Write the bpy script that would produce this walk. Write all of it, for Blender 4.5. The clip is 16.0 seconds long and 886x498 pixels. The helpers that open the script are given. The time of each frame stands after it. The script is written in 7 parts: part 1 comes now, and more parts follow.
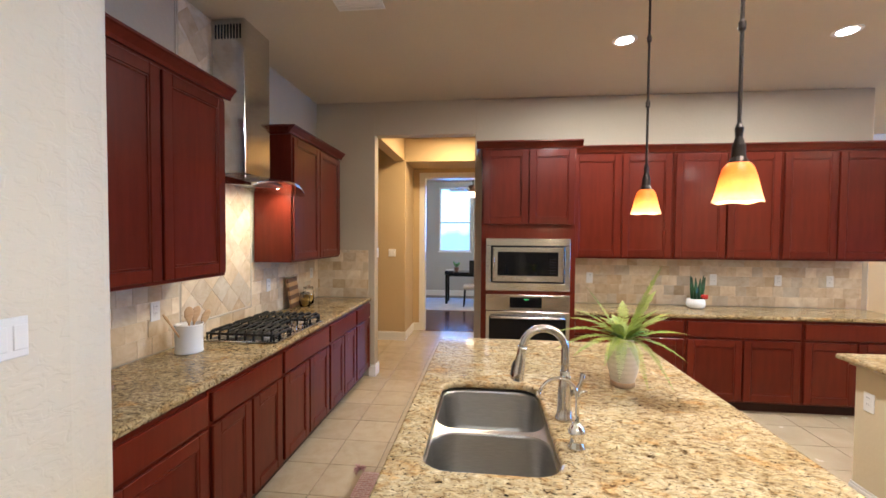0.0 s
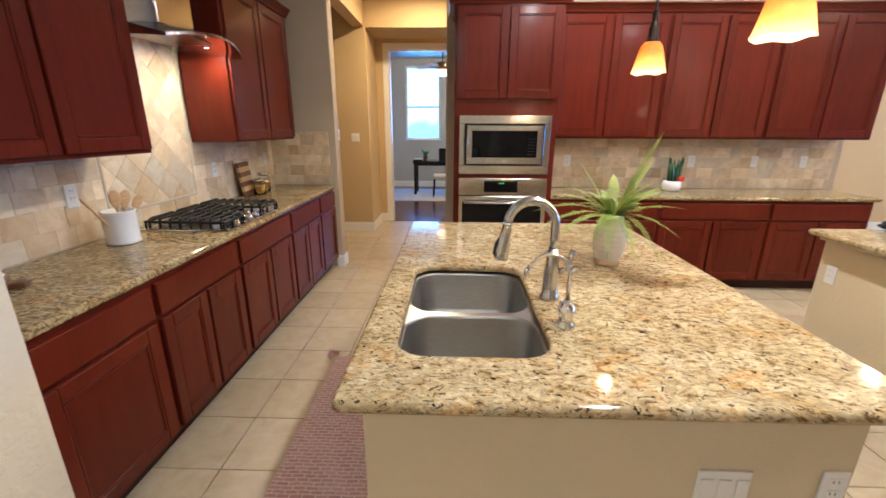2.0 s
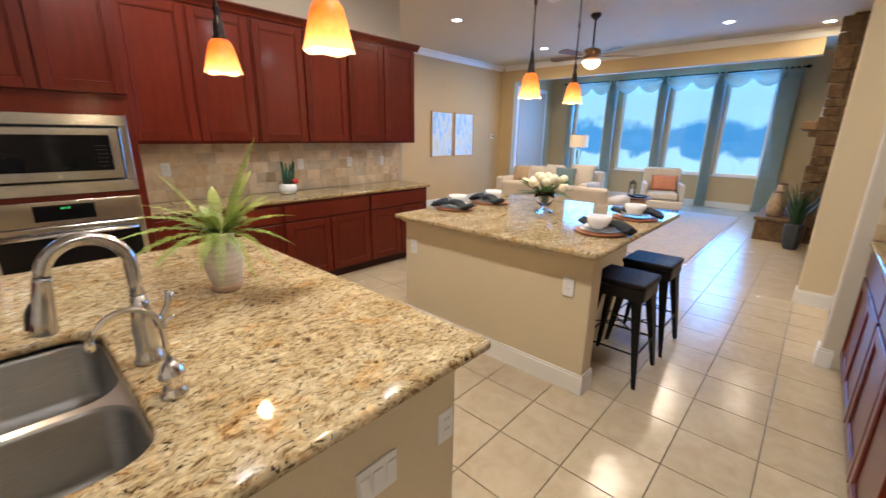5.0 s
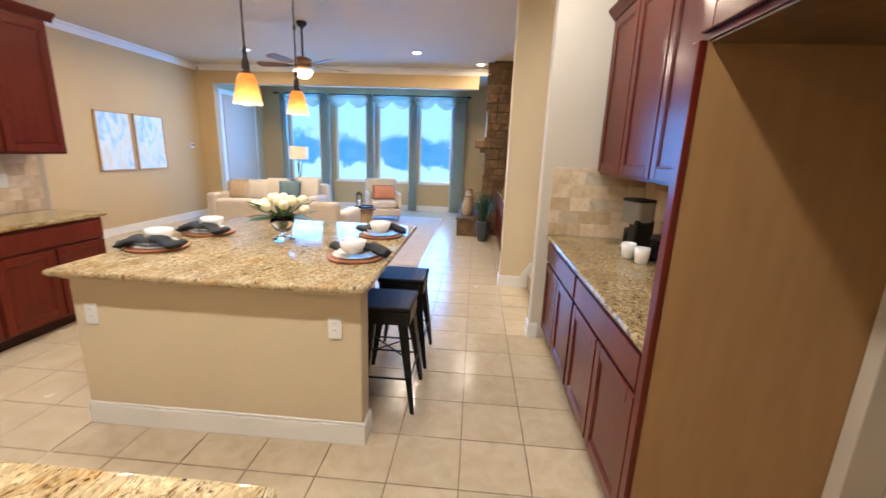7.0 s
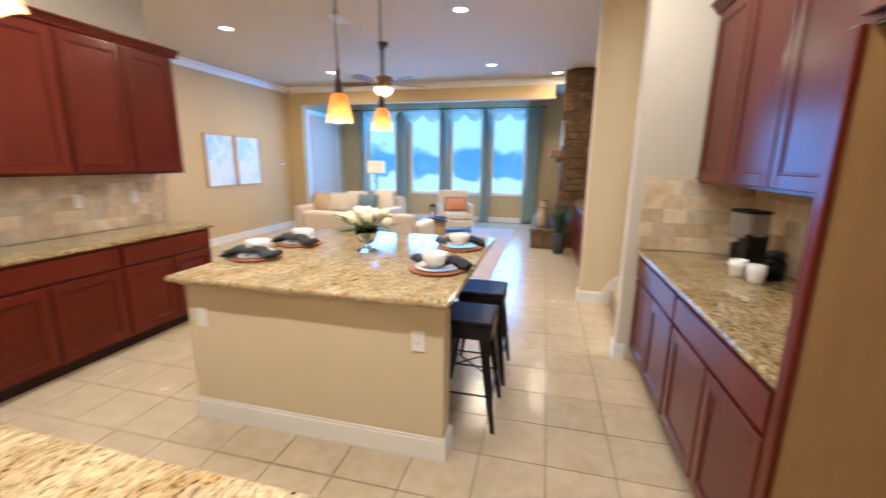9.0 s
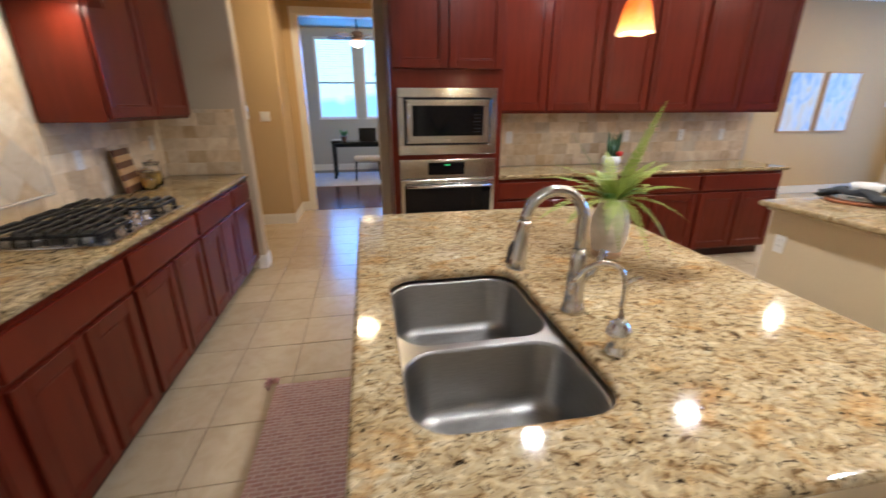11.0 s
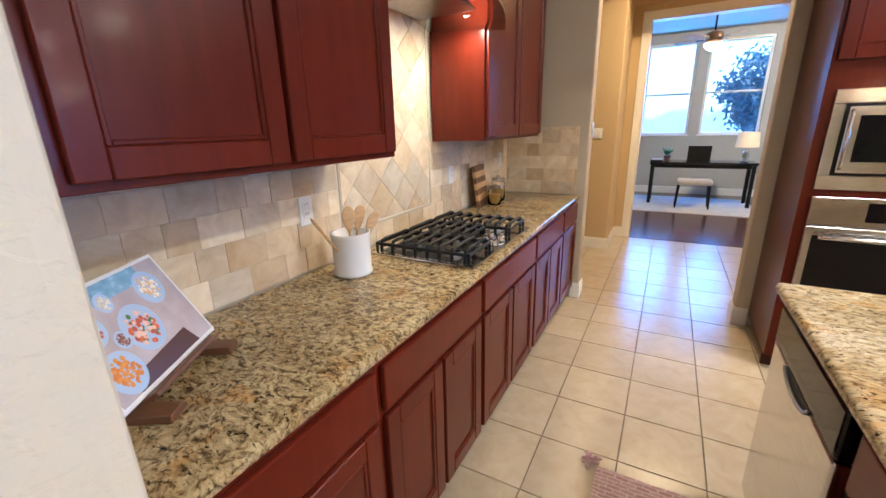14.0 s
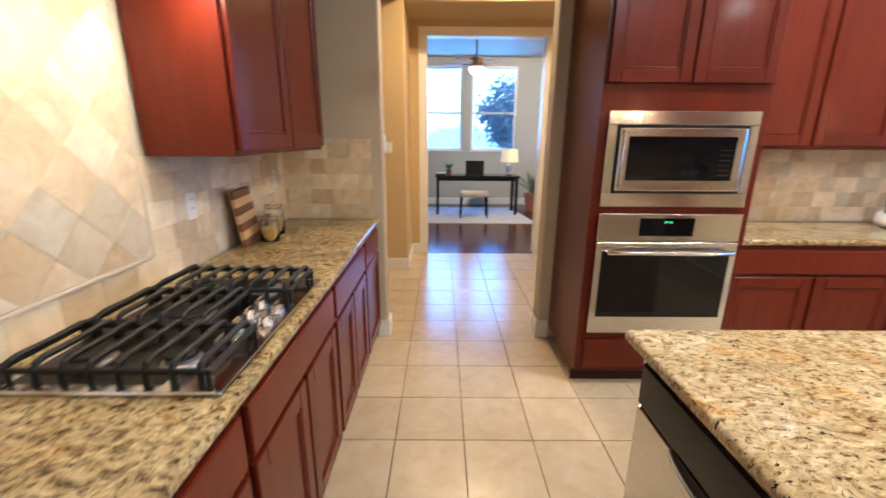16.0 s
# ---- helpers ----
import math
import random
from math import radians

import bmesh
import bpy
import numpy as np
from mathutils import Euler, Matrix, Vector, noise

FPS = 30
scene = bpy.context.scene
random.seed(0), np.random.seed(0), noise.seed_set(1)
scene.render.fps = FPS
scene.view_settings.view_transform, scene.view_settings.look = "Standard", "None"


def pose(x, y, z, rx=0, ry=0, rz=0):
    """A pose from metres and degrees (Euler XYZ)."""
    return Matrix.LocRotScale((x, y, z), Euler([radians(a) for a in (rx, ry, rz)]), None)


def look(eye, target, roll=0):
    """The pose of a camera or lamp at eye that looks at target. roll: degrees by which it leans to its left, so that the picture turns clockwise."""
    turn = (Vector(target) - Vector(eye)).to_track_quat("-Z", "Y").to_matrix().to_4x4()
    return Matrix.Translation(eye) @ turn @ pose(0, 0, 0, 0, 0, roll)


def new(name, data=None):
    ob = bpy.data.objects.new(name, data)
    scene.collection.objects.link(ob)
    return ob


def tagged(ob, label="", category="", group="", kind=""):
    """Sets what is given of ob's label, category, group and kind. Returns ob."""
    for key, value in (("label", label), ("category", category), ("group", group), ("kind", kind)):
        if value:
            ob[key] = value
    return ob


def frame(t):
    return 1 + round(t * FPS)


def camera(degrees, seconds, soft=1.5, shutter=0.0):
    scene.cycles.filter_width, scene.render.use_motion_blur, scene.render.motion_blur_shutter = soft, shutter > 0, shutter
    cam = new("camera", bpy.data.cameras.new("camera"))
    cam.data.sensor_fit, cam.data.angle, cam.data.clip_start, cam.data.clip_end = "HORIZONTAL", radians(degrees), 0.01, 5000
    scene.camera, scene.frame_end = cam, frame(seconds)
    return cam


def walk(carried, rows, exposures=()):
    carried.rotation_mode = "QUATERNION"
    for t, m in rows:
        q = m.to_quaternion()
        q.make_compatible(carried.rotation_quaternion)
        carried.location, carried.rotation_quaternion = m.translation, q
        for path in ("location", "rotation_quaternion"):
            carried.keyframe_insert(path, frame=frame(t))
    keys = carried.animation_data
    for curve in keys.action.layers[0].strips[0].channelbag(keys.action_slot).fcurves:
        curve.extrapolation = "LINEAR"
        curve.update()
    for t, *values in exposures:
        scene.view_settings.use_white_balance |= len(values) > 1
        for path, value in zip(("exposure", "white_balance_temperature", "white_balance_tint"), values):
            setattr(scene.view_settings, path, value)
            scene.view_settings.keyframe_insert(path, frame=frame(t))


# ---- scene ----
import functools
cam = camera(95.2, 16.0, shutter=0.35)
PATH = [
    (0, (0.004, 0.032, 1.618), (-0.209, 2.02, 1.559), 0.4),
    (0.5, (-0.035, 0.123, 1.593), (-0.273, 2.1, 1.403), 0.4),
    (1, (-0.079, 0.18, 1.559), (-0.309, 2.135, 1.207), 0.5),
    (1.5, (-0.069, 0.238, 1.523), (-0.251, 2.169, 1.037), 0.4),
    (2, (-0.036, 0.268, 1.5), (-0.088, 2.184, 0.928), 0.3),
    (2.5, (-0.019, 0.292, 1.496), (0.151, 2.189, 0.888), 0.2),
    (3, (-0.037, 0.331, 1.505), (0.414, 2.181, 0.894), 0.3),
    (3.5, (-0.041, 0.348, 1.504), (0.689, 2.113, 0.91), 0.2),
    (4, (-0.029, 0.363, 1.505), (0.963, 2.0, 0.927), 0.6),
    (4.5, (0.027, 0.369, 1.508), (1.246, 1.853, 0.949), 0.7),
    (5, (0.125, 0.392, 1.51), (1.548, 1.689, 0.969), 0.8),
    (5.2, (0.146, 0.407, 1.512), (1.644, 1.62, 0.978), 0.7),
    (7.3, (0.466, 0.727, 1.549), (2.415, 0.683, 1.102), 2.4),
    (7.5, (0.483, 0.751, 1.551), (2.428, 0.59, 1.117), 2.6),
    (8, (0.502, 0.775, 1.551), (2.424, 0.41, 1.134), 2.8),
    (8.5, (0.506, 0.781, 1.547), (2.451, 0.583, 1.125), 1.7),
    (9, (0.465, 0.773, 1.544), (2.363, 1.246, 1.124), 0.6),
    (9.5, (0.359, 0.752, 1.546), (1.934, 1.903, 1.101), 0.5),
    (10, (0.17, 0.76, 1.526), (1.329, 2.307, 1.011), 0.3),
    (10.2, (0.081, 0.752, 1.518), (1.101, 2.379, 0.956), 0.4),
    (12.3, (-0.638, 0.548, 1.406), (-1.21, 2.338, 0.724), -1.6),
    (12.5, (-0.67, 0.602, 1.427), (-1.286, 2.4, 0.803), -1.5),
    (13, (-0.668, 0.783, 1.471), (-1.435, 2.556, 0.954), -1.8),
    (13.5, (-0.658, 0.959, 1.479), (-1.541, 2.679, 0.969), -1.7),
    (14, (-0.702, 1.093, 1.47), (-1.627, 2.771, 0.897), -1.4),
    (14.5, (-0.797, 1.22, 1.432), (-1.671, 2.899, 0.785), -1.1),
    (15, (-0.814, 1.383, 1.436), (-1.561, 3.118, 0.779), -0.8),
    (15.5, (-0.813, 1.565, 1.446), (-1.267, 3.412, 0.83), 0.2),
    (16, (-0.863, 1.741, 1.462), (-0.855, 3.671, 0.937), 0.4),
]
EXPOSURES = [(0, 0.44, 5900, 8), (3.5, 0.32, 5950, 8), (4.5, 0.18, 6150, 9), (5, 0.0, 6250, 9), (7.5, 0.38, 6250, 9), (8.5, 0.45, 6250, 9), (9.2, 0.22, 6200, 9), (10, -0.14, 5950, 9), (12.5, 0.46, 5800, 9), (14, 0.64, 5800, 8), (16, 0.64, 6050, 8)]
walk(cam, [(t, look(eye, target, roll)) for t, eye, target, roll in PATH], EXPOSURES)

# ---- world, sun and lights ----
world = bpy.data.worlds.new("world")
scene.world = world
world.use_nodes = True
wn = world.node_tree
sky = wn.nodes.new("ShaderNodeTexSky")
sky.sky_type, sky.sun_disc, sky.sun_elevation, sky.sun_rotation = "NISHITA", False, radians(48), radians(120)
wn.links.new(sky.outputs[0], wn.nodes["Background"].inputs[0])
wn.nodes["Background"].inputs[1].default_value = 0.15
SUN = new("sun", bpy.data.lights.new("sun", "SUN"))
SUN.data.energy, SUN.data.angle, SUN.data.color = 2.5, radians(0.5), (1, 0.95, 0.88)
SUN.matrix_world = look((0, 0, 0), (-0.55, -0.25, -0.9))


def area(name, eye, target, sx, sy, watts, colour, shape="RECTANGLE"):
    ob = new(name, bpy.data.lights.new(name, "AREA"))
    ob.data.shape, ob.data.size, ob.data.size_y, ob.data.energy, ob.data.color = shape, sx, sy, watts, colour
    ob.matrix_world = look(eye, target)
    return ob


DAY = (0.07, 0.36, 1.0)
CEIL = 3.147
# third to eighth are unseen, added as fill for kitchen, nook and stairs
DOWNLIGHTS_AND_FILLS = [(1.05, 3.33, 38), (2.61, 3.33, 30), (1.05, 1.0, 42), (3.0, 0.25, 20), (0.0, -1.6, 14), (1.6, -1.6, 12), (-0.2, -2.6, 14), (4.7, -1.6, 42), (5.14, 4.75, 38), (7.72, 4.75, 42), (5.14, 1.77, 30), (7.72, 1.77, 42), (8.55, 0.69, 14)]
for x, y, watts in DOWNLIGHTS_AND_FILLS:
    area("ceiling_or_fill_lamp", (x, y, CEIL - 0.012), (x, y + 0.001, 0), 0.13, 0.13, watts, (1, 0.95, 0.89) if x < 5 else (1, 0.83, 0.60), "DISK")
for y in (5.2, 3.96, 2.84, 1.75):
    area("daylight_living", (11.07, y, 1.8), (5, y, 1.4), 0.8, 2.1, 64, DAY)
for x in (-0.86, 0.28):
    area("daylight_office", (x, 11.09, 2.1), (x, 5, 1.2), 0.8, 1.7, 38, (0.05, 0.32, 1.0))
area("hall_lamp", (-0.4, 5.5, CEIL - 0.02), (-0.4, 5.501, 0), 0.3, 0.3, 50, (1, 0.72, 0.40), "DISK")
area("hood_lamp", (-1.66, 2.65, 1.972), (-1.75, 2.65, 0), 0.05, 0.05, 3.6, (1, 0.84, 0.62), "DISK")
area("hood_lamp", (-1.66, 3.13, 1.972), (-1.75, 3.13, 0), 0.05, 0.05, 3.6, (1, 0.84, 0.62), "DISK")
area("office_fan_lamp", (-0.3, 9.0, 2.55), (-0.3, 9.001, 0), 0.2, 0.2, 45, (1, 0.78, 0.52), "DISK")
# unseen lamp added to brighten the office window wall
area("office_fill_lamp", (1.2, 8.2, CEIL - 0.02), (0.4, 10.6, 1.3), 0.15, 0.15, 90, (1, 0.86, 0.68), "DISK")
area("living_fan_lamp", (6.13, 3.07, 2.50), (6.13, 3.071, 0), 0.25, 0.25, 40, (1, 0.78, 0.52), "DISK")

# ---- materials ----


def mat(name, colour, rough=0.5, metal=0.0, coat=0.0, spec=0.5):
    m = bpy.data.materials.new(name)
    m.use_nodes = True
    b = m.node_tree.nodes["Principled BSDF"]
    b.inputs["Base Color"].default_value = (*colour, 1)
    b.inputs["Roughness"].default_value = rough
    b.inputs["Metallic"].default_value = metal
    b.inputs["Coat Weight"].default_value = coat
    b.inputs["Coat Roughness"].default_value = 0.12
    b.inputs["Specular IOR Level"].default_value = spec
    return m


def node(m, kind, **values):
    n = m.node_tree.nodes.new(kind)
    for key, value in values.items():
        n.inputs[key].default_value = value
    return n


def ramp(m, source, stops):
    n = m.node_tree.nodes.new("ShaderNodeValToRGB")
    while len(n.color_ramp.elements) < len(stops):
        n.color_ramp.elements.new(0.5)
    for e, (at, colour) in zip(n.color_ramp.elements, stops):
        e.position, e.color = at, (*colour, 1)
    m.node_tree.links.new(source, n.inputs[0])
    return n


def coords(m, scale=(1, 1, 1), rot=(0, 0, 0)):
    t = m.node_tree.nodes.new("ShaderNodeTexCoord")
    p = m.node_tree.nodes.new("ShaderNodeMapping")
    p.inputs["Scale"].default_value, p.inputs["Rotation"].default_value = scale, rot
    m.node_tree.links.new(t.outputs["Object"], p.inputs[0])
    return p.outputs[0]


def noise_of(m, vector, scale, detail=4.0, rough=0.55, distort=0.0):
    n = node(m, "ShaderNodeTexNoise", Scale=scale, Detail=detail, Roughness=rough, Distortion=distort)
    m.node_tree.links.new(vector, n.inputs["Vector"])
    return n.outputs["Fac"]


def mix(m, a, b, fac, how="MIX"):
    n = m.node_tree.nodes.new("ShaderNodeMix")
    n.data_type, n.blend_type = "RGBA", how
    for socket, value in ((n.inputs[0], fac), (n.inputs[6], a), (n.inputs[7], b)):
        if hasattr(value, "is_output"):
            m.node_tree.links.new(value, socket)
        else:
            socket.default_value = value if isinstance(value, float) else (*value, 1)
    return n.outputs[2]


def paint_base(m, socket):
    m.node_tree.links.new(socket, m.node_tree.nodes["Principled BSDF"].inputs["Base Color"])


def relief(m, source, strength, distance=0.002):
    n = node(m, "ShaderNodeBump", Strength=strength, Distance=distance)
    m.node_tree.links.new(source, n.inputs["Height"])
    m.node_tree.links.new(n.outputs[0], m.node_tree.nodes["Principled BSDF"].inputs["Normal"])


def mottled(name, a, b, scale, rough, fine=0.0, fine_scale=60, stretch=(1, 1, 1), metal=0.0, coat=0.0, spec=0.5, distance=0.002):
    """Colour between a and b by noise, with fine relief; rough varies a little."""
    m = mat(name, a, rough, metal, coat, spec)
    v = coords(m, stretch)
    big = noise_of(m, v, scale, 5)
    paint_base(m, ramp(m, big, [(0.3, a), (0.7, b)]).outputs[0])
    r = node(m, "ShaderNodeMapRange", **{"From Min": 0.3, "From Max": 0.7, "To Min": rough * 0.85, "To Max": min(1, rough * 1.2)})
    m.node_tree.links.new(big, r.inputs[0])
    m.node_tree.links.new(r.outputs[0], m.node_tree.nodes["Principled BSDF"].inputs["Roughness"])
    if fine:
        relief(m, noise_of(m, v, fine_scale, 3), fine, distance)
    return m


def per_object(m, socket, low, high):
    """Scales a colour by a factor between low and high that differs from object to object."""
    info = m.node_tree.nodes.new("ShaderNodeObjectInfo")
    r = node(m, "ShaderNodeMapRange", **{"To Min": low, "To Max": high})
    m.node_tree.links.new(info.outputs["Random"], r.inputs[0])
    return mix(m, socket, r.outputs[0], 1.0, "MULTIPLY"), info.outputs["Random"]


def plaster(name, a, b):
    return mottled(name, a, b, 1.3, 0.75, 0.45, 38, distance=0.0035, spec=0.3)


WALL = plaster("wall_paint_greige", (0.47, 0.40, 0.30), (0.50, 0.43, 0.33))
WALL_TAN = plaster("wall_paint_tan", (0.52, 0.38, 0.21), (0.55, 0.41, 0.23))
WALL_PALE = plaster("wall_paint_pale", (0.56, 0.50, 0.41), (0.60, 0.54, 0.45))
# cream of the islands; on the column it stands for strongly lit tan
CREAM_OR_LIT_TAN = plaster("island_cream_and_lit_tan", (0.60, 0.50, 0.335), (0.63, 0.53, 0.365))


def knockdown(name, a, b):
    """Paint over trowelled plaster: flat islands with soft edges."""
    m = mat(name, a, 0.7, spec=0.3)
    v = coords(m, (1, 1, 1.6))
    paint_base(m, ramp(m, noise_of(m, v, 1.2, 3), [(0.3, a), (0.7, b)]).outputs[0])
    patches = ramp(m, noise_of(m, v, 17, 4, 0.55, 0.9), [(0.47, (0, 0, 0)), (0.56, (1, 1, 1))]).outputs[0]
    relief(m, patches, 0.35, 0.0025)
    return m


WALL_KNOCK = knockdown("wall_paint_trowelled", (0.64, 0.575, 0.455), (0.68, 0.615, 0.495))
CEILING = plaster("ceiling_paint", (0.57, 0.49, 0.36), (0.60, 0.52, 0.39))
TRIM = mottled("white_trim_paint", (0.74, 0.72, 0.68), (0.78, 0.76, 0.72), 3, 0.35)
WHITE_PLASTIC = mat("white_plastic", (0.75, 0.74, 0.72), 0.35)
GROUT = mottled("grout", (0.16, 0.125, 0.09), (0.22, 0.17, 0.12), 9, 0.85, 0.3, 200)
BLACK = mottled("black_cast_iron", (0.0035, 0.0035, 0.004), (0.006, 0.006, 0.006), 30, 0.5, 0.3, 300, spec=0.3)
BLACK_METAL = mottled("black_powder_coat", (0.006, 0.0052, 0.005), (0.008, 0.007, 0.006), 12, 0.42, spec=0.3)
GLASS_BLACK = mat("black_oven_glass", (0.004, 0.004, 0.005), 0.06, spec=0.3)
CHROME = mat("chrome", (0.8, 0.79, 0.77), 0.12, 1.0)
BRONZE = mottled("dark_bronze", (0.03, 0.022, 0.018), (0.05, 0.036, 0.028), 20, 0.4, metal=0.8)


def cherry_wood(name, a, b, rot=0):
    m = mat(name, a, 0.30, coat=0.12, spec=0.18)
    v = coords(m, (9, 9, 1.0) if not rot else (1, 1, 9))
    grain = noise_of(m, v, 3.2, 6, 0.6, 0.4)
    base = ramp(m, grain, [(0.25, a), (0.75, b)]).outputs[0]
    blotch = ramp(m, noise_of(m, coords(m), 2.2, 3), [(0.3, (0.84, 0.80, 0.80)), (0.7, (1.10, 1.16, 1.12))]).outputs[0]
    tint, _ = per_object(m, mix(m, base, blotch, 1.0, "MULTIPLY"), 0.86, 1.12)
    paint_base(m, tint)
    relief(m, grain, 0.03, 0.001)
    return m


CHERRY = cherry_wood("cherry_wood", (0.086, 0.0098, 0.0044), (0.118, 0.0150, 0.0066))
MAPLE = mottled("tan_unfinished_panel", (0.31, 0.165, 0.06), (0.37, 0.205, 0.078), 3, 0.5, 0.05, 60, (6, 6, 1))
# the tan panel again, with the shade under the cabinet put into its colour
MAPLE_SHADED = mottled("tan_panel_shaded", (0.10, 0.05, 0.02), (0.13, 0.068, 0.027), 3, 0.5, 0.05, 60, (6, 6, 1))
# a darker cherry, used only on the set-back toe kicks
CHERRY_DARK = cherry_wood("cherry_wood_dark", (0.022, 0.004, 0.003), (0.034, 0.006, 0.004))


def granite(name, stops, specks, size=36.0):
    m = mat(name, (0.4, 0.3, 0.2), 0.075, spec=0.27)
    v = coords(m, (1.0, 1.5, 1.5), (0.2, 0.3, 0.5))
    warp = node(m, "ShaderNodeTexNoise", Scale=9.0, Detail=4.0)
    m.node_tree.links.new(v, warp.inputs["Vector"])
    moved = mix(m, v, warp.outputs["Color"], 0.09)
    flow = noise_of(m, moved, size, 6, 0.68, 0.6)
    base = ramp(m, flow, stops).outputs[0]
    cloud = ramp(m, noise_of(m, v, 4.0, 3, 0.6), [(0.35, (0.82, 0.74, 0.62)), (0.65, (1.1, 1.08, 1.04))]).outputs[0]
    base = mix(m, base, cloud, 1.0, "MULTIPLY")
    dark = ramp(m, noise_of(m, moved, 62, 5, 0.7, 1.0), [(specks - 0.015, (1, 1, 1)), (specks + 0.02, (0.06, 0.05, 0.05))]).outputs[0]
    long = coords(m, (0.75, 1.9, 1.9), (0.2, 0.3, 0.5))
    flecks = ramp(m, noise_of(m, long, 46, 6, 0.75, 0.3), [(0.36, (0.06, 0.05, 0.05)), (0.41, (1, 1, 1))]).outputs[0]
    dark = mix(m, dark, flecks, 1.0, "MULTIPLY")
    rust = ramp(m, noise_of(m, v, 7.0, 5, 0.65, 0.6), [(0.54, (1, 1, 1)), (0.66, (1.0, 0.80, 0.58))]).outputs[0]
    base = mix(m, base, rust, 1.0, "MULTIPLY")
    grains = node(m, "ShaderNodeTexVoronoi", Scale=85.0)
    m.node_tree.links.new(moved, grains.inputs["Vector"])
    tone = ramp(m, grains.outputs["Color"], [(0.1, (0.72, 0.7, 0.68)), (0.9, (1.18, 1.16, 1.12))]).outputs[0]
    paint_base(m, mix(m, mix(m, base, dark, 1.0, "MULTIPLY"), tone, 1.0, "MULTIPLY"))
    return m


GRANITE = granite("gold_granite", [(0.27, (0.03, 0.022, 0.015)), (0.37, (0.22, 0.145, 0.07)), (0.45, (0.43, 0.345, 0.21)), (0.68, (0.57, 0.51, 0.375))], 0.60)
GRANITE_BROWN = granite("brown_granite", [(0.32, (0.025, 0.018, 0.011)), (0.42, (0.16, 0.115, 0.06)), (0.48, (0.34, 0.265, 0.15)), (0.68, (0.52, 0.44, 0.28))], 0.60, 46.0)


def steel(name, rough, stretch, low=0.50, high=0.64):
    m = mat(name, (low, low, low), rough, 1.0)
    streak = noise_of(m, coords(m, stretch), 6, 4)
    paint_base(m, ramp(m, streak, [(0.3, (low, low * 0.985, low * 0.96)), (0.7, (high, high * 0.985, high * 0.96))]).outputs[0])
    relief(m, streak, 0.03, 0.0005)
    return m


STEEL = steel("brushed_steel", 0.17, (3, 3, 120), 0.52, 0.74)
STEEL_RIM = steel("bright_sink_rim", 0.28, (90, 4, 4), 0.46, 0.54)
STEEL_SINK = steel("satin_sink_steel", 0.37, (4, 4, 90), 0.29, 0.36)


def stone_tile(name, a, b, c, rough, low, high, hues=False):
    m = mat(name, a, rough)
    v = coords(m)
    info = m.node_tree.nodes.new("ShaderNodeObjectInfo")
    add = m.node_tree.nodes.new("ShaderNodeVectorMath")
    m.node_tree.links.new(v, add.inputs[0])
    m.node_tree.links.new(info.outputs["Location"], add.inputs[1])
    veins = noise_of(m, add.outputs[0], 9, 6, 0.62, 0.8)
    base = ramp(m, veins, [(0.32, b), (0.5, a), (0.68, c)]).outputs[0]
    tint, rnd = per_object(m, base, low, high)
    if hues:
        tint = mix(m, tint, ramp(m, rnd, [(0.05, (1, 1, 1)), (0.25, (0.90, 0.76, 0.58)), (0.45, (1, 0.99, 0.97)), (0.7, (0.96, 0.87, 0.74)), (0.95, (1.04, 1.02, 0.98))]).outputs[0], 1.0, "MULTIPLY")
    paint_base(m, tint)
    relief(m, noise_of(m, add.outputs[0], 45, 4), 0.18, 0.002)
    return m


TILE = stone_tile("ceramic_floor_tile", (0.475, 0.38, 0.257), (0.437, 0.342, 0.223), (0.504, 0.409, 0.285), 0.21, 0.94, 1.05)
TRAVERTINE = stone_tile("tumbled_travertine", (0.65, 0.55, 0.405), (0.56, 0.44, 0.30), (0.74, 0.65, 0.51), 0.5, 0.84, 1.13, True)
TILE_GROUT = mottled("travertine_grout", (0.58, 0.49, 0.36), (0.64, 0.55, 0.42), 12, 0.9, 0.3, 200)
TILE_FAR = mottled("ceramic_floor_tile_far", (0.47, 0.37, 0.245), (0.52, 0.42, 0.29), 6, 0.23, 0.02, 45)
DARK_WOOD = mottled("dark_wood_floor", (0.07, 0.022, 0.012), (0.11, 0.036, 0.018), 5, 0.16, 0.05, 40, (12, 1, 1))


def glow(name, colour, strength):
    m = bpy.data.materials.new(name)
    m.use_nodes = True
    b = m.node_tree.nodes["Principled BSDF"]
    b.inputs["Base Color"].default_value = (*colour, 1)
    b.inputs["Emission Color"].default_value = (*colour, 1)
    b.inputs["Emission Strength"].default_value = strength
    return m


LAMP_WARM = glow("downlight_glow_warm", (1, 0.85, 0.62), 9)
LAMP_COOL = glow("downlight_glow_white", (0.92, 0.97, 1), 12)


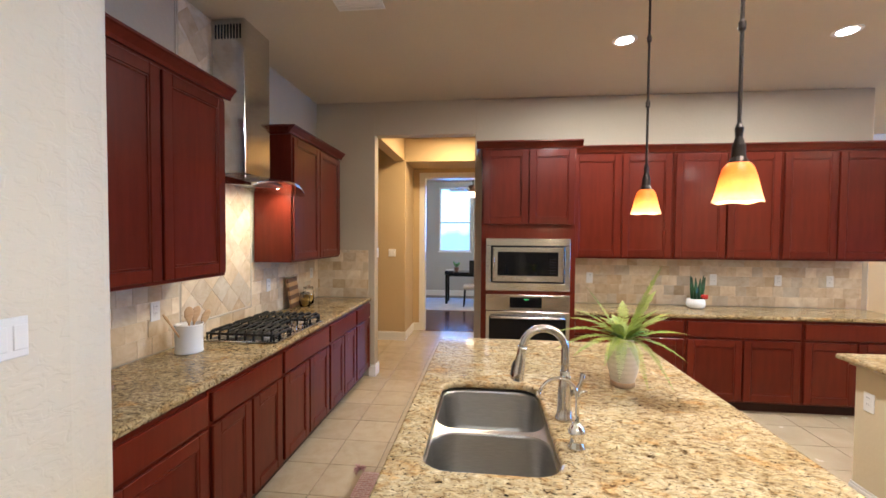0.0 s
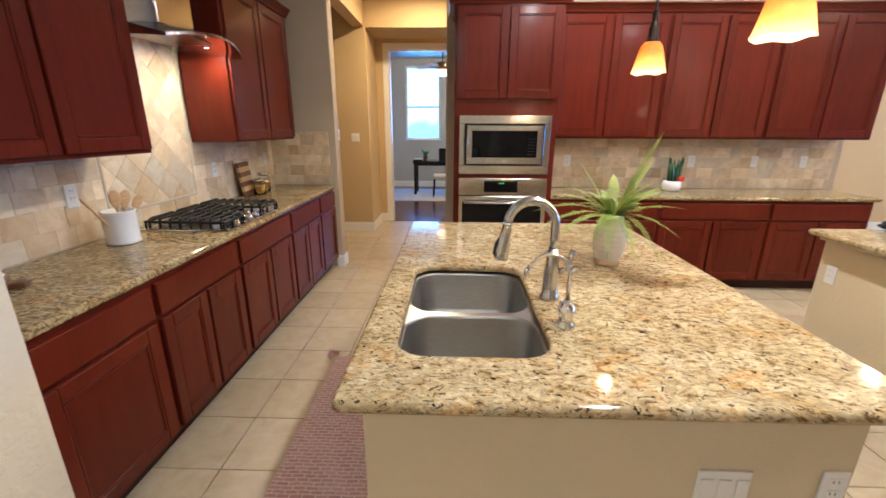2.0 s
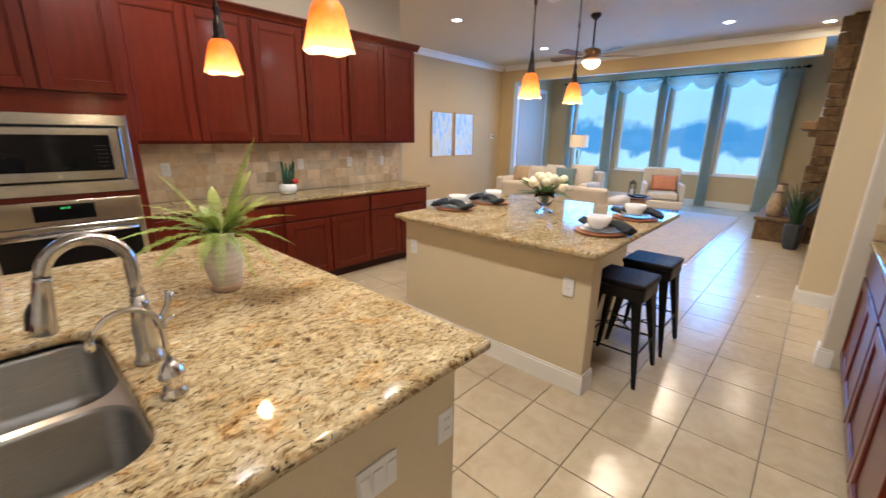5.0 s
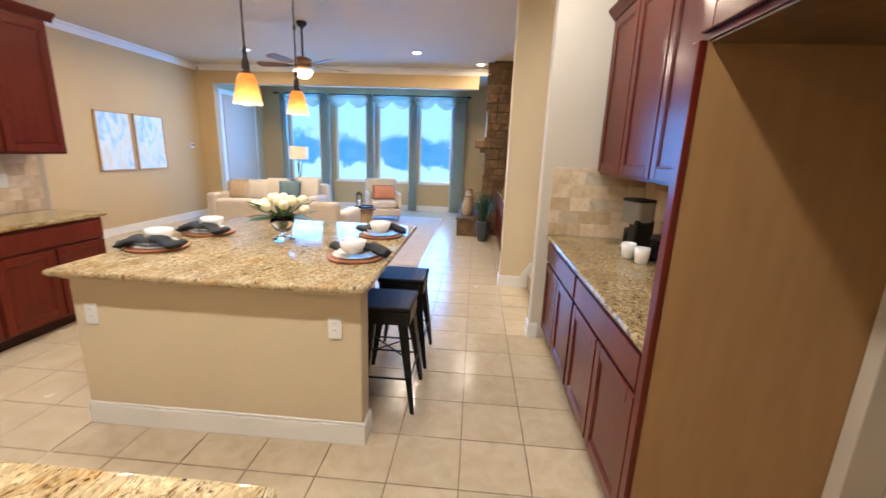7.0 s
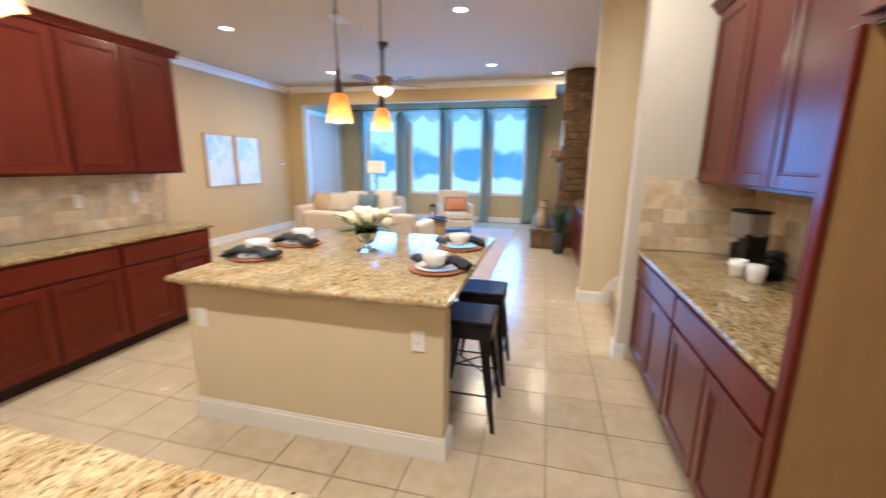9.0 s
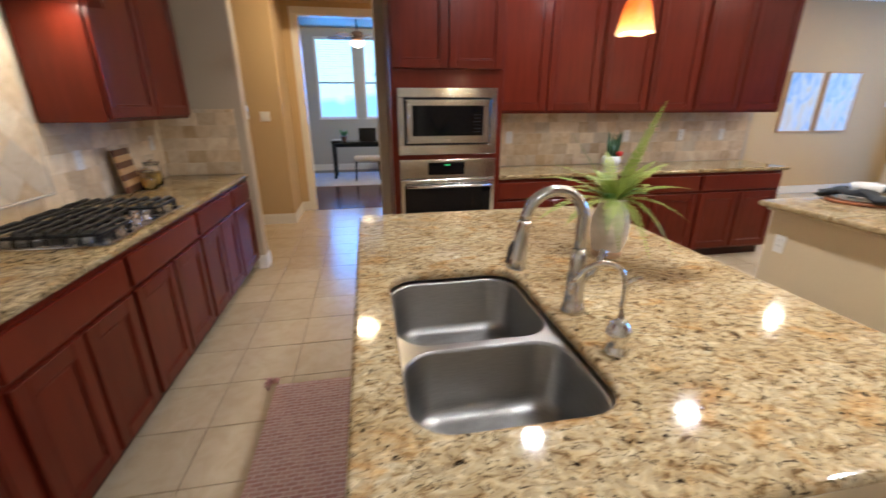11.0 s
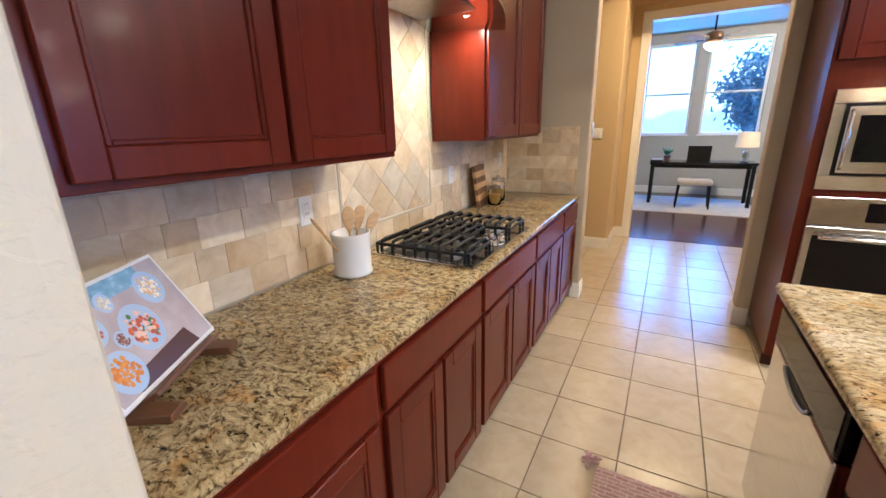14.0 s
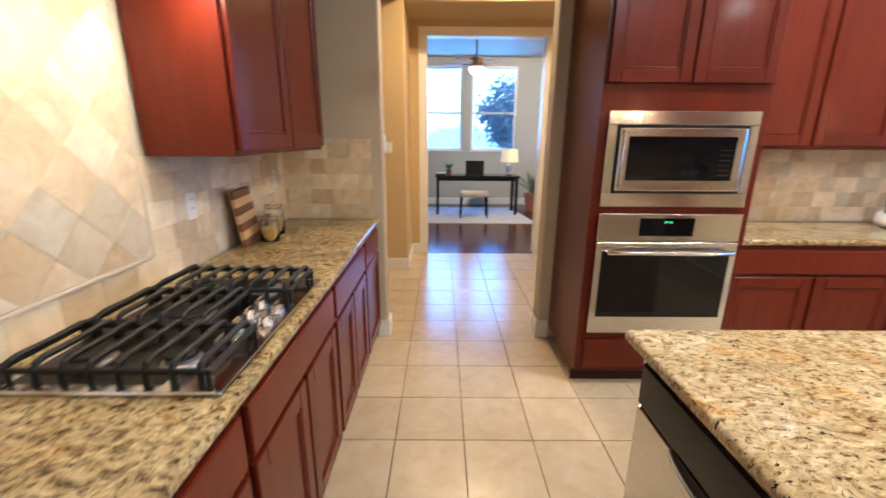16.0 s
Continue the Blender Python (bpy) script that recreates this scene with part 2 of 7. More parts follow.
def amber_glass():
    m = bpy.data.materials.new("amber_glass_lit")
    m.use_nodes = True
    b = m.node_tree.nodes["Principled BSDF"]
    b.inputs["Roughness"].default_value = 0.35
    place = m.node_tree.nodes.new("ShaderNodeTexCoord")
    height = m.node_tree.nodes.new("ShaderNodeSeparateXYZ")
    m.node_tree.links.new(place.outputs["Generated"], height.inputs[0])
    # the bulb's glow put into the glass: paler and stronger towards the rim
    glow_fade = ramp(m, height.outputs["Z"], [(0.0, (1.0, 0.84, 0.52)), (0.3, (1.0, 0.60, 0.22)), (0.75, (0.88, 0.38, 0.08))]).outputs[0]
    veins = ramp(m, noise_of(m, coords(m), 26, 4), [(0.3, (0.82, 0.74, 0.66)), (0.7, (1.0, 1.0, 1.0))]).outputs[0]
    cloud = mix(m, glow_fade, veins, 1.0, "MULTIPLY")
    m.node_tree.links.new(cloud, b.inputs["Base Color"])
    m.node_tree.links.new(cloud, b.inputs["Emission Color"])
    power = node(m, "ShaderNodeMapRange", **{"From Min": 0.0, "From Max": 0.7, "To Min": 1.9, "To Max": 0.36})
    m.node_tree.links.new(height.outputs["Z"], power.inputs[0])
    m.node_tree.links.new(power.outputs[0], b.inputs["Emission Strength"])
    t = m.node_tree.nodes.new("ShaderNodeBsdfTranslucent")
    m.node_tree.links.new(cloud, t.inputs["Color"])
    x = m.node_tree.nodes.new("ShaderNodeMixShader")
    x.inputs[0].default_value = 0.55
    m.node_tree.links.new(b.outputs[0], x.inputs[1])
    m.node_tree.links.new(t.outputs[0], x.inputs[2])
    m.node_tree.links.new(x.outputs[0], m.node_tree.nodes["Material Output"].inputs["Surface"])
    return m


AMBER = amber_glass()

# ---- builders ----


def finish(name, bm, material, parent=None, label="", kind="", smooth=False):
    me = bpy.data.meshes.new(name)
    bm.to_mesh(me)
    bm.free()
    me.materials.append(material)
    if smooth:
        for p in me.polygons:
            p.use_smooth = True
    ob = new(name, me)
    ob.parent = parent
    return tagged(ob, label, kind=kind)


def part(name, bm, material, parent, label="", smooth=False):
    return finish(name, bm, material, parent, label, smooth=smooth)


def empty(name, at, label="", category="", group="", turn=0.0):
    ob = new(name)
    ob.location, ob.rotation_euler = at, (0, 0, radians(turn))
    ob.empty_display_size = 0.1
    return tagged(ob, label, category, group)


def add_box(bm, lo, hi, bevel=0.0, segments=1):
    r = bmesh.ops.create_cube(bm, size=1)
    vs = r["verts"]
    for v in vs:
        v.co = Vector([(a + b) / 2 + c * (b - a) for a, b, c in zip(lo, hi, v.co)])
    if bevel:
        es = list({e for v in vs for e in v.link_edges})
        bmesh.ops.bevel(bm, geom=es, offset=bevel, segments=segments, affect="EDGES", profile=0.5)
    return bm


def box(lo, hi, bevel=0.0, segments=1):
    return add_box(bmesh.new(), lo, hi, bevel, segments)


def wall(name, lo, hi, material, bevel=0.0, kind="structure"):
    return finish(name, box(lo, hi, bevel, 3), material, kind=kind)


def add_lathe(bm, outline, at=(0, 0, 0), n=24, axis="Z"):
    """Turns an outline of (radius, height) round an axis."""
    rings = []
    for r, h in outline:
        ring = []
        for k in range(n):
            a = 2 * math.pi * k / n
            p = Vector((r * math.cos(a), r * math.sin(a), h))
            if axis == "X":
                p = Vector((p.z, p.x, p.y))
            elif axis == "Y":
                p = Vector((p.x, p.z, p.y))
            ring.append(bm.verts.new(p + Vector(at)))
        rings.append(ring)
    for a, b in zip(rings, rings[1:]):
        for k in range(n):
            bm.faces.new((a[k], a[(k + 1) % n], b[(k + 1) % n], b[k]))
    for ring, turn in ((rings[0], True), (rings[-1], False)):
        bm.faces.new(ring[::-1] if turn else ring)
    bmesh.ops.recalc_face_normals(bm, faces=bm.faces)
    return bm


def lathe(outline, at=(0, 0, 0), n=24, axis="Z"):
    return add_lathe(bmesh.new(), outline, at, n, axis)


def add_tube(bm, points, radius, n=10, radii=None):
    """A round bar along points."""
    pts = [Vector(p) for p in points]
    rings, side = [], None
    for i, p in enumerate(pts):
        d = (pts[min(i + 1, len(pts) - 1)] - pts[max(i - 1, 0)]).normalized()
        if side is None:
            side = d.orthogonal().normalized()
        side = (side - d * side.dot(d)).normalized()
        up = d.cross(side)
        r = radii[i] if radii else radius
        rings.append([bm.verts.new(p + r * (math.cos(2 * math.pi * k / n) * side + math.sin(2 * math.pi * k / n) * up)) for k in range(n)])
    for a, b in zip(rings, rings[1:]):
        for k in range(n):
            bm.faces.new((a[k], a[(k + 1) % n], b[(k + 1) % n], b[k]))
    bm.faces.new(rings[0][::-1])
    bm.faces.new(rings[-1])
    return bm


def tube(points, radius, n=10, radii=None):
    return add_tube(bmesh.new(), points, radius, n, radii)


def add_prism(bm, outline, z0, z1, axis=2):
    """An outline in a plane, drawn out along an axis from z0 to z1."""
    def place(a, b, c):
        return [(c, a, b), (a, c, b), (a, b, c)][axis]
    low = [bm.verts.new(place(a, b, z0)) for a, b in outline]
    high = [bm.verts.new(place(a, b, z1)) for a, b in outline]
    bm.faces.new(low[::-1])
    bm.faces.new(high)
    for i in range(len(outline)):
        j = (i + 1) % len(outline)
        bm.faces.new((low[i], low[j], high[j], high[i]))
    bmesh.ops.recalc_face_normals(bm, faces=bm.faces)
    return bm


def prism(outline, z0, z1, axis=2):
    return add_prism(bmesh.new(), outline, z0, z1, axis)


def rounded(x0, y0, x1, y1, r, n=6):
    pts = []
    for cx, cy, a0 in ((x1 - r, y0 + r, -90), (x1 - r, y1 - r, 0), (x0 + r, y1 - r, 90), (x0 + r, y0 + r, 180)):
        for k in range(n + 1):
            a = radians(a0 + 90 * k / n)
            pts.append((cx + r * math.cos(a), cy + r * math.sin(a)))
    return pts


# ---- the shell ----
H = CEIL
floor = wall("floor", (-6, -3.2, -0.12), (11.4, 6.93, -0.009), GROUT)
floor_office = wall("floor_office", (-6, 6.931, -0.12), (3.5, 11.3, 0.002), DARK_WOOD)
ceiling = wall("ceiling", (-6, -3.2, H), (11.4, 11.4, H + 0.15), CEILING)
XW = -1.96
wall_west = wall("wall_west", (XW - 0.15, -3.2, 0), (XW, 4.57, H), WALL)
PX = -1.22
wall_pillar = finish("wall_pillar", prism([(XW, -3.05), (PX, -3.05), (PX, 1.098), (PX - 0.003, 1.114), (PX - 0.016, 1.175), (PX - 0.030, 1.238), (PX - 0.044, 1.270), (PX - 0.062, 1.279), (PX - 0.08, 1.2795), (XW, 1.275)], 0, H), WALL_KNOCK, kind="structure")
wall_south = wall("wall_south", (XW, -3.2, 0), (5.0, -3.05, H), WALL)
OX0, OX1, OZ = -1.27, -0.13, 2.77
BY = 4.57
wall_north_1 = wall("wall_north_1", (XW - 0.15, BY, 0), (OX0, BY + 0.15, H), WALL, 0.012)
wall_north_2 = wall("wall_north_2", (OX1, BY, 0), (3.87, BY + 0.15, H), WALL, 0.012)
wall_north_3 = wall("wall_north_header", (OX0 - 0.01, BY + 0.002, OZ), (OX1 + 0.01, BY + 0.148, H), WALL)
LY = 6.63
wall_return = wall("wall_return", (3.72, BY + 0.15, 0), (3.87, LY, H), WALL_TAN)
wall_living_north = wall("wall_living_north", (3.72, LY, 0), (11.3, LY + 0.15, H), WALL_TAN)
BX = 9.05
wall_bay_left = wall("wall_bay_left", (BX, 6.25, 0), (BX + 0.15, LY, H), WALL_TAN)
wall_bay_header = wall("wall_bay_header", (BX, 0.7, 2.80), (BX + 0.15, 6.25, H), WALL_TAN)
wall_bay_north = wall("wall_bay_north", (BX + 0.15, 6.32, 0), (11.3, 6.47, H), WALL_TAN)
WX = 11.15
WINY = [(4.78, 5.62), (3.54, 4.38), (2.42, 3.26), (1.33, 2.18)]
WZ0, WZ1 = 0.72, 2.88
edges = [6.4] + [v for a, b in WINY for v in (b, a)] + [-0.25]
for i in range(0, len(edges), 2):
    wall("wall_east_pier", (WX, edges[i + 1], 0), (WX + 0.15, edges[i], H), WALL_TAN)
for a, b in WINY:
    wall("wall_east_below", (WX, a, 0), (WX + 0.15, b, WZ0), WALL_TAN)
    wall("wall_east_above", (WX, a, WZ1), (WX + 0.15, b, H), WALL_TAN)
wall_living_south = wall("wall_living_south", (5.27, -0.25, 0), (11.3, -0.1, H), WALL_TAN)
# tan paint like its neighbours; the strong light on it is painted in
wall_column = wall("wall_column", (5.12, -2.6, 0), (5.27, 0.33, H), CREAM_OR_LIT_TAN, 0.012)
RY = -0.66
wall_kitchen_south = wall("wall_kitchen_south", (1.7175, RY - 0.15, 0), (3.75, RY, H), WALL_PALE)
wall_kitchen_south_2 = wall("wall_kitchen_south_high", (0.60, RY - 0.15, 1.867), (1.7165, RY, H), WALL_PALE)
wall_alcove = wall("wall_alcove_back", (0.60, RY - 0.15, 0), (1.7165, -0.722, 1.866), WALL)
wall("wall_alcove_side", (1.660, -0.7215, 0), (1.7165, -0.585, 1.866), WALL, 0.006)
wall("wall_alcove_side", (0.742, -0.7215, 0), (0.80, -0.585, 1.866), WALL, 0.006)
wall("wall_alcove_top", (0.8005, -0.7215, 1.826), (1.6595, -0.585, 1.866), WALL, 0.006)
wall_fridge_side = wall("wall_fridge_side", (0.62, RY, 0), (0.74, 0.02, H), WALL_PALE, 0.01)
wall_kitchen_end = wall("wall_kitchen_end", (3.75, RY - 2.2, 0), (3.87, 0.15, H), WALL_PALE, 0.012)
wall_stairs_back = wall("wall_stairs_back", (3.87, -2.85, 0), (5.12, -2.7, H), WALL_TAN)
# the passage to the office, open to a side hall on the west
DY_HALL = 6.93
wall_hall_west = wall("wall_hall_header", (-1.42, BY + 0.15, 2.79), (-1.27, 6.2195, H), WALL_TAN)
wall_side_hall = wall("wall_side_hall_south", (-4.2, BY, 0), (XW - 0.151, BY + 0.15, H), WALL_TAN)
wall_side_hall_end = wall("wall_side_hall_end", (-4.35, BY, 0), (-4.2005, DY_HALL, H), WALL_TAN)
wall_hall_jog = wall("wall_hall_jog", (-4.2, 6.22, 0), (-1.25, 6.93, H), WALL_TAN, 0.01)
wall_hall_east = wall("wall_hall_east", (0.75, BY + 0.15, 0), (0.9, 6.93, H), WALL_TAN)
wall_hall_beam = wall("wall_hall_beam", (-1.245, 6.225, 2.78), (0.74, 6.92, H), WALL_TAN)
DX0, DX1, DZ = -1.06, 0.37, 2.63
DY = 6.93
wall_office_1 = wall("wall_office_1", (-2.9, DY, 0), (DX0, DY + 0.13, H), WALL_TAN)
wall_office_2 = wall("wall_office_2", (DX1, DY, 0), (2.2, DY + 0.13, H), WALL_TAN)
wall_office_3 = wall("wall_office_header", (DX0, DY, DZ), (DX1, DY + 0.13, H), WALL_TAN)
OFFY = 11.15
WALL_OFFICE = plaster("wall_paint_grey", (0.43, 0.41, 0.36), (0.46, 0.44, 0.39))
OWIN = [(-1.30, -0.42), (-0.22, 0.78)]
OWZ0, OWZ1 = 1.22, 2.98
edges = [-2.9, OWIN[0][0], OWIN[0][1], OWIN[1][0], OWIN[1][1], 2.2]
for i in range(0, 6, 2):
    wall("wall_office_pier", (edges[i], OFFY, 0), (edges[i + 1], OFFY + 0.15, H), WALL_OFFICE)
for a, b in OWIN:
    wall("wall_office_below", (a, OFFY, 0), (b, OFFY + 0.15, OWZ0), WALL_OFFICE)
    wall("wall_office_above", (a, OFFY, OWZ1), (b, OFFY + 0.15, H), WALL_OFFICE)
wall_office_west = wall("wall_office_west", (-3.05, DY, 0), (-2.9, 11.3, H), WALL_OFFICE)
wall_office_east = wall("wall_office_east", (2.2, DY, 0), (2.35, 11.3, H), WALL_OFFICE)

# ---- cabinets ----


def door_mesh(name, bm, material):
    me = bpy.data.meshes.new(name)
    bm.to_mesh(me)
    bm.free()
    me.materials.append(material)
    return me


@functools.lru_cache(None)
def door_meshes(w, h, material_name):
    material = bpy.data.materials[material_name]
    f, t = min(0.062, w * 0.22), 0.02
    bm = box((f - 0.004, -0.010, f - 0.004), (w - f + 0.004, -0.001, h - f + 0.004))
    b = 0.012
    x0, x1, z0, z1 = f, w - f, f, h - f
    bead_v = door_mesh("bead", box((0, -0.0165, z0), (b, -0.0085, z1), 0.003), material)
    bead_h = door_mesh("bead", box((x0 + b, -0.0165, 0), (x1 - b, -0.0085, b), 0.003), material)
    stile = door_mesh("stile", box((0, -t, 0), (f, 0, h), 0.0035), material)
    rail = door_mesh("rail", box((f + 0.0006, -t + 0.0005, 0), (w - f - 0.0006, 0, f), 0.003), material)
    return door_mesh("door", bm, material), stile, rail, bead_v, bead_h, f


def add_door(parent, w, h, at, material):
    """A framed door front: its panel, with two stiles and two rails under it."""
    panel, stile, rail, bead_v, bead_h, f = door_meshes(round(w, 4), round(h, 4), material.name)
    d = new("door", panel)
    d.parent, d.location = parent, at
    for name, mesh, where in (("stile", stile, (0, 0, 0)), ("stile", stile, (w - f, 0, 0)), ("rail", rail, (0, 0, 0)), ("rail", rail, (0, 0, h - f)), ("bead", bead_v, (f, 0, 0)), ("bead", bead_v, (w - f - 0.012, 0, 0)), ("bead", bead_h, (0, 0, f)), ("bead", bead_h, (0, 0, h - f - 0.012))):
        o = new(name, mesh)
        o.parent, o.location = d, where
    return d


def drawer_front(w, h):
    return box((0, -0.02, 0), (w, 0, h), 0.005, 2)


def base_cabinet(at, turn, w, drawers, doors, depth=0.60, label="", h=0.875, toe=0.10, material=None):
    """A base unit: front at local y 0, body behind it at +y, from local x 0 to w."""
    material = material or CHERRY
    c = empty("base_cabinet", at, label, "cabinet", "kitchen base cabinets", turn)
    part("body", box((0, 0.001, toe), (w, depth, h), 0.002), material, c)
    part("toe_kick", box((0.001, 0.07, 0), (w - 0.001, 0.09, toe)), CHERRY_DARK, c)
    gap = 0.018
    z1 = h - 0.025
    z0 = z1 - 0.145
    dw = (w - gap * (drawers + 1)) / max(1, drawers)
    for i in range(drawers):
        o = part("drawer_front", drawer_front(dw, 0.145), material, c)
        o.location = (gap + i * (dw + gap), 0, z0)
    top = z0 - 0.022 if drawers else z1
    dw = (w - gap * (doors + 1)) / max(1, doors)
    for i in range(doors):
        add_door(c, dw, top - toe - 0.02, (gap + i * (dw + gap), 0, toe + 0.02), material)
    return c


def crown_outline():
    return [(0, 0), (-0.012, 0), (-0.018, 0.018), (-0.045, 0.05), (-0.055, 0.055), (-0.055, 0.068), (0, 0.068)]


def wall_cabinet(at, turn, w, h, doors, depth=0.33, label="", crown=(1, 1)):
    """A wall unit with crown: front at local y 0, body behind it."""
    c = empty("wall_cabinet", at, label, "cabinet", "kitchen wall cabinets", turn)
    part("body", box((0, 0.001, 0), (w, depth, h), 0.002), CHERRY, c)
    gap = 0.018
    dw = (w - gap * (doors + 1)) / doors
    for i in range(doors):
        add_door(c, dw, h - 0.05, (gap + i * (dw + gap), 0, 0.02), CHERRY)
    bm = prism([(a, b + h - 0.008) for a, b in crown_outline()], -0.05 * crown[0], w + 0.05 * crown[1], axis=0)
    for there, x, out in ((crown[1], w, 1), (crown[0], 0.0, -1)):
        if there:
            profile = [(x + out * -a, b + h - 0.008) for a, b in crown_outline()]
            add_prism(bm, profile, 0.0005, depth, axis=1)
    part("crown", bm, CHERRY, c)
    return c


def slab(name, outline, z0, z1, material, label, hole=None):
    """A worktop with rounded edges; hole is an outline cut through it."""
    bm = bmesh.new()
    loops = [outline] + ([hole] if hole else [])
    es = []
    for lp in loops:
        vs = [bm.verts.new((x, y, z1)) for x, y in lp]
        es += [bm.edges.new((vs[i], vs[(i + 1) % len(vs)])) for i in range(len(vs))]
    bmesh.ops.triangle_fill(bm, edges=es, use_beauty=True)
    top = list(bm.faces)
    r = bmesh.ops.extrude_face_region(bm, geom=top)
    moved = {v for v in r["geom"] if isinstance(v, bmesh.types.BMVert)}
    for v in moved:
        v.co.z = z0
    bmesh.ops.recalc_face_normals(bm, faces=bm.faces)
    rim = [e for e in bm.edges if len(e.link_faces) == 2 and abs(e.link_faces[0].normal.dot(e.link_faces[1].normal)) < 0.3 and abs(e.verts[0].co.z - e.verts[1].co.z) < 1e-4]
    bmesh.ops.bevel(bm, geom=rim, offset=0.015, segments=5, affect="EDGES", profile=0.5)
    ob = finish(name, bm, material)
    return tagged(ob, label, "worktop")


CT = 0.914
# west run: fronts face +x
FX = -1.335
for y0, y1, dr, do in ((1.28, 1.838, 1, 1), (1.838, 2.548, 1, 2), (2.548, 3.345, 1, 2), (3.345, 4.06, 1, 2), (4.06, 4.565, 1, 1)):
    base_cabinet((FX, y0, 0), 90, y1 - y0, dr, do, label="dark cherry base cabinet with a drawer over framed doors")
slab("countertop", [(XW + 0.012, 1.28), (-1.305, 1.28), (-1.305, 4.557), (XW + 0.012, 4.557)], CT - 0.035, CT, GRANITE_BROWN, "brown speckled polished granite worktop on cherry cabinets")
wall_cabinet((-1.615, 1.385, 1.370), 90, 2.392 - 1.385, 1.10, 2, label="tall cherry wall cabinet with two framed doors near the steel hood", crown=(0, 1))
wall_cabinet((-1.615, 3.255, 1.395), 90, 4.35 - 3.255, 1.075, 2, label="cherry wall cabinet with two framed doors beside the hood", crown=(1, 1))
# north run: fronts face -y
FY = 4.02
for x0, x1, dr, do in ((0.84, 1.86, 1, 2), (1.86, 2.87, 1, 2), (2.87, 3.78, 1, 2)):
    base_cabinet((x0, FY, 0), 0, x1 - x0, dr, do, 0.54, "dark cherry base cabinet with drawers over framed doors")
slab("countertop", [(0.81, 3.99), (3.815, 3.99), (3.815, 4.557), (0.81, 4.557)], CT - 0.035, CT, GRANITE_BROWN, "brown speckled granite worktop along the north wall")
for x0 in (0.842, 1.824, 2.806):
    wall_cabinet((x0, 4.24, 1.415), 0, 0.98, 1.06, 2, label="cherry wall cabinet with two framed doors over tile", crown=(0, x0 > 2.5))
# oven tower
TX0, TX1, TY = -0.045, 0.84, 3.95
tower = empty("oven_cabinet", (TX0, TY, 0), "tall cherry cabinet holding a steel oven and microwave", "cabinet")
part("body", box((0, 0.001, 0.09), (TX1 - TX0, 0.615, 2.47), 0.002), CHERRY, tower)
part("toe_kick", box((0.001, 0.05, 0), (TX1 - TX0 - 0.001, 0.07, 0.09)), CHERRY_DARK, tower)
for k in range(2):
    add_door(tower, 0.42, 0.70, (0.018 + k * 0.43, 0, 1.745), CHERRY)
o = part("drawer_front", drawer_front(0.80, 0.19), CHERRY, tower)
o.location = (0.04, 0, 0.12)
bm = prism([(a, b + 2.462) for a, b in crown_outline()], -0.05, TX1 - TX0 + 0.05, axis=0)
add_prism(bm, [(a, b + 2.462) for a, b in crown_outline()], 0.0005, 0.615, axis=1)
add_prism(bm, [(TX1 - TX0 - a, b + 2.462) for a, b in crown_outline()], 0.0005, 0.29, axis=1)
part("crown", bm, CHERRY, tower)

# first island
IX0, IX1, IY0, IY1 = -0.31, 1.055, 1.025, 2.86
SINK = (-0.195, 1.235, 0.245, 1.985)
hole = rounded(SINK[0], SINK[1], SINK[2], SINK[3], 0.09)[::-1]
island_top = slab("island_countertop", rounded(IX0, IY0, IX1, IY1, 0.02, 3), CT - 0.035, CT, GRANITE, "polished gold and black speckled granite island top with sink cutout", hole)
island_wall = wall("island_wall", (-0.264, 1.13, 0), (1.005, 1.25, CT - 0.036), CREAM_OR_LIT_TAN, 0.008)
island_wall_side = wall("island_wall_side", (0.89, 1.252, 0), (1.004, 2.80, CT - 0.036), CREAM_OR_LIT_TAN, 0.008)
island_wall_end = wall("island_wall_end", (-0.268, 2.752, 0), (0.8885, 2.80, CT - 0.036), CREAM_OR_LIT_TAN, 0.006)
base_cabinet((-0.265, 2.12, 0), -90, 0.86, 1, 2, 0.045, "cherry sink base cabinet under the island top")

# second island
JX0, JX1, JY0, JY1 = 2.172, 3.885, 1.165, 2.79
slab("island_countertop", rounded(JX0, JY0, JX1, JY1, 0.02, 3), CT - 0.035, CT, GRANITE, "polished gold granite island top set for a meal")
island_wall_2 = wall("island_wall_front", (2.27, 1.21, 0), (2.40, 2.755, CT - 0.036), CREAM_OR_LIT_TAN, 0.008)
island_wall_3 = wall("island_wall_knee", (2.402, 1.52, 0), (3.80, 2.70, CT - 0.036), CREAM_OR_LIT_TAN, 0.008)

# south run: fronts face +y
for x0, x1, dr, do in ((2.79, 3.745, 1, 2), (1.80, 2.79, 1, 2)):
    base_cabinet((x1, 0.035, 0), 180, x1 - x0, dr, do, 0.66, "dark cherry base cabinet with drawers over framed doors")
slab("countertop", [(1.762, RY + 0.012), (3.738, RY + 0.012), (3.738, 0.072), (1.762, 0.072)], CT - 0.035, CT, GRANITE_BROWN, "brown speckled granite worktop with a coffee maker on it")
wall_cabinet((3.70, -0.27, 1.42), 180, 1.94, 1.10, 4, 0.385, "cherry wall cabinet with framed doors over the coffee counter", crown=(1, 0))
fridge_panel = empty("fridge_panel", (0, 0, 0), "tall cherry edged tan panel beside the empty fridge alcove", "panel")
part("panel", box((1.718, RY + 0.003, 0), (1.757, 0.055, 1.874), 0.002), MAPLE, fridge_panel)
part("top_panel", box((0.742, RY + 0.003, 1.867), (1.7175, 0.045, 1.8735), 0.001), MAPLE_SHADED, fridge_panel)
part("edging", box((1.7142, 0.0555, 0), (1.759, 0.078, 1.874), 0.003), CHERRY, fridge_panel)
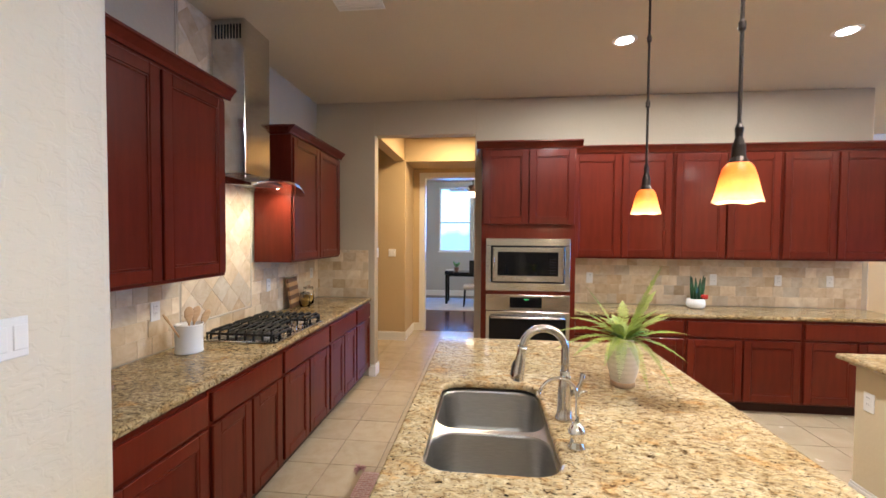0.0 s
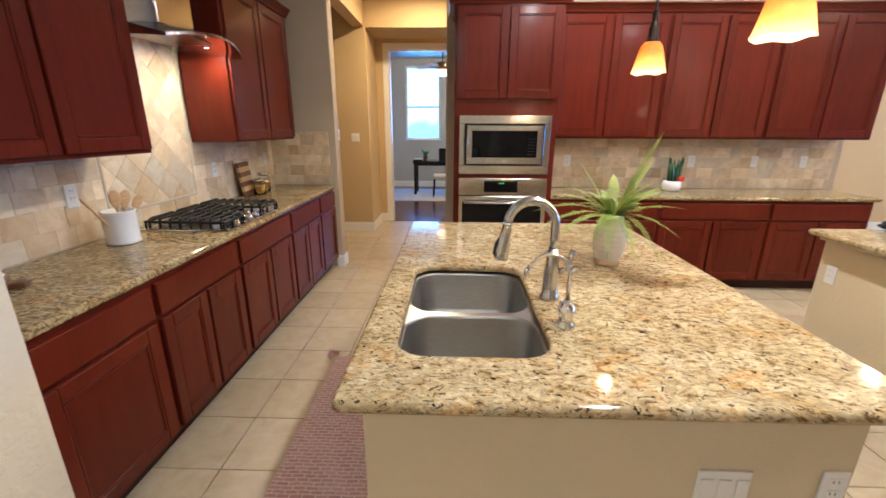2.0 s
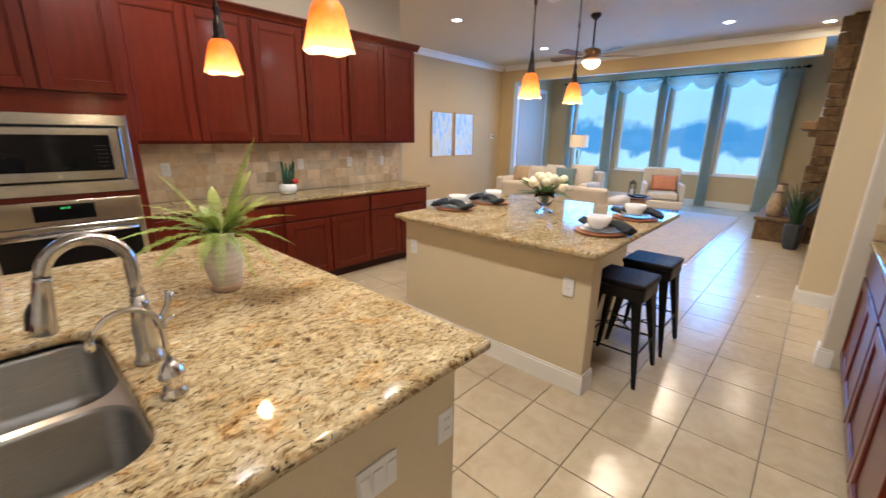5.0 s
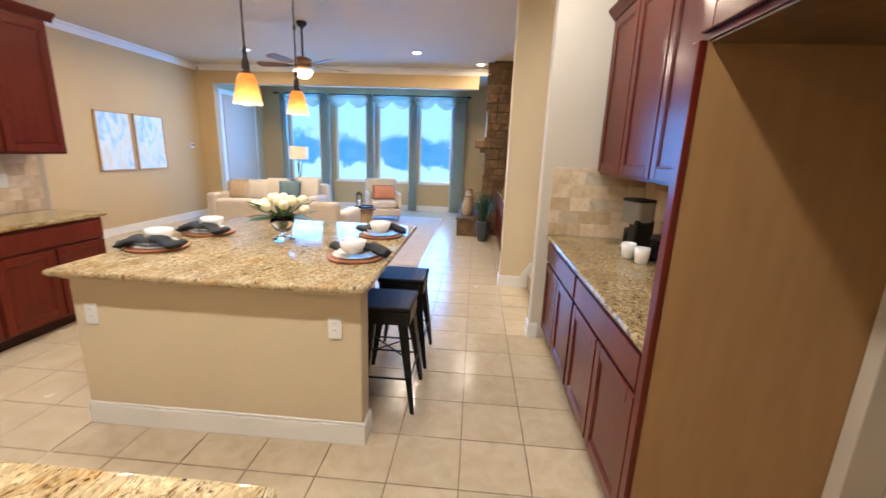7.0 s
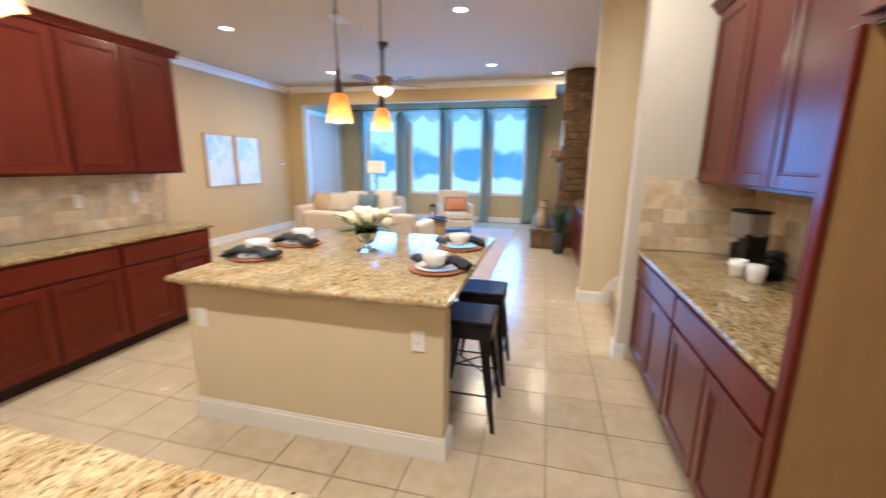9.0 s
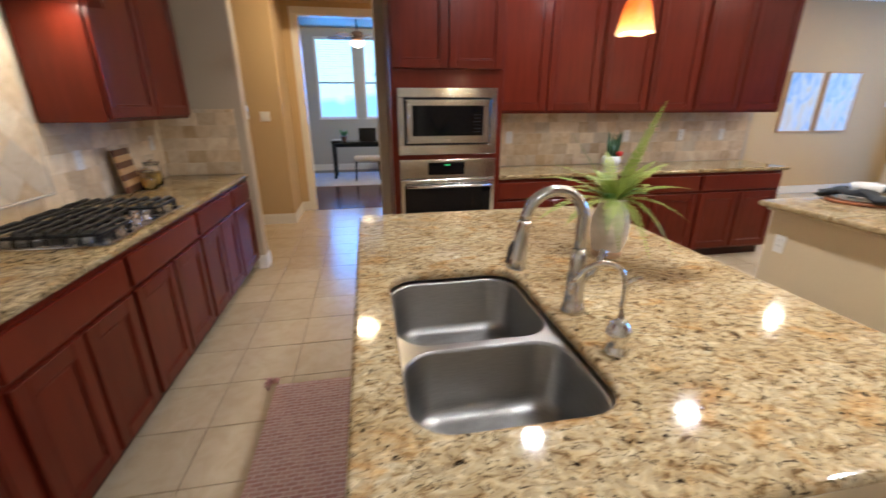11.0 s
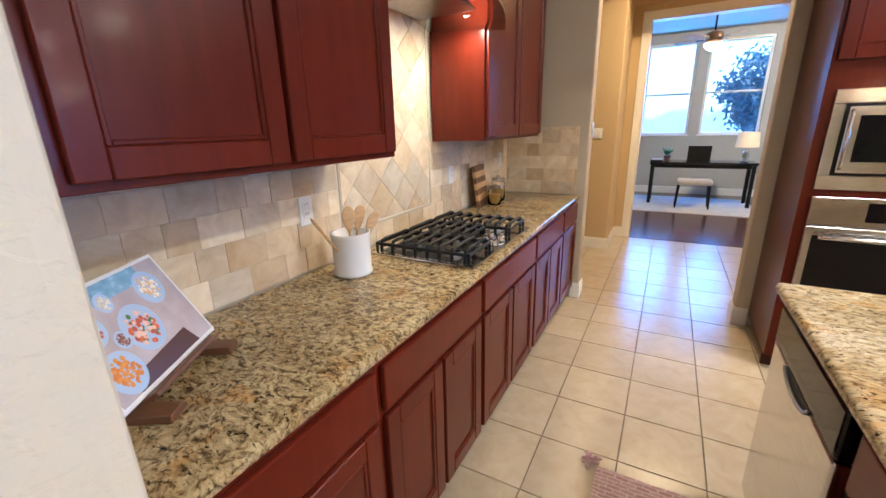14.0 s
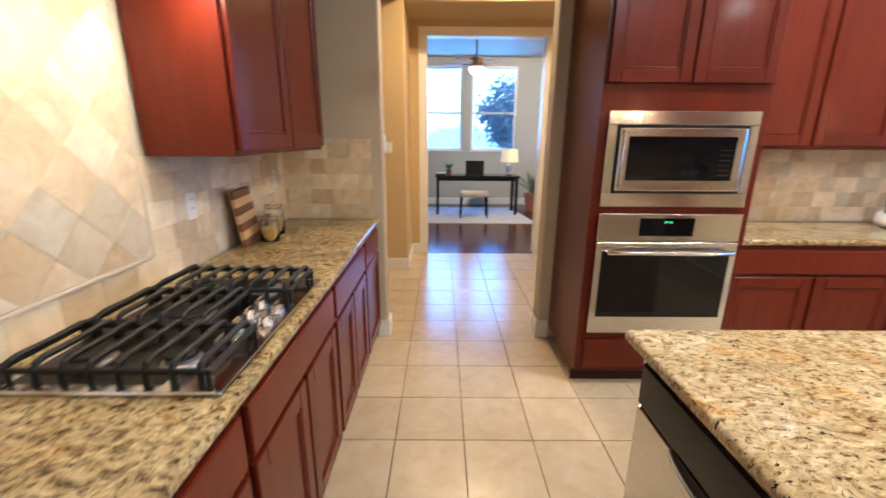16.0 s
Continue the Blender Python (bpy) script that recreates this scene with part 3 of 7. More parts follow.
wall_cabinet((1.757, 0.05, 1.875), 180, 1.01, 0.645, 2, 0.70, "deep cherry cabinet over the fridge alcove", crown=(0, 0))

# ---- pendants and downlights ----


def pendant(x, y, zb, zt):
    p = empty("pendant_lamp", (x, y, CEIL), "amber glass pendant lamp lit, on a dark bronze rod", "lamp", "pendant lamps")
    part("canopy", lathe([(0.062, -0.001), (0.062, -0.012), (0.05, -0.028), (0.012, -0.034)]), BRONZE, p)
    h = zt - CEIL
    rod = bmesh.new()
    add_tube(rod, [(0, 0, -0.03), (0, 0, h + 0.07)], 0.0065)
    for z in (-0.45, -0.80):
        if z > h + 0.1:
            add_lathe(rod, [(0.007, z - 0.02), (0.012, z - 0.012), (0.012, z + 0.012), (0.007, z + 0.02)], n=12)
    part("rod", rod, BRONZE, p)
    part("socket", lathe([(0.006, h + 0.14), (0.014, h + 0.12), (0.011, h + 0.09), (0.02, h + 0.06), (0.022, h + 0.02), (0.03, h + 0.005), (0.03, h)], n=16), BRONZE, p)
    d = zb - zt
    wave = bmesh.new()
    rings, n = [], 32
    for i, (r, f) in enumerate([(0.036, 0), (0.05, 0.12), (0.060, 0.35), (0.069, 0.62), (0.077, 0.85), (0.083, 0.97), (0.080, 0.98), (0.073, 0.84), (0.065, 0.6), (0.056, 0.34), (0.046, 0.12), (0.03, 0.03)]):
        r *= 0.92
        rings.append([wave.verts.new((r * math.cos(2 * math.pi * k / n), r * math.sin(2 * math.pi * k / n), h + d * f + (0.0035 * math.cos(2 * math.pi * k * 5 / n) if f > 0.9 else 0))) for k in range(n)])
    for a, b in zip(rings, rings[1:]):
        for k in range(n):
            wave.faces.new((a[k], a[(k + 1) % n], b[(k + 1) % n], b[k]))
    wave.faces.new(rings[0][::-1])
    bmesh.ops.recalc_face_normals(wave, faces=wave.faces)
    part("shade", wave, AMBER, p, "amber glass shade with a wavy rim", True)
    part("bulb", lathe([(0.01, h - 0.02), (0.026, h + d * 0.45), (0.03, h + d * 0.62), (0.02, h + d * 0.76), (0.004, h + d * 0.80)], n=16), LAMP_BULB, p, smooth=True)
    lamp = new("pendant_lamp_light", bpy.data.lights.new("pendant_light", "POINT"))
    lamp.data.energy, lamp.data.color, lamp.data.shadow_soft_size = 7, (1, 0.74, 0.44), 0.024
    lamp.location = (x, y, zb + 0.012)


LAMP_BULB = glow("bulb_glow", (1.0, 0.80, 0.45), 9)
for x, y, zb, zt in ((0.87, 2.36, 1.750, 1.885), (0.865, 1.535, 1.742, 1.880), (3.41, 1.985, 1.77, 1.93), (2.69, 1.95, 1.76, 1.92)):
    pendant(x, y, zb, zt)
# the six added fill lamps get the same fitting as the real downlights
for x, y, cool in DOWNLIGHTS_AND_FILLS:
    d = empty("downlight", (x, y, CEIL), "white round recessed ceiling downlight, lit; six are added fills", "downlight", "recessed downlights")
    ring = bmesh.new()
    add_lathe(ring, [(0.062, -0.002), (0.064, -0.006), (0.088, -0.006), (0.092, -0.0005)], n=28)
    part("trim_ring", ring, TRIM, d)
    part("lens", lathe([(0.060, -0.0062), (0.060, -0.0085), (0.02, -0.0095)], n=24), LAMP_COOL if cool else LAMP_WARM, d)

# ---- kitchen fittings ----
WHITE_CERAMIC = mottled("white_glazed_ceramic", (0.74, 0.73, 0.71), (0.78, 0.77, 0.75), 6, 0.22)
NICKEL = steel("brushed_nickel", 0.2, (40, 40, 3))
OAK_PALE = mottled("pale_wood", (0.46, 0.27, 0.12), (0.58, 0.37, 0.18), 6, 0.5, 0.1, 60, (2, 2, 14))
WALNUT = mottled("walnut_wood", (0.10, 0.042, 0.02), (0.16, 0.07, 0.033), 6, 0.42, 0.1, 60, (14, 2, 2))
CLEAR = mat("clear_glass", (1, 1, 1), 0.03)
CLEAR.node_tree.nodes["Principled BSDF"].inputs["Transmission Weight"].default_value = 1.0
CHARCOAL = mottled("charcoal_linen", (0.018, 0.021, 0.027), (0.04, 0.045, 0.053), 18, 0.9, 0.5, 260)
COPPER = mottled("woven_charger", (0.26, 0.09, 0.035), (0.36, 0.14, 0.055), 30, 0.5, 0.5, 120)
PINK = mat("pink_woven_cotton", (0.52, 0.30, 0.27), 0.95)


def weave(m, a, b, sx, sy):
    """Short woven bars: a brick pattern in two colours."""
    t = node(m, "ShaderNodeTexBrick", **{"Scale": 1.0, "Mortar Size": 0.0035, "Brick Width": sx, "Row Height": sy, "Color1": (*a, 1), "Color2": (*b, 1), "Mortar": (0.66, 0.52, 0.48, 1)})
    m.node_tree.links.new(coords(m, (1, 1, 1)), t.inputs["Vector"])
    fuzz = noise_of(m, coords(m), 160, 3)
    paint_base(m, mix(m, t.outputs["Color"], ramp(m, fuzz, [(0.3, (0.8, 0.8, 0.8)), (0.7, (1.15, 1.15, 1.15))]).outputs[0], 1.0, "MULTIPLY"))
    relief(m, t.outputs["Fac"], 0.5, -0.004)


weave(PINK, (0.47, 0.26, 0.235), (0.56, 0.36, 0.33), 0.055, 0.021)


def sink():
    s = empty("sink", (0, 0, 0), "stainless steel double bowl undermount sink in gold granite", "sink")
    x0, y0, x1, y1 = SINK
    zt = CT - 0.036
    split = 1.568

    def bowl(a0, a1):
        bm = bmesh.new()
        loops = []
        for inset, z, r in ((0.0, zt - 0.004, 0.088), (0.003, zt - 0.006, 0.087), (0.006, zt - 0.014, 0.086), (0.018, zt - 0.165, 0.075), (0.028, zt - 0.186, 0.066), (0.055, zt - 0.197, 0.05), (0.12, zt - 0.20, 0.035)):
            loops.append([bm.verts.new((px, py, z)) for px, py in rounded(x0 + 0.002 + inset, a0 + inset, x1 - 0.002 - inset, a1 - inset, r, 9)])
        for a, b in zip(loops, loops[1:]):
            for k in range(len(a)):
                j = (k + 1) % len(a)
                bm.faces.new((a[k], a[j], b[j], b[k]))
        bm.faces.new(loops[-1])
        bmesh.ops.recalc_face_normals(bm, faces=bm.faces)
        for f in bm.faces:
            f.normal_flip()
        return bm

    bounds = ((y0 + 0.003, split - 0.013), (split + 0.013, y1 - 0.003))
    deck, es = bmesh.new(), []
    for lp in [rounded(x0 - 0.02, y0 - 0.02, x1 + 0.02, y1 + 0.02, 0.10, 9)] + [rounded(x0 + 0.002, a0, x1 - 0.002, a1, 0.088, 9) for a0, a1 in bounds]:
        vs = [deck.verts.new((px, py, zt - 0.004)) for px, py in lp]
        es += [deck.edges.new((vs[k], vs[(k + 1) % len(vs)])) for k in range(len(vs))]
    bmesh.ops.triangle_fill(deck, edges=es, use_beauty=True)
    for f in deck.faces:
        if f.normal.z < 0:
            f.normal_flip()
    part("rim", deck, STEEL_RIM, s)
    for a0, a1 in bounds:
        b = part("bowl", bowl(a0, a1), STEEL_SINK, s, smooth=True)
        cx, cy = (x0 + x1) / 2, (a0 + a1) / 2
        part("drain", lathe([(0.045, zt - 0.1995), (0.045, zt - 0.196), (0.036, zt - 0.196), (0.034, zt - 0.204)], (cx, cy, 0)), CHROME, b)


sink()


def arc(c, r, a0, a1, n, heading):
    """Points on an upright arc about c; heading is the way it leans to, in the plan."""
    h = Vector((*heading, 0)).normalized()
    return [Vector(c) + r * (math.cos(radians(a0 + (a1 - a0) * k / n)) * h + math.sin(radians(a0 + (a1 - a0) * k / n)) * Vector((0, 0, 1))) for k in range(n + 1)]


def faucet():
    f = empty("faucet", (0.311, 1.625, CT), "brushed nickel gooseneck kitchen faucet with pull-down spray", "faucet")
    part("body", lathe([(0.034, 0.0005), (0.036, 0.008), (0.029, 0.02), (0.026, 0.06), (0.025, 0.12), (0.022, 0.16), (0.0165, 0.19)]), NICKEL, f, smooth=True)
    neck = [Vector((0, 0, 0.18)), Vector((0, 0, 0.22)), Vector((0, 0, 0.25))] + arc((-0.081, 0, 0.272), 0.081, 0, 176, 18, (1, 0.0))
    part("neck", tube(neck, 0.0155, 16), NICKEL, f, smooth=True)
    e = neck[-1]
    d = (neck[-1] - neck[-2]).normalized()
    head = part("spray_head", tube([e, e + d * 0.008, e + d * 0.012, e + d * 0.05, e + d * 0.10, e + d * 0.128, e + d * 0.132], 0.016, 18, [0.0175, 0.0185, 0.0170, 0.0195, 0.0245, 0.0265, 0.0240]), NICKEL, f, smooth=True)
    part("button", tube([e + d * 0.055 - Vector((0.017, 0, 0)), e + d * 0.075 - Vector((0.021, 0, 0)), e + d * 0.115 - Vector((0.022, 0, 0))], 0.009, 8, [0.006, 0.010, 0.009]), mat("black_rubber", (0.01, 0.01, 0.01), 0.5), head)
    part("handle", tube([(0.02, 0.0, 0.10), (0.045, -0.005, 0.115), (0.06, -0.01, 0.15), (0.066, -0.012, 0.185)], 0.008, 10, [0.012, 0.011, 0.008, 0.011]), NICKEL, f, smooth=True)
    w = empty("water_tap", (0.312, 1.41, CT), "small polished chrome filtered water tap on the island", "faucet")
    part("base", lathe([(0.030, 0.0005), (0.031, 0.008), (0.022, 0.020), (0.023, 0.045), (0.029, 0.052), (0.029, 0.058), (0.024, 0.070), (0.019, 0.080), (0.009, 0.090)]), CHROME, w, smooth=True)
    pts = [Vector((0, 0, 0.08)), Vector((0, 0, 0.165))] + arc((-0.058, 0.008, 0.172), 0.058, 0, 150, 12, (1, -0.15))
    pts.append(pts[-1] + (pts[-1] - pts[-2]).normalized() * 0.03)
    part("spout", tube(pts, 0.0065, 10), CHROME, w, smooth=True)
    e = pts[-1]
    part("nozzle", lathe([(0.007, 0.004), (0.009, -0.004), (0.009, -0.018), (0.006, -0.022)], tuple(e), 12), CHROME, w, smooth=True)
    part("lever", tube([(0, 0, 0.17), (0.012, -0.004, 0.190), (0.028, -0.01, 0.196)], 0.006, 8, [0.006, 0.007, 0.005]), CHROME, w, smooth=True)


faucet()


def outlet(at, turn, label="white double wall outlet", w=0.07, h=0.114, kind="outlet"):
    """A plate against a wall, facing local -y."""
    o = empty("wall_outlet" if kind == "outlet" else "light_switch", at, label, kind, "wall plates", turn)
    part("plate", box((-w / 2, -0.006, -h / 2), (w / 2, -0.0005, h / 2), 0.0025), WHITE_PLASTIC, o)
    if kind == "outlet":
        for z in (-0.026, 0.012):
            s = part("socket", box((-0.017, -0.0085, z), (0.017, -0.0062, z + 0.028), 0.001), WHITE_PLASTIC, o)
            sl = bmesh.new()
            for x in (-0.008, 0.005):
                add_box(sl, (x, -0.0092, z + 0.012), (x + 0.002, -0.0086, z + 0.021))
            part("slots", sl, BLACK, s)
    else:
        n = max(1, round(w / 0.052))
        for k in range(n):
            x = (k - (n - 1) / 2) * 0.046
            part("rocker", box((x - 0.0165, -0.011, -0.033), (x + 0.0165, -0.0062, 0.033), 0.002), WHITE_PLASTIC, o)
    return o


outlet((0.675, 1.129, 0.60), 0, "white three-rocker switch plate on the tan island wall", 0.14, 0.114, "switch")
outlet((0.955, 1.129, 0.605), 0, "white outlet on the tan island wall")
outlet((2.269, 1.345, 0.665), -90, "white outlet low on the tan island wall")
outlet((2.269, 2.655, 0.655), -90, "white outlet low on the tan island wall")
outlet((XW + 0.0115, 2.225, 1.165), 90, "white outlet in travertine tile behind the utensil crock")
outlet((XW + 0.0115, 3.48, 1.175), 90, "white outlet in travertine tile by the cutting board")
outlet((XW + 0.0115, 4.38, 1.205), 90, "white outlet in travertine tile in the corner")
for x, z in ((1.12, 1.19), (2.38, 1.19), (3.01, 1.19), (3.50, 1.19)):
    outlet((x, BY - 0.0115, z), 0, "white outlet in the travertine backsplash")
outlet((PX + 0.0005, 0.917, 1.348), 90, "white triple switch plate on a pale textured wall", 0.138, 0.108, "switch")
outlet((OX0 + 0.001, 4.68, 1.43), 90, "white switch plate inside the cased opening", 0.07, 0.114, "switch")
outlet((-1.456, 6.2195, 1.367), 0, "white double switch plate in the hall", 0.116, 0.114, "switch")

# dishwasher
dish = empty("dishwasher", (-0.272, 2.745, 0), "stainless dishwasher with a black control strip", "dishwasher", turn=-90)
part("body", box((0, 0.012, 0.10), (0.61, 0.55, 0.872)), BLACK_METAL, dish)
part("door", box((0.003, -0.028, 0.105), (0.607, 0.010, 0.735), 0.006, 2), STEEL, dish)
part("control_strip", box((0.003, -0.030, 0.740), (0.607, 0.010, 0.870), 0.008, 2), GLASS_BLACK, dish)
grip = [(0.305 - 0.12 * math.cos(math.pi * k / 12), 0.739 - 0.034 * math.sin(math.pi * k / 12)) for k in range(13)]
# flat black plate on the door, for the shade inside the grip recess
pocket = part("grip_pocket_shade", prism(grip, -0.0305, -0.0285, 1), BLACK, dish, "black plate as the shade of a recessed grip")
part("grip_lip", tube([(x, -0.034, z) for x, z in grip], 0.0055, 8), STEEL_SINK, pocket, smooth=True)
part("toe_kick", box((0.002, 0.05, 0), (0.608, 0.06, 0.098)), BLACK_METAL, dish)

# oven and microwave in the tower


def oven():
    o = empty("wall_oven", (0.0, TY - 0.001, 0.36), "stainless steel built-in wall oven with dark glass door", "oven")
    w = 0.79
    part("door", box((0, -0.03, 0), (w, 0, 0.555), 0.006, 2), STEEL, o)
    part("window", box((0.035, -0.0325, 0.105), (w - 0.035, -0.0305, 0.505), 0.001), GLASS_BLACK, o)
    hd = bmesh.new()
    add_tube(hd, [(0.05, -0.075, 0.505), (0.2, -0.083, 0.505), (0.59, -0.083, 0.505), (0.74, -0.075, 0.505)], 0.0125, 12)
    for x in (0.07, 0.72):
        add_tube(hd, [(x, -0.031, 0.505), (x, -0.078, 0.505)], 0.009, 8)
    part("handle", hd, STEEL, o, smooth=True)
    pn = part("control_panel", box((0, -0.026, 0.56), (w, 0, 0.715), 0.004, 2), STEEL, o)
    part("display", box((0.23, -0.0285, 0.59), (0.53, -0.0263, 0.69), 0.001), GLASS_BLACK, pn)
    clock = bmesh.new()
    for x in (0.365, 0.375, 0.389, 0.399):
        add_box(clock, (x, -0.0292, 0.662), (x + 0.006, -0.0287, 0.674))
    part("clock_digits", clock, glow("green_display", (0.05, 0.7, 0.2), 0.35), pn)
    part("badge", lathe([(0.009, -0.0305), (0.009, -0.0325)], (w / 2, 0, 0.05), 16, "Y"), CHROME, o)
    m = empty("microwave", (0.0, TY - 0.001, 1.11), "stainless built-in microwave with trim kit and dark glass", "microwave")
    fr = bmesh.new()
    for lo, hi in (((0, -0.02, 0), (w, 0, 0.075)), ((0, -0.02, 0.43), (w, 0, 0.50)), ((0, -0.02, 0.0755), (0.05, 0, 0.4295)), ((w - 0.05, -0.02, 0.0755), (w, 0, 0.4295))):
        add_box(fr, lo, hi, 0.003)
    part("trim_frame", fr, STEEL, m)
    # solid black backing that paints the gap round the door dark
    part("gap", box((0.0505, -0.006, 0.0760), (w - 0.0505, -0.001, 0.4290)), BLACK, m)
    part("door", box((0.064, -0.030, 0.089), (w - 0.064, -0.0062, 0.416), 0.005, 2), STEEL, m)
    part("window", box((0.112, -0.0325, 0.145), (w - 0.20, -0.0305, 0.372), 0.001), GLASS_BLACK, m)
    kp = part("keypad", box((w - 0.1995, -0.0325, 0.145), (w - 0.112, -0.0305, 0.372), 0.001), GLASS_BLACK, m)
    keys = bmesh.new()
    for r in range(6):
        for c in range(3):
            add_box(keys, (w - 0.189 + c * 0.021, -0.0332, 0.172 + r * 0.026), (w - 0.178 + c * 0.021, -0.0326, 0.176 + r * 0.026))
    tagged(part("keys", keys, mat("grey_print", (0.035, 0.035, 0.035), 0.5), kp), kind="stuff")
    part("handle", tube([(0.075, -0.036, 0.11), (0.075, -0.055, 0.13), (0.075, -0.055, 0.38), (0.075, -0.036, 0.40)], 0.007, 10), STEEL, m, smooth=True)
    part("badge", lathe([(0.012, -0.0345), (0.012, -0.0365)], (w / 2, 0, 0.115), 16, "Y"), CHROME, m)


oven()

# range hood
hood = empty("range_hood", (XW + 0.012, 2.89, 1.985), "stainless steel chimney range hood with curved canopy, lights on", "range hood")
ch = part("chimney", box((0.0, -0.145, 0.075), (0.25, 0.185, CEIL - 1.985 - 0.001), 0.004), STEEL, hood)
slots = bmesh.new()
for k in range(9):
    add_box(slots, (0.03 + k * 0.023, -0.1475, 1.02), (0.04 + k * 0.023, -0.1455, 1.12))
part("vent_slots", slots, BLACK, ch)
can = bmesh.new()
n = 14
rows = []
for k in range(n + 1):
    u = -1 + 2 * k / n
    y = u * 0.385
    front = 0.44 + 0.08 * (1 - u * u)
    top = 0.075 - 0.055 * u * u
    rows.append([(0.0, y, top - 0.035), (front, y, top - 0.060), (front, y, top - 0.045), (0.26, y, top), (0.0, y, top)])
vs = [[can.verts.new(p) for p in r] for r in rows]
for a, b in zip(vs, vs[1:]):
    for k in range(5):
        can.faces.new((a[k], a[(k + 1) % 5], b[(k + 1) % 5], b[k]))
can.faces.new(vs[0])
can.faces.new(vs[-1][::-1])
bmesh.ops.recalc_face_normals(can, faces=can.faces)
part("canopy", can, STEEL, hood)
for y in (-0.24, 0.24):
    part("hood_light", lathe([(0.028, 0.012), (0.03, 0.001), (0.022, -0.002)], (0.30, y, -0.012 + 0.02), 16), glow("hood_bulb", (1, 0.8, 0.5), 20), hood)
part("filter", box((0.05, -0.17, 0.012), (0.38, 0.17, 0.022), 0.003), STEEL_SINK, hood)


DARK_STEEL = mottled("dark_steel", (0.045, 0.04, 0.036), (0.075, 0.066, 0.06), 8, 0.3, metal=1.0)


def cooktop():
    c = empty("gas_cooktop", (-1.60, 2.885, CT), "stainless five burner gas cooktop with black cast iron grates", "cooktop")
    hx, hy = 0.262, 0.378
    part("tray", box((-hx, -hy, 0.0008), (hx, hy, 0.012), 0.005, 2), STEEL, c)
    part("drip_pan", box((-hx + 0.03, -hy + 0.03, 0.0121), (0.115, hy - 0.03, 0.0128)), DARK_STEEL, c)
    for x, y, r in ((-0.13, -0.25, 0.045), (0.10, -0.25, 0.038), (-0.03, 0.0, 0.06), (-0.13, 0.25, 0.038), (0.09, 0.25, 0.045)):
        b = part("burner", lathe([(r * 1.3, 0.0122), (r * 1.25, 0.018), (r, 0.022), (r, 0.03)], (x, y, 0), 20), STEEL_SINK, c)
        part("burner_cap", lathe([(r * 0.95, 0.0302), (r, 0.034), (r * 0.9, 0.040), (r * 0.3, 0.041)], (x, y, 0), 20), BLACK, b)
    for i, (y0, y1, xmax) in enumerate(((-0.365, -0.128, 0.235), (-0.122, 0.122, 0.10), (0.128, 0.365, 0.235))):
        g = part("grate", box((-0.245, y0, 0.045), (-0.232, y1, 0.060), 0.003), BLACK, c)
        z = (0.045, 0.060)
        for name, lo, hi in (("grate_bar", (xmax - 0.013, y0, z[0]), (xmax, y1, z[1])), ("grate_bar", (-0.2315, y0, z[0]), (xmax - 0.0135, y0 + 0.013, z[1])), ("grate_bar", (-0.2315, y1 - 0.013, z[0]), (xmax - 0.0135, y1, z[1]))):
            part(name, box(lo, hi, 0.003), BLACK, g)
        n = 8 if xmax > 0.2 else 6
        for k in range(n):
            x = -0.212 + (xmax + 0.188) * k / (n - 1)
            part("grate_finger", tube([(x, y0 + 0.004, 0.015), (x, y0 + 0.005, 0.052), (x, y0 + 0.014, 0.068), (x, y0 + 0.035, 0.072), (x, (y0 + y1) / 2, 0.070), (x, y1 - 0.035, 0.072), (x, y1 - 0.014, 0.068), (x, y1 - 0.005, 0.052), (x, y1 - 0.004, 0.015)], 0.0082, 7), BLACK, g)
        for x in (-0.238, xmax - 0.0065):
            for y in (y0 + 0.0065, y1 - 0.0065):
                part("grate_foot", box((x - 0.006, y - 0.0055, 0.0132), (x + 0.006, y + 0.0055, 0.0445), 0.002), BLACK, g)
    for x, y in ((0.15, -0.08), (0.15, 0.0), (0.15, 0.08), (0.215, -0.045), (0.215, 0.045)):
        k = part("knob", lathe([(0.023, 0.0122), (0.023, 0.018), (0.019, 0.022), (0.017, 0.036), (0.013, 0.039)], (x, y, 0), 18), CHROME, c, smooth=True)
        part("grip", box((x - 0.003, y - 0.018, 0.0392), (x + 0.003, y + 0.018, 0.050), 0.002), CHROME, k)


cooktop()


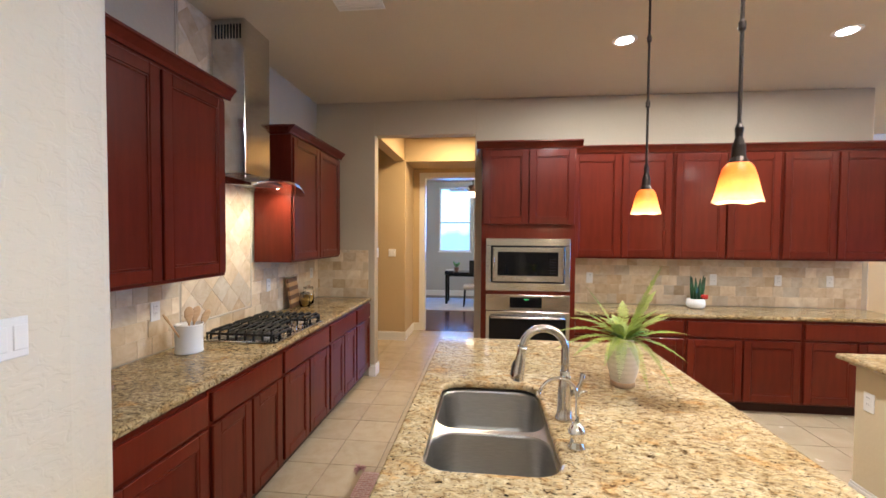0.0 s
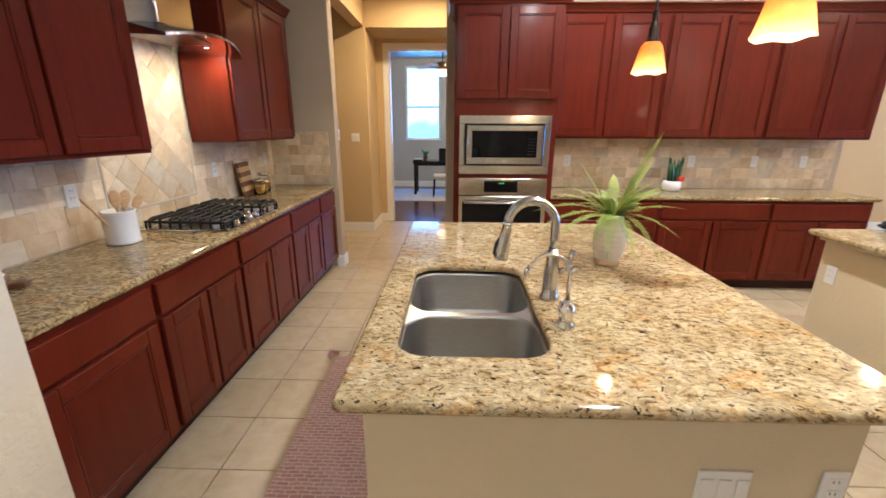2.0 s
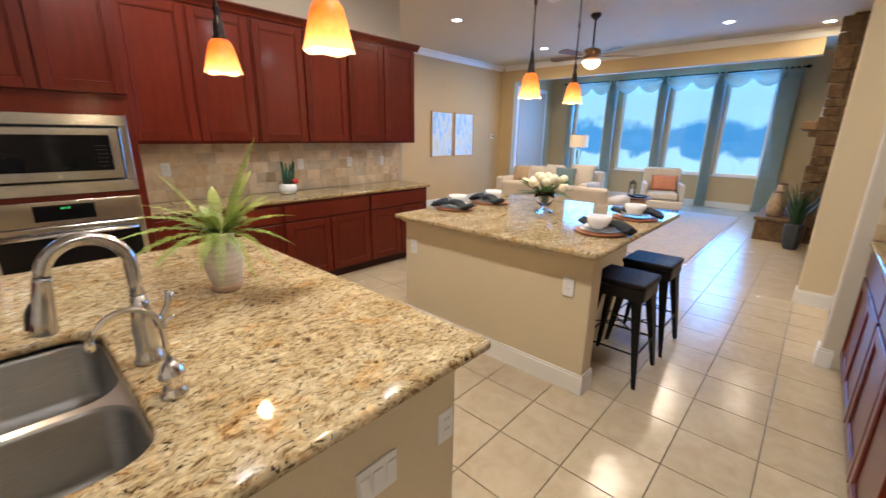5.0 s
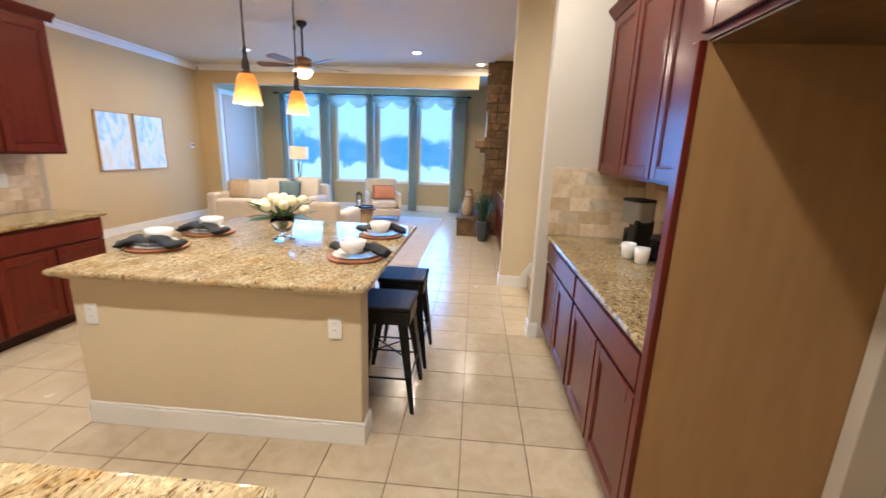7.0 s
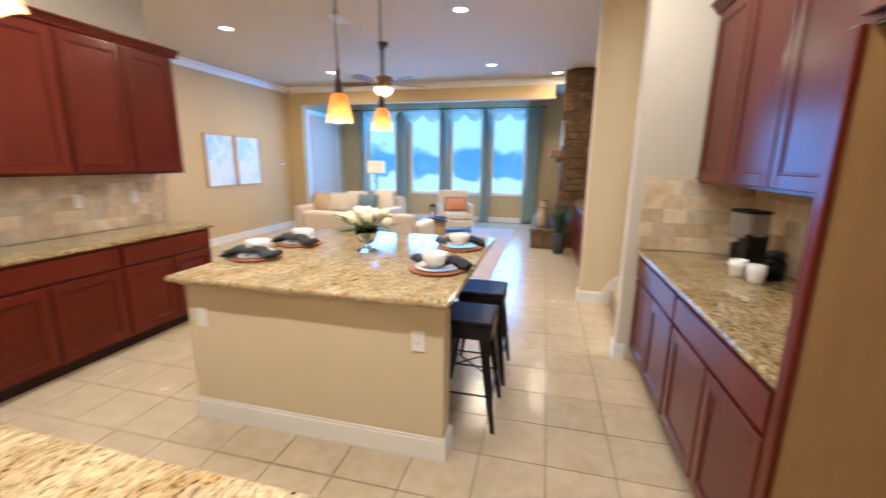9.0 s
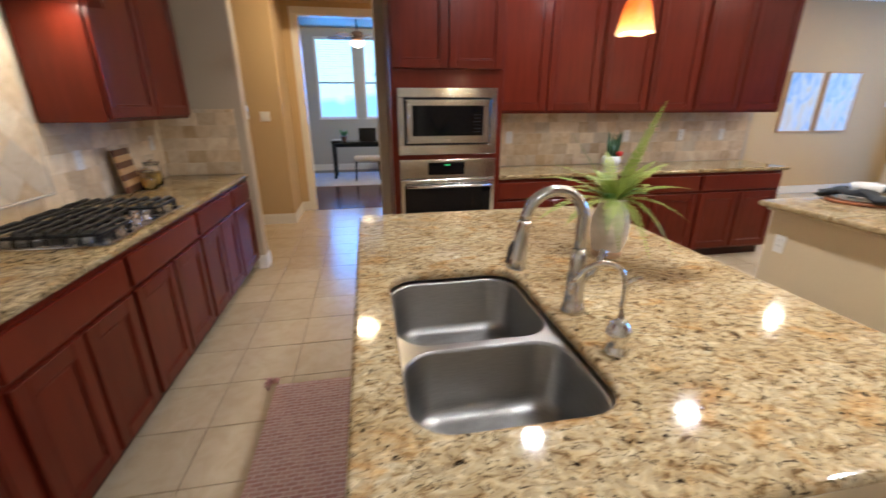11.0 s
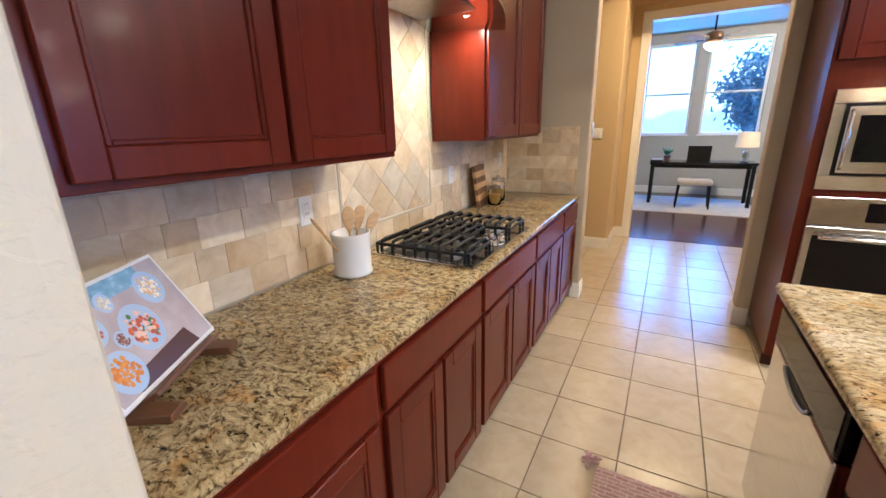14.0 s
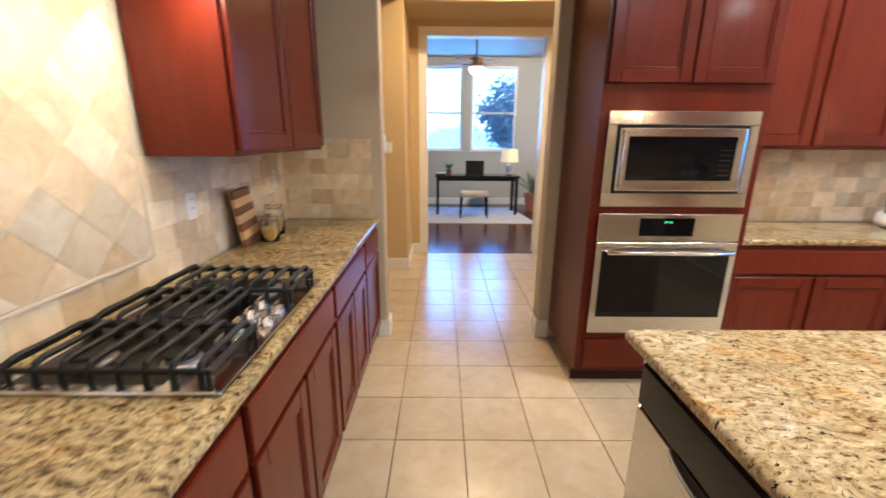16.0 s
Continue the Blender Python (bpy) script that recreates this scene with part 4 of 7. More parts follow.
def crock():
    c = empty("utensil_crock", (-1.77, 2.275, CT), "white ceramic crock holding wooden utensils", "utensil holder")
    part("pot", lathe([(0.060, 0.0005), (0.068, 0.004), (0.069, 0.012), (0.066, 0.02), (0.067, 0.135), (0.070, 0.145), (0.069, 0.15), (0.062, 0.148), (0.060, 0.02), (0.02, 0.012)], n=32), WHITE_CERAMIC, c, smooth=True)
    for k, (dx, dy, tx, ty, tz) in enumerate(((0.0, 0.0, 0.01, -0.012, 0.165), (-0.01, 0.015, 0.0, 0.045, 0.155), (0.02, 0.01, 0.015, 0.062, 0.135), (0.0, -0.01, -0.01, -0.115, 0.165))):
        u = empty("wooden_utensil", (-1.77 + dx, 2.275 + dy, CT + 0.02), "pale wooden kitchen spoon standing in a crock", "utensil", "wooden utensils")
        top = Vector((tx, ty, tz))
        mid = top * 0.6
        part("handle", tube([(0, 0, 0), mid, top], 0.005, 8, [0.0045, 0.005, 0.006]), OAK_PALE, u)
        bm = bmesh.new()
        d = top.normalized()
        side = Vector((0.3, 1, 0)).normalized()
        th = d.cross(side).normalized()
        secs = []
        for s, w, t in ((-0.01, 0.006, 0.005), (0.01, 0.014, 0.004), (0.035, 0.024, 0.004), (0.065, 0.026, 0.0035), (0.085, 0.018, 0.003), (0.094, 0.006, 0.002)):
            c0, w = top + d * s, w * (0.35 if k == 3 else 1.15)
            secs.append([bm.verts.new(c0 + side * w * math.cos(q) + th * t * math.sin(q)) for q in [2 * math.pi * j / 10 for j in range(10)]])
        for a0, b0 in zip(secs, secs[1:]):
            for j in range(10):
                bm.faces.new((a0[j], a0[(j + 1) % 10], b0[(j + 1) % 10], b0[j]))
        bm.faces.new(secs[0][::-1])
        bm.faces.new(secs[-1])
        part("bowl" if k % 2 else "blade", bm, OAK_PALE, u, smooth=True)
    c.scale = (1.12, 1.12, 1.16)


crock()

# striped cutting board leaning on the wall
board = empty("cutting_board", (-1.90, 3.72, CT), "walnut and maple striped cutting board leaning on tile", "cutting board")
for k in range(7):
    o = part("strip", box((0, -0.125, 0.001 + k * 0.041), (0.022, 0.125, 0.0415 + k * 0.041), 0.001), WALNUT if k % 2 == 0 else OAK_PALE, board)
board.rotation_euler = (0, radians(-8), radians(8))
board.location = (-1.885, 3.85, CT + 0.004)


def jar(x, y, r, h, fill):
    j = empty("glass_jar", (x, y, CT), "clear glass jar with lid holding yellow dry pasta", "jar", "glass jars")
    part("glass", lathe([(r * 0.9, 0.0006), (r, 0.006), (r, h * 0.72), (r * 0.85, h * 0.8), (r * 0.85, h * 0.84), (r * 0.82, h * 0.84), (r * 0.82, h * 0.79), (r * 0.95, h * 0.71), (r * 0.95, 0.008), (0.01, 0.006)], n=24), CLEAR, j, smooth=True)
    part("pasta", lathe([(r * 0.9, 0.009), (r * 0.92, 0.02), (r * 0.92, h * fill), (r * 0.5, h * fill + 0.006)], n=16), mottled("dry_pasta", (0.62, 0.36, 0.06), (0.78, 0.52, 0.14), 90, 0.6, 0.8, 120), j)
    part("lid", lathe([(r * 0.9, h * 0.845), (r * 0.95, h * 0.86), (r * 0.9, h * 0.93), (0.012, h * 0.95), (0.016, h), (0.004, h * 1.02)], n=24), CLEAR, j, smooth=True)


jar(-1.80, 3.90, 0.05, 0.15, 0.5)
jar(-1.84, 4.07, 0.055, 0.19, 0.5)


def cookbook():
    b = empty("cookbook_stand", (-1.665, 1.51, CT), "open cookbook with food photos on a dark wooden stand", "cookbook", turn=122)
    tilt = Matrix.Rotation(radians(-30), 4, "X") @ Matrix.Diagonal((0.83, 1, 0.9, 1))
    frame_m = Matrix.Translation((0, 0, 0.03)) @ tilt

    def leaf(name, bm, m, parent, smooth=False):
        bmesh.ops.transform(bm, matrix=frame_m, verts=bm.verts)
        return part(name, bm, m, parent, smooth=smooth)
    leaf("back_board", box((-0.15, 0.004, 0.0), (0.15, 0.016, 0.25), 0.003), WALNUT, b)
    leaf("ledge", box((-0.15, -0.05, -0.014), (0.15, 0.016, -0.0005), 0.003), WALNUT, b)
    part("prop", box((-0.02, 0.10, 0.001), (0.02, 0.19, 0.016), 0.002), WALNUT, b)
    for x in (-0.155, 0.105):
        part("foot", box((x, -0.085, 0.001), (x + 0.05, 0.10, 0.020), 0.002), WALNUT, b)
    pages = mottled("book_pages", (0.70, 0.70, 0.70), (0.78, 0.78, 0.78), 2, 0.6, 0.2, 30, (1, 1, 160))
    leaf("page_block", box((-0.215, -0.022, 0.0), (0.215, 0.003, 0.285), 0.002), pages, b)
    table = mottled("photo_table", (0.40, 0.34, 0.36), (0.60, 0.53, 0.54), 8, 0.22)
    ph = leaf("photo", box((-0.205, -0.0232, 0.012), (0.205, -0.0222, 0.275)), table, b)
    leaf("photo_cloth", box((-0.205, -0.0238, 0.228), (0.12, -0.0233, 0.275)), mottled("photo_blue", (0.16, 0.32, 0.48), (0.30, 0.5, 0.66), 30, 0.25), ph)
    leaf("photo_edge", prism([(-0.14, 0.012), (0.13, 0.012), (0.11, 0.066), (-0.14, 0.050)], -0.0238, -0.0233, 1), mat("photo_brown", (0.085, 0.032, 0.02), 0.25), ph)
    plate_m = mat("photo_plate", (0.42, 0.54, 0.72), 0.25)
    for k, (x, z, r, foods) in enumerate(((0.0, 0.13, 0.066, ((0.45, 0.07, 0.03), (0.75, 0.5, 0.4), (0.05, 0.14, 0.04), (0.6, 0.12, 0.04))), (-0.13, 0.185, 0.042, ((0.5, 0.10, 0.06), (0.8, 0.7, 0.6))), (0.115, 0.205, 0.05, ((0.7, 0.45, 0.25), (0.85, 0.75, 0.6))), (-0.135, 0.07, 0.055, ((0.60, 0.18, 0.015), (0.66, 0.25, 0.03))), (-0.045, 0.225, 0.026, ((0.8, 0.75, 0.65), (0.7, 0.6, 0.4))), (-0.078, 0.132, 0.024, ((0.15, 0.05, 0.03), (0.3, 0.1, 0.05))))):
        y = -0.0240 - 0.0004 * k
        pl = leaf("photo_plate", lathe([(r, y), (r * 0.98, y - 0.0003)], (x, 0, z), 28, "Y"), plate_m, ph)
        bits = [bmesh.new() for _ in foods]
        for _ in range(70):
            a, q = random.uniform(0, 6.28), r * 0.68 * random.random() ** 0.5
            fx, fz, s = x + q * math.cos(a), z + q * math.sin(a), r * random.uniform(0.06, 0.13)
            add_lathe(bits[random.randrange(len(foods))], [(s, y - 0.0004), (s * 0.7, y - 0.0010 - random.random() * 0.0004)], (fx, 0, fz), 7, "Y")
        for bm, colour in zip(bits, foods):
            tagged(leaf("photo_food", bm, mat("photo_food", colour, 0.3), ph), kind="stuff")


cookbook()

# the runner with tassels
rug = empty("kitchen_runner", (-0.55, 0, 0), "pale pink woven cotton runner with corner tassels", "rug")
rw = bmesh.new()
nx, ny = 14, 44
grid = [[rw.verts.new((-0.27 + 0.54 * i / nx, 1.32 + 1.36 * j / ny, 0.010 + 0.0018 * math.sin(i * 1.9 + j * 0.7) + 0.001 * math.sin(j * 2.3))) for i in range(nx + 1)] for j in range(ny + 1)]
for j in range(ny):
    for i in range(nx):
        rw.faces.new((grid[j][i], grid[j][i + 1], grid[j + 1][i + 1], grid[j + 1][i]))
edge_faces = list(rw.faces)
r = bmesh.ops.extrude_face_region(rw, geom=edge_faces)
for v in r["geom"]:
    if isinstance(v, bmesh.types.BMVert):
        v.co.z = 0.0006
bmesh.ops.recalc_face_normals(rw, faces=rw.faces)
part("weave", rw, PINK, rug)
TASSEL = mottled("pink_yarn", (0.40, 0.20, 0.19), (0.56, 0.34, 0.32), 60, 0.95, 0.4, 200)
for x, y in ((-0.30, 2.70), (0.29, 2.71), (-0.30, 1.30), (0.29, 1.30)):
    t = bmesh.new()
    for k in range(46):
        a, e = random.uniform(0, 2 * math.pi), random.uniform(0.05, 1.3)
        d = Vector((math.cos(a) * math.cos(e), math.sin(a) * math.cos(e), math.sin(e)))
        l = random.uniform(0.03, 0.055)
        add_tube(t, [(x, y, 0.012), Vector((x, y, 0.012)) + d * l * 0.6, Vector((x, y, 0.010)) + d * l + Vector((0, 0, -0.012 * math.cos(e)))], 0.0028, 5)
    part("tassel", t, TASSEL, rug, smooth=True)

# plants
FERN = mottled("fern_green", (0.15, 0.24, 0.035), (0.34, 0.40, 0.08), 14, 0.5)
LEAF_GREEN = mottled("leaf_green", (0.04, 0.14, 0.022), (0.09, 0.24, 0.04), 12, 0.4)
LEAF_DARK = mottled("dark_leaf_green", (0.012, 0.045, 0.016), (0.03, 0.09, 0.03), 12, 0.45)
FERN.node_tree.nodes["Principled BSDF"].inputs["Subsurface Weight"].default_value = 0.0


def frond(bm, base, heading, length, rise, droop, width, n=18):
    h = Vector((math.cos(heading), math.sin(heading), 0))
    side = Vector((-h.y, h.x, 0))
    pts = []
    for k in range(n + 1):
        s = k / n
        out = length * (s * math.cos(rise) + 0.15 * s * s)
        up = length * (s * math.sin(rise) * 1.25 - droop * s * s)
        pts.append(Vector(base) + h * out + Vector((0, 0, up)))
    add_tube(bm, pts, 0.0012, 4, [0.0022 * (1 - 0.8 * k / n) for k in range(n + 1)])
    m = n * 2
    for k in range(2, m + 1):
        s = k / m
        i = min(n - 1, int(s * n))
        p = pts[i].lerp(pts[i + 1], s * n - i)
        d = (pts[i + 1] - pts[i]).normalized()
        w = width * math.sin(math.pi * min(1, s * 0.9 + 0.12)) ** 0.8 * random.uniform(0.85, 1.1) + 0.003
        for sg in (-1, 1):
            out = (side * sg + d * 0.55 + Vector((0, 0, random.uniform(-0.15, 0.1)))).normalized()
            half = d * min(0.007, length / m * 0.50)
            a, b, c2, e = p - half * 0.6, p + out * w * 0.55 - half * 0.8, p + out * w, p + out * w * 0.55 + half
            bm.faces.new([bm.verts.new(q) for q in (a, b, c2, e, p + half * 0.6)])


def fern():
    f = empty("potted_fern", (0.658, 2.027, CT), "green fern in a ribbed white ceramic vase", "plant")
    prof = []
    for k in range(29):
        s = k / 28
        r = 0.052 + 0.018 * math.sin(math.pi * min(1, s * 1.15)) - 0.012 * max(0, s - 0.75) * 4 * 0.6
        prof.append((r + 0.0016 * math.cos(k * 1.9), 0.028 + 0.182 * s))
    vase = lathe([(0.045, 0.0008), (0.052, 0.006), (0.053, 0.0275)] + prof + [(prof[-1][0] - 0.006, 0.208), (0.042, 0.16), (0.01, 0.15)], n=36)
    v = part("vase", vase, mottled("cream_stoneware", (0.60, 0.54, 0.47), (0.68, 0.62, 0.56), 7, 0.5, 0.1, 90), f, smooth=True)
    part("raw_clay_foot", lathe([(0.0470, 0.0006), (0.0545, 0.006), (0.0556, 0.026), (0.05, 0.027)], n=36), mottled("raw_clay", (0.42, 0.28, 0.18), (0.5, 0.35, 0.23), 9, 0.8), v, smooth=True)
    part("soil", lathe([(0.044, 0.188), (0.044, 0.2), (0.01, 0.204)], n=16), BLACK, f)
    random.seed(5)
    # heading in degrees, length, rise, droop
    fronds = [(10, 0.29, 1.12, 0.02), (28, 0.25, 0.90, 0.15), (158, 0.23, 1.00, 0.10), (176, 0.31, 0.45, 0.50), (192, 0.29, 0.36, 0.55), (148, 0.27, 0.58, 0.45), (208, 0.25, 0.32, 0.55), (168, 0.24, 0.75, 0.35),
              (0, 0.22, 0.75, 0.30), (18, 0.25, 0.60, 0.35), (-14, 0.25, 0.46, 0.38), (38, 0.24, 0.42, 0.50), (-30, 0.23, 0.34, 0.65), (-50, 0.21, 0.42, 1.25), (-78, 0.17, 0.36, 1.30), (-112, 0.17, 0.40, 1.20),
              (235, 0.22, 0.45, 0.80), (90, 0.24, 0.60, 0.50), (118, 0.23, 0.50, 0.60), (66, 0.24, 0.50, 0.60), (75, 0.20, 1.00, 0.30), (215, 0.17, 0.95, 0.50), (-60, 0.16, 0.95, 0.60), (-5, 0.19, 1.00, 0.35)]
    for deg, ln, rise, droop in fronds:
        a = radians(deg)
        bm = bmesh.new()
        frond(bm, (0.014 * math.cos(a), 0.014 * math.sin(a), 0.2), a, ln, rise, droop, 0.031, 17)
        part("frond", bm, FERN, f)
    for k in range(13):
        a = 1.3 * k
        bm = bmesh.new()
        frond(bm, (0.01 * math.cos(a), 0.01 * math.sin(a), 0.2), a, 0.12 + 0.02 * (k % 3), 0.7 + 0.15 * (k % 3), 0.5, 0.024, 10)
        part("frond", bm, FERN if k % 3 else LEAF_GREEN, f)
    f.scale = (1.0, 1.0, 1.1)


fern()


def cactus():
    c = empty("potted_cactus", (2.12, 4.37, CT), "dark spiky succulent in a white bowl with red bloom", "plant")
    part("bowl", lathe([(0.04, 0.0008), (0.062, 0.012), (0.068, 0.04), (0.062, 0.07), (0.056, 0.078), (0.05, 0.07), (0.02, 0.06)], n=28), WHITE_CERAMIC, c, smooth=True)
    random.seed(11)
    for k in range(15):
        a, r = random.uniform(0, 6.28), random.uniform(0.0, 0.04)
        h = random.uniform(0.12, 0.20)
        x, y = r * math.cos(a), r * math.sin(a)
        part("stem", tube([(x, y, 0.06), (x * 1.3, y * 1.3, 0.06 + h * 0.5), (x * 1.7, y * 1.7, 0.06 + h)], 0.01, 8, [0.011, 0.012, 0.004]), LEAF_DARK, c, smooth=True)
    fl = bmesh.new()
    for k in range(9):
        a = k * 0.7
        add_lathe(fl, [(0.002, 0), (0.012, 0.006), (0.013, 0.016), (0.004, 0.022)], (0.055 + 0.014 * math.cos(a), -0.02 + 0.014 * math.sin(a), 0.075 + 0.008 * (k % 3)), 8)
    part("bloom", fl, mat("red_petal", (0.55, 0.03, 0.02), 0.5), c, "red flower cluster", True)


cactus()
bpy.data.objects["potted_cactus"].scale = (1.3, 1.3, 1.28)

# flowers on the second island
def tulips():
    t = empty("tulip_vase", (3.09, 1.99, CT), "cream tulips in a clear glass vase", "flowers")
    part("vase", lathe([(0.045, 0.0008), (0.062, 0.004), (0.058, 0.012), (0.02, 0.03), (0.018, 0.045), (0.045, 0.07), (0.062, 0.11), (0.064, 0.16), (0.061, 0.16), (0.059, 0.11), (0.042, 0.074), (0.004, 0.052)], n=28), CLEAR, t, smooth=True)
    random.seed(3)
    petal = mottled("cream_petal", (0.80, 0.74, 0.52), (0.84, 0.80, 0.66), 10, 0.5)
    for k in range(16):
        a = k * 2.4
        r = 0.028 + 0.105 * (k / 16) ** 0.7
        x, y, z = r * math.cos(a), r * math.sin(a), 0.285 - 0.55 * r + random.uniform(-0.02, 0.02)
        part("stem", tube([(x * 0.12, y * 0.12, 0.06), (x * 0.4, y * 0.4, 0.16), (x, y, z - 0.02)], 0.003, 6), LEAF_DARK, t)
        tilt = Matrix.Rotation(0.9 * r / 0.13, 4, Vector((-y, x, 0)).normalized())
        bm = lathe([(0.006, -0.028), (0.02, -0.02), (0.0265, 0.0), (0.022, 0.02), (0.012, 0.031), (0.003, 0.033)], n=10)
        for v in bm.verts:
            ang = math.atan2(v.co.y, v.co.x)
            s = 1 + 0.10 * math.cos(3 * ang)
            v.co.x *= s
            v.co.y *= s
        bmesh.ops.transform(bm, matrix=Matrix.Translation((x, y, z)) @ tilt, verts=bm.verts)
        part("bloom", bm, petal, t, smooth=True)
    for k in range(20):
        a = k * 2.1 + 0.4
        bm = bmesh.new()
        h, sd = Vector((math.cos(a), math.sin(a), 0)), Vector((-math.sin(a), math.cos(a), 0))
        ln, up = random.uniform(0.12, 0.20), random.uniform(0.03, 0.15)
        secs = []
        for s, w in ((0, 0.006), (0.35, 0.026), (0.7, 0.021), (1, 0.002)):
            c0 = h * (0.012 + ln * s) + Vector((0, 0, 0.14 + up * s * 1.2 - 0.05 * s * s))
            secs.append([bm.verts.new(c0 - sd * w), bm.verts.new(c0 - Vector((0, 0, 0.004))), bm.verts.new(c0 + sd * w), bm.verts.new(c0 + Vector((0, 0, -0.001)))])
        for p, q in zip(secs, secs[1:]):
            for j in range(4):
                bm.faces.new((p[j], p[(j + 1) % 4], q[(j + 1) % 4], q[j]))
        part("leaf", bm, LEAF_GREEN, t, smooth=True)


tulips()
bpy.data.objects["tulip_vase"].scale = (1.28, 1.28, 1.1)


def setting(x, y, turn):
    """A charger, two plates, a bowl and a napkin: each lies on the one below."""
    grp = "place settings"
    at = Matrix.Translation((x, y, CT)) @ Matrix.Rotation(radians(turn), 4, "Z")
    ch = empty("charger_plate", (x, y, CT), "round woven copper brown charger under white plates", "charger", grp)
    part("disc", lathe([(0.14, 0.0008), (0.162, 0.003), (0.166, 0.008), (0.163, 0.012), (0.12, 0.010), (0.02, 0.010)], n=40), COPPER, ch, smooth=True)
    part("rim_braid", lathe([(0.158, 0.0122), (0.167, 0.0125), (0.166, 0.016), (0.160, 0.016)], n=40), COPPER, ch, smooth=True)
    for name, r, z in (("dinner_plate", 0.132, 0.0128), ("salad_plate", 0.103, 0.0305)):
        p = finish(name, lathe([(r * 0.6, z), (r * 0.68, z + 0.004), (r, z + 0.014), (r, z + 0.0165), (r * 0.66, z + 0.0068), (0.01, z + 0.005)], n=40), WHITE_CERAMIC, smooth=True)
        p.matrix_world = at
        tagged(p, "round white ceramic plate in a place setting", "plate", grp)
    b = finish("bowl", lathe([(0.033, 0.0365), (0.036, 0.039), (0.055, 0.05), (0.070, 0.075), (0.078, 0.112), (0.075, 0.112), (0.068, 0.078), (0.05, 0.054), (0.01, 0.045)], n=36), WHITE_CERAMIC, smooth=True)
    b.matrix_world = at @ Matrix.Translation((0, 0.03, 0))
    tagged(b, "small white ceramic bowl on stacked plates", "bowl", grp)
    nap = empty("napkin", (x, y, CT), "dark charcoal linen napkin knotted beside a white bowl", "napkin", grp, turn)
    for s in (-1, 1):
        bm = bmesh.new()
        secs = []
        for k in range(11):
            u = k / 10
            c0 = Vector((s * (0.015 + 0.165 * u), -0.080 + 0.035 * u + 0.015 * math.sin(u * 5), 0.062 - 0.020 * u + 0.012 * math.sin(u * 6 + s)))
            w = 0.020 + 0.040 * math.sin(min(1, u * 1.1) * 2.2)
            secs.append([bm.verts.new(c0 + Vector((0.012 * math.sin(j * 2.1 + k), w * math.cos(2 * math.pi * j / 12), (0.020 + 0.009 * math.sin(j * 3 + u * 4)) * math.sin(2 * math.pi * j / 12)))) for j in range(12)])
        for p, q in zip(secs, secs[1:]):
            for j in range(12):
                bm.faces.new((p[j], p[(j + 1) % 12], q[(j + 1) % 12], q[j]))
        bm.faces.new(secs[0][::-1])
        bm.faces.new(secs[-1])
        part("fold", bm, CHARCOAL, nap, smooth=True)
    part("knot", lathe([(0.008, -0.03), (0.021, -0.02), (0.025, 0), (0.021, 0.02), (0.008, 0.03)], (0, -0.078, 0.056), 12, "X"), CHARCOAL, nap, smooth=True)


for x, y, turn in ((2.72, 1.37, 78), (3.38, 1.37, 95), (2.70, 2.60, -82), (3.17, 2.58, -98)):
    setting(x, y, turn)


def stool(x, y):
    s = empty("bar_stool", (x, y, 0), "black metal counter stool with a dark square seat", "stool", "counter stools")
    part("seat", box((-0.168, -0.168, 0.625), (0.168, 0.168, 0.662), 0.014, 3), mottled("dark_seat_wood", (0.012, 0.0085, 0.008), (0.020, 0.014, 0.012), 9, 0.55, 0.1, 40, (1, 10, 1), spec=0.15), s)
    part("apron", prism(rounded(-0.163, -0.163, 0.163, 0.163, 0.03, 3), 0.555, 0.6245), BLACK_METAL, s)
    for sx in (-1, 1):
        for sy in (-1, 1):
            bm = bmesh.new()
            secs = []
            for z, c0, w in ((0.0005, 0.196, 0.016), (0.30, 0.160, 0.029), (0.60, 0.122, 0.042)):
                secs.append([bm.verts.new((sx * (c0 + a * w), sy * (c0 + b * w), z)) for a, b in ((-0.6, -1), (0.3, -1), (0.6, 0.6), (-1, 0.3), (-1, -0.6))])
            for p, q in zip(secs, secs[1:]):
                for j in range(5):
                    bm.faces.new((p[j], p[(j + 1) % 5], q[(j + 1) % 5], q[j]))
            bm.faces.new(secs[0])
            bm.faces.new(secs[-1])
            bmesh.ops.recalc_face_normals(bm, faces=bm.faces)
            part("leg", bm, BLACK_METAL, s)
    for a, b in (((-0.17, -0.172), (0.17, -0.172)), ((-0.17, 0.172), (0.17, 0.172)), ((-0.172, -0.17), (-0.172, 0.17)), ((0.172, -0.17), (0.172, 0.17))):
        part("footrest", tube([(*a, 0.215), (*b, 0.215)], 0.0065, 8), BLACK_METAL, s)
    for sg in (-1, 1):
        part("brace", tube([(-0.155, -0.155 * sg, 0.34), (0.155, 0.155 * sg, 0.34)], 0.005, 6), BLACK_METAL, s)


stool(2.752, 1.18)
stool(3.29, 1.17)

# coffee corner
cm = empty("coffee_maker", (3.26, -0.44, CT), "black and steel drip coffee maker with glass carafe", "coffee maker", turn=105)
cm.scale = (0.84, 0.84, 1.0)
part("base", lathe([(0.085, 0.0008), (0.092, 0.006), (0.092, 0.04), (0.08, 0.047)], (0, -0.04, 0), 28), STEEL, cm, smooth=True)
part("column", box((-0.085, 0.0, 0.048), (0.085, 0.10, 0.24), 0.02, 3), BLACK_METAL, cm)
part("carafe", lathe([(0.045, 0.05), (0.062, 0.056), (0.066, 0.10), (0.05, 0.15), (0.04, 0.165), (0.036, 0.165), (0.04, 0.14), (0.01, 0.06)], (0, -0.055, 0), 24), GLASS_BLACK, cm, smooth=True)
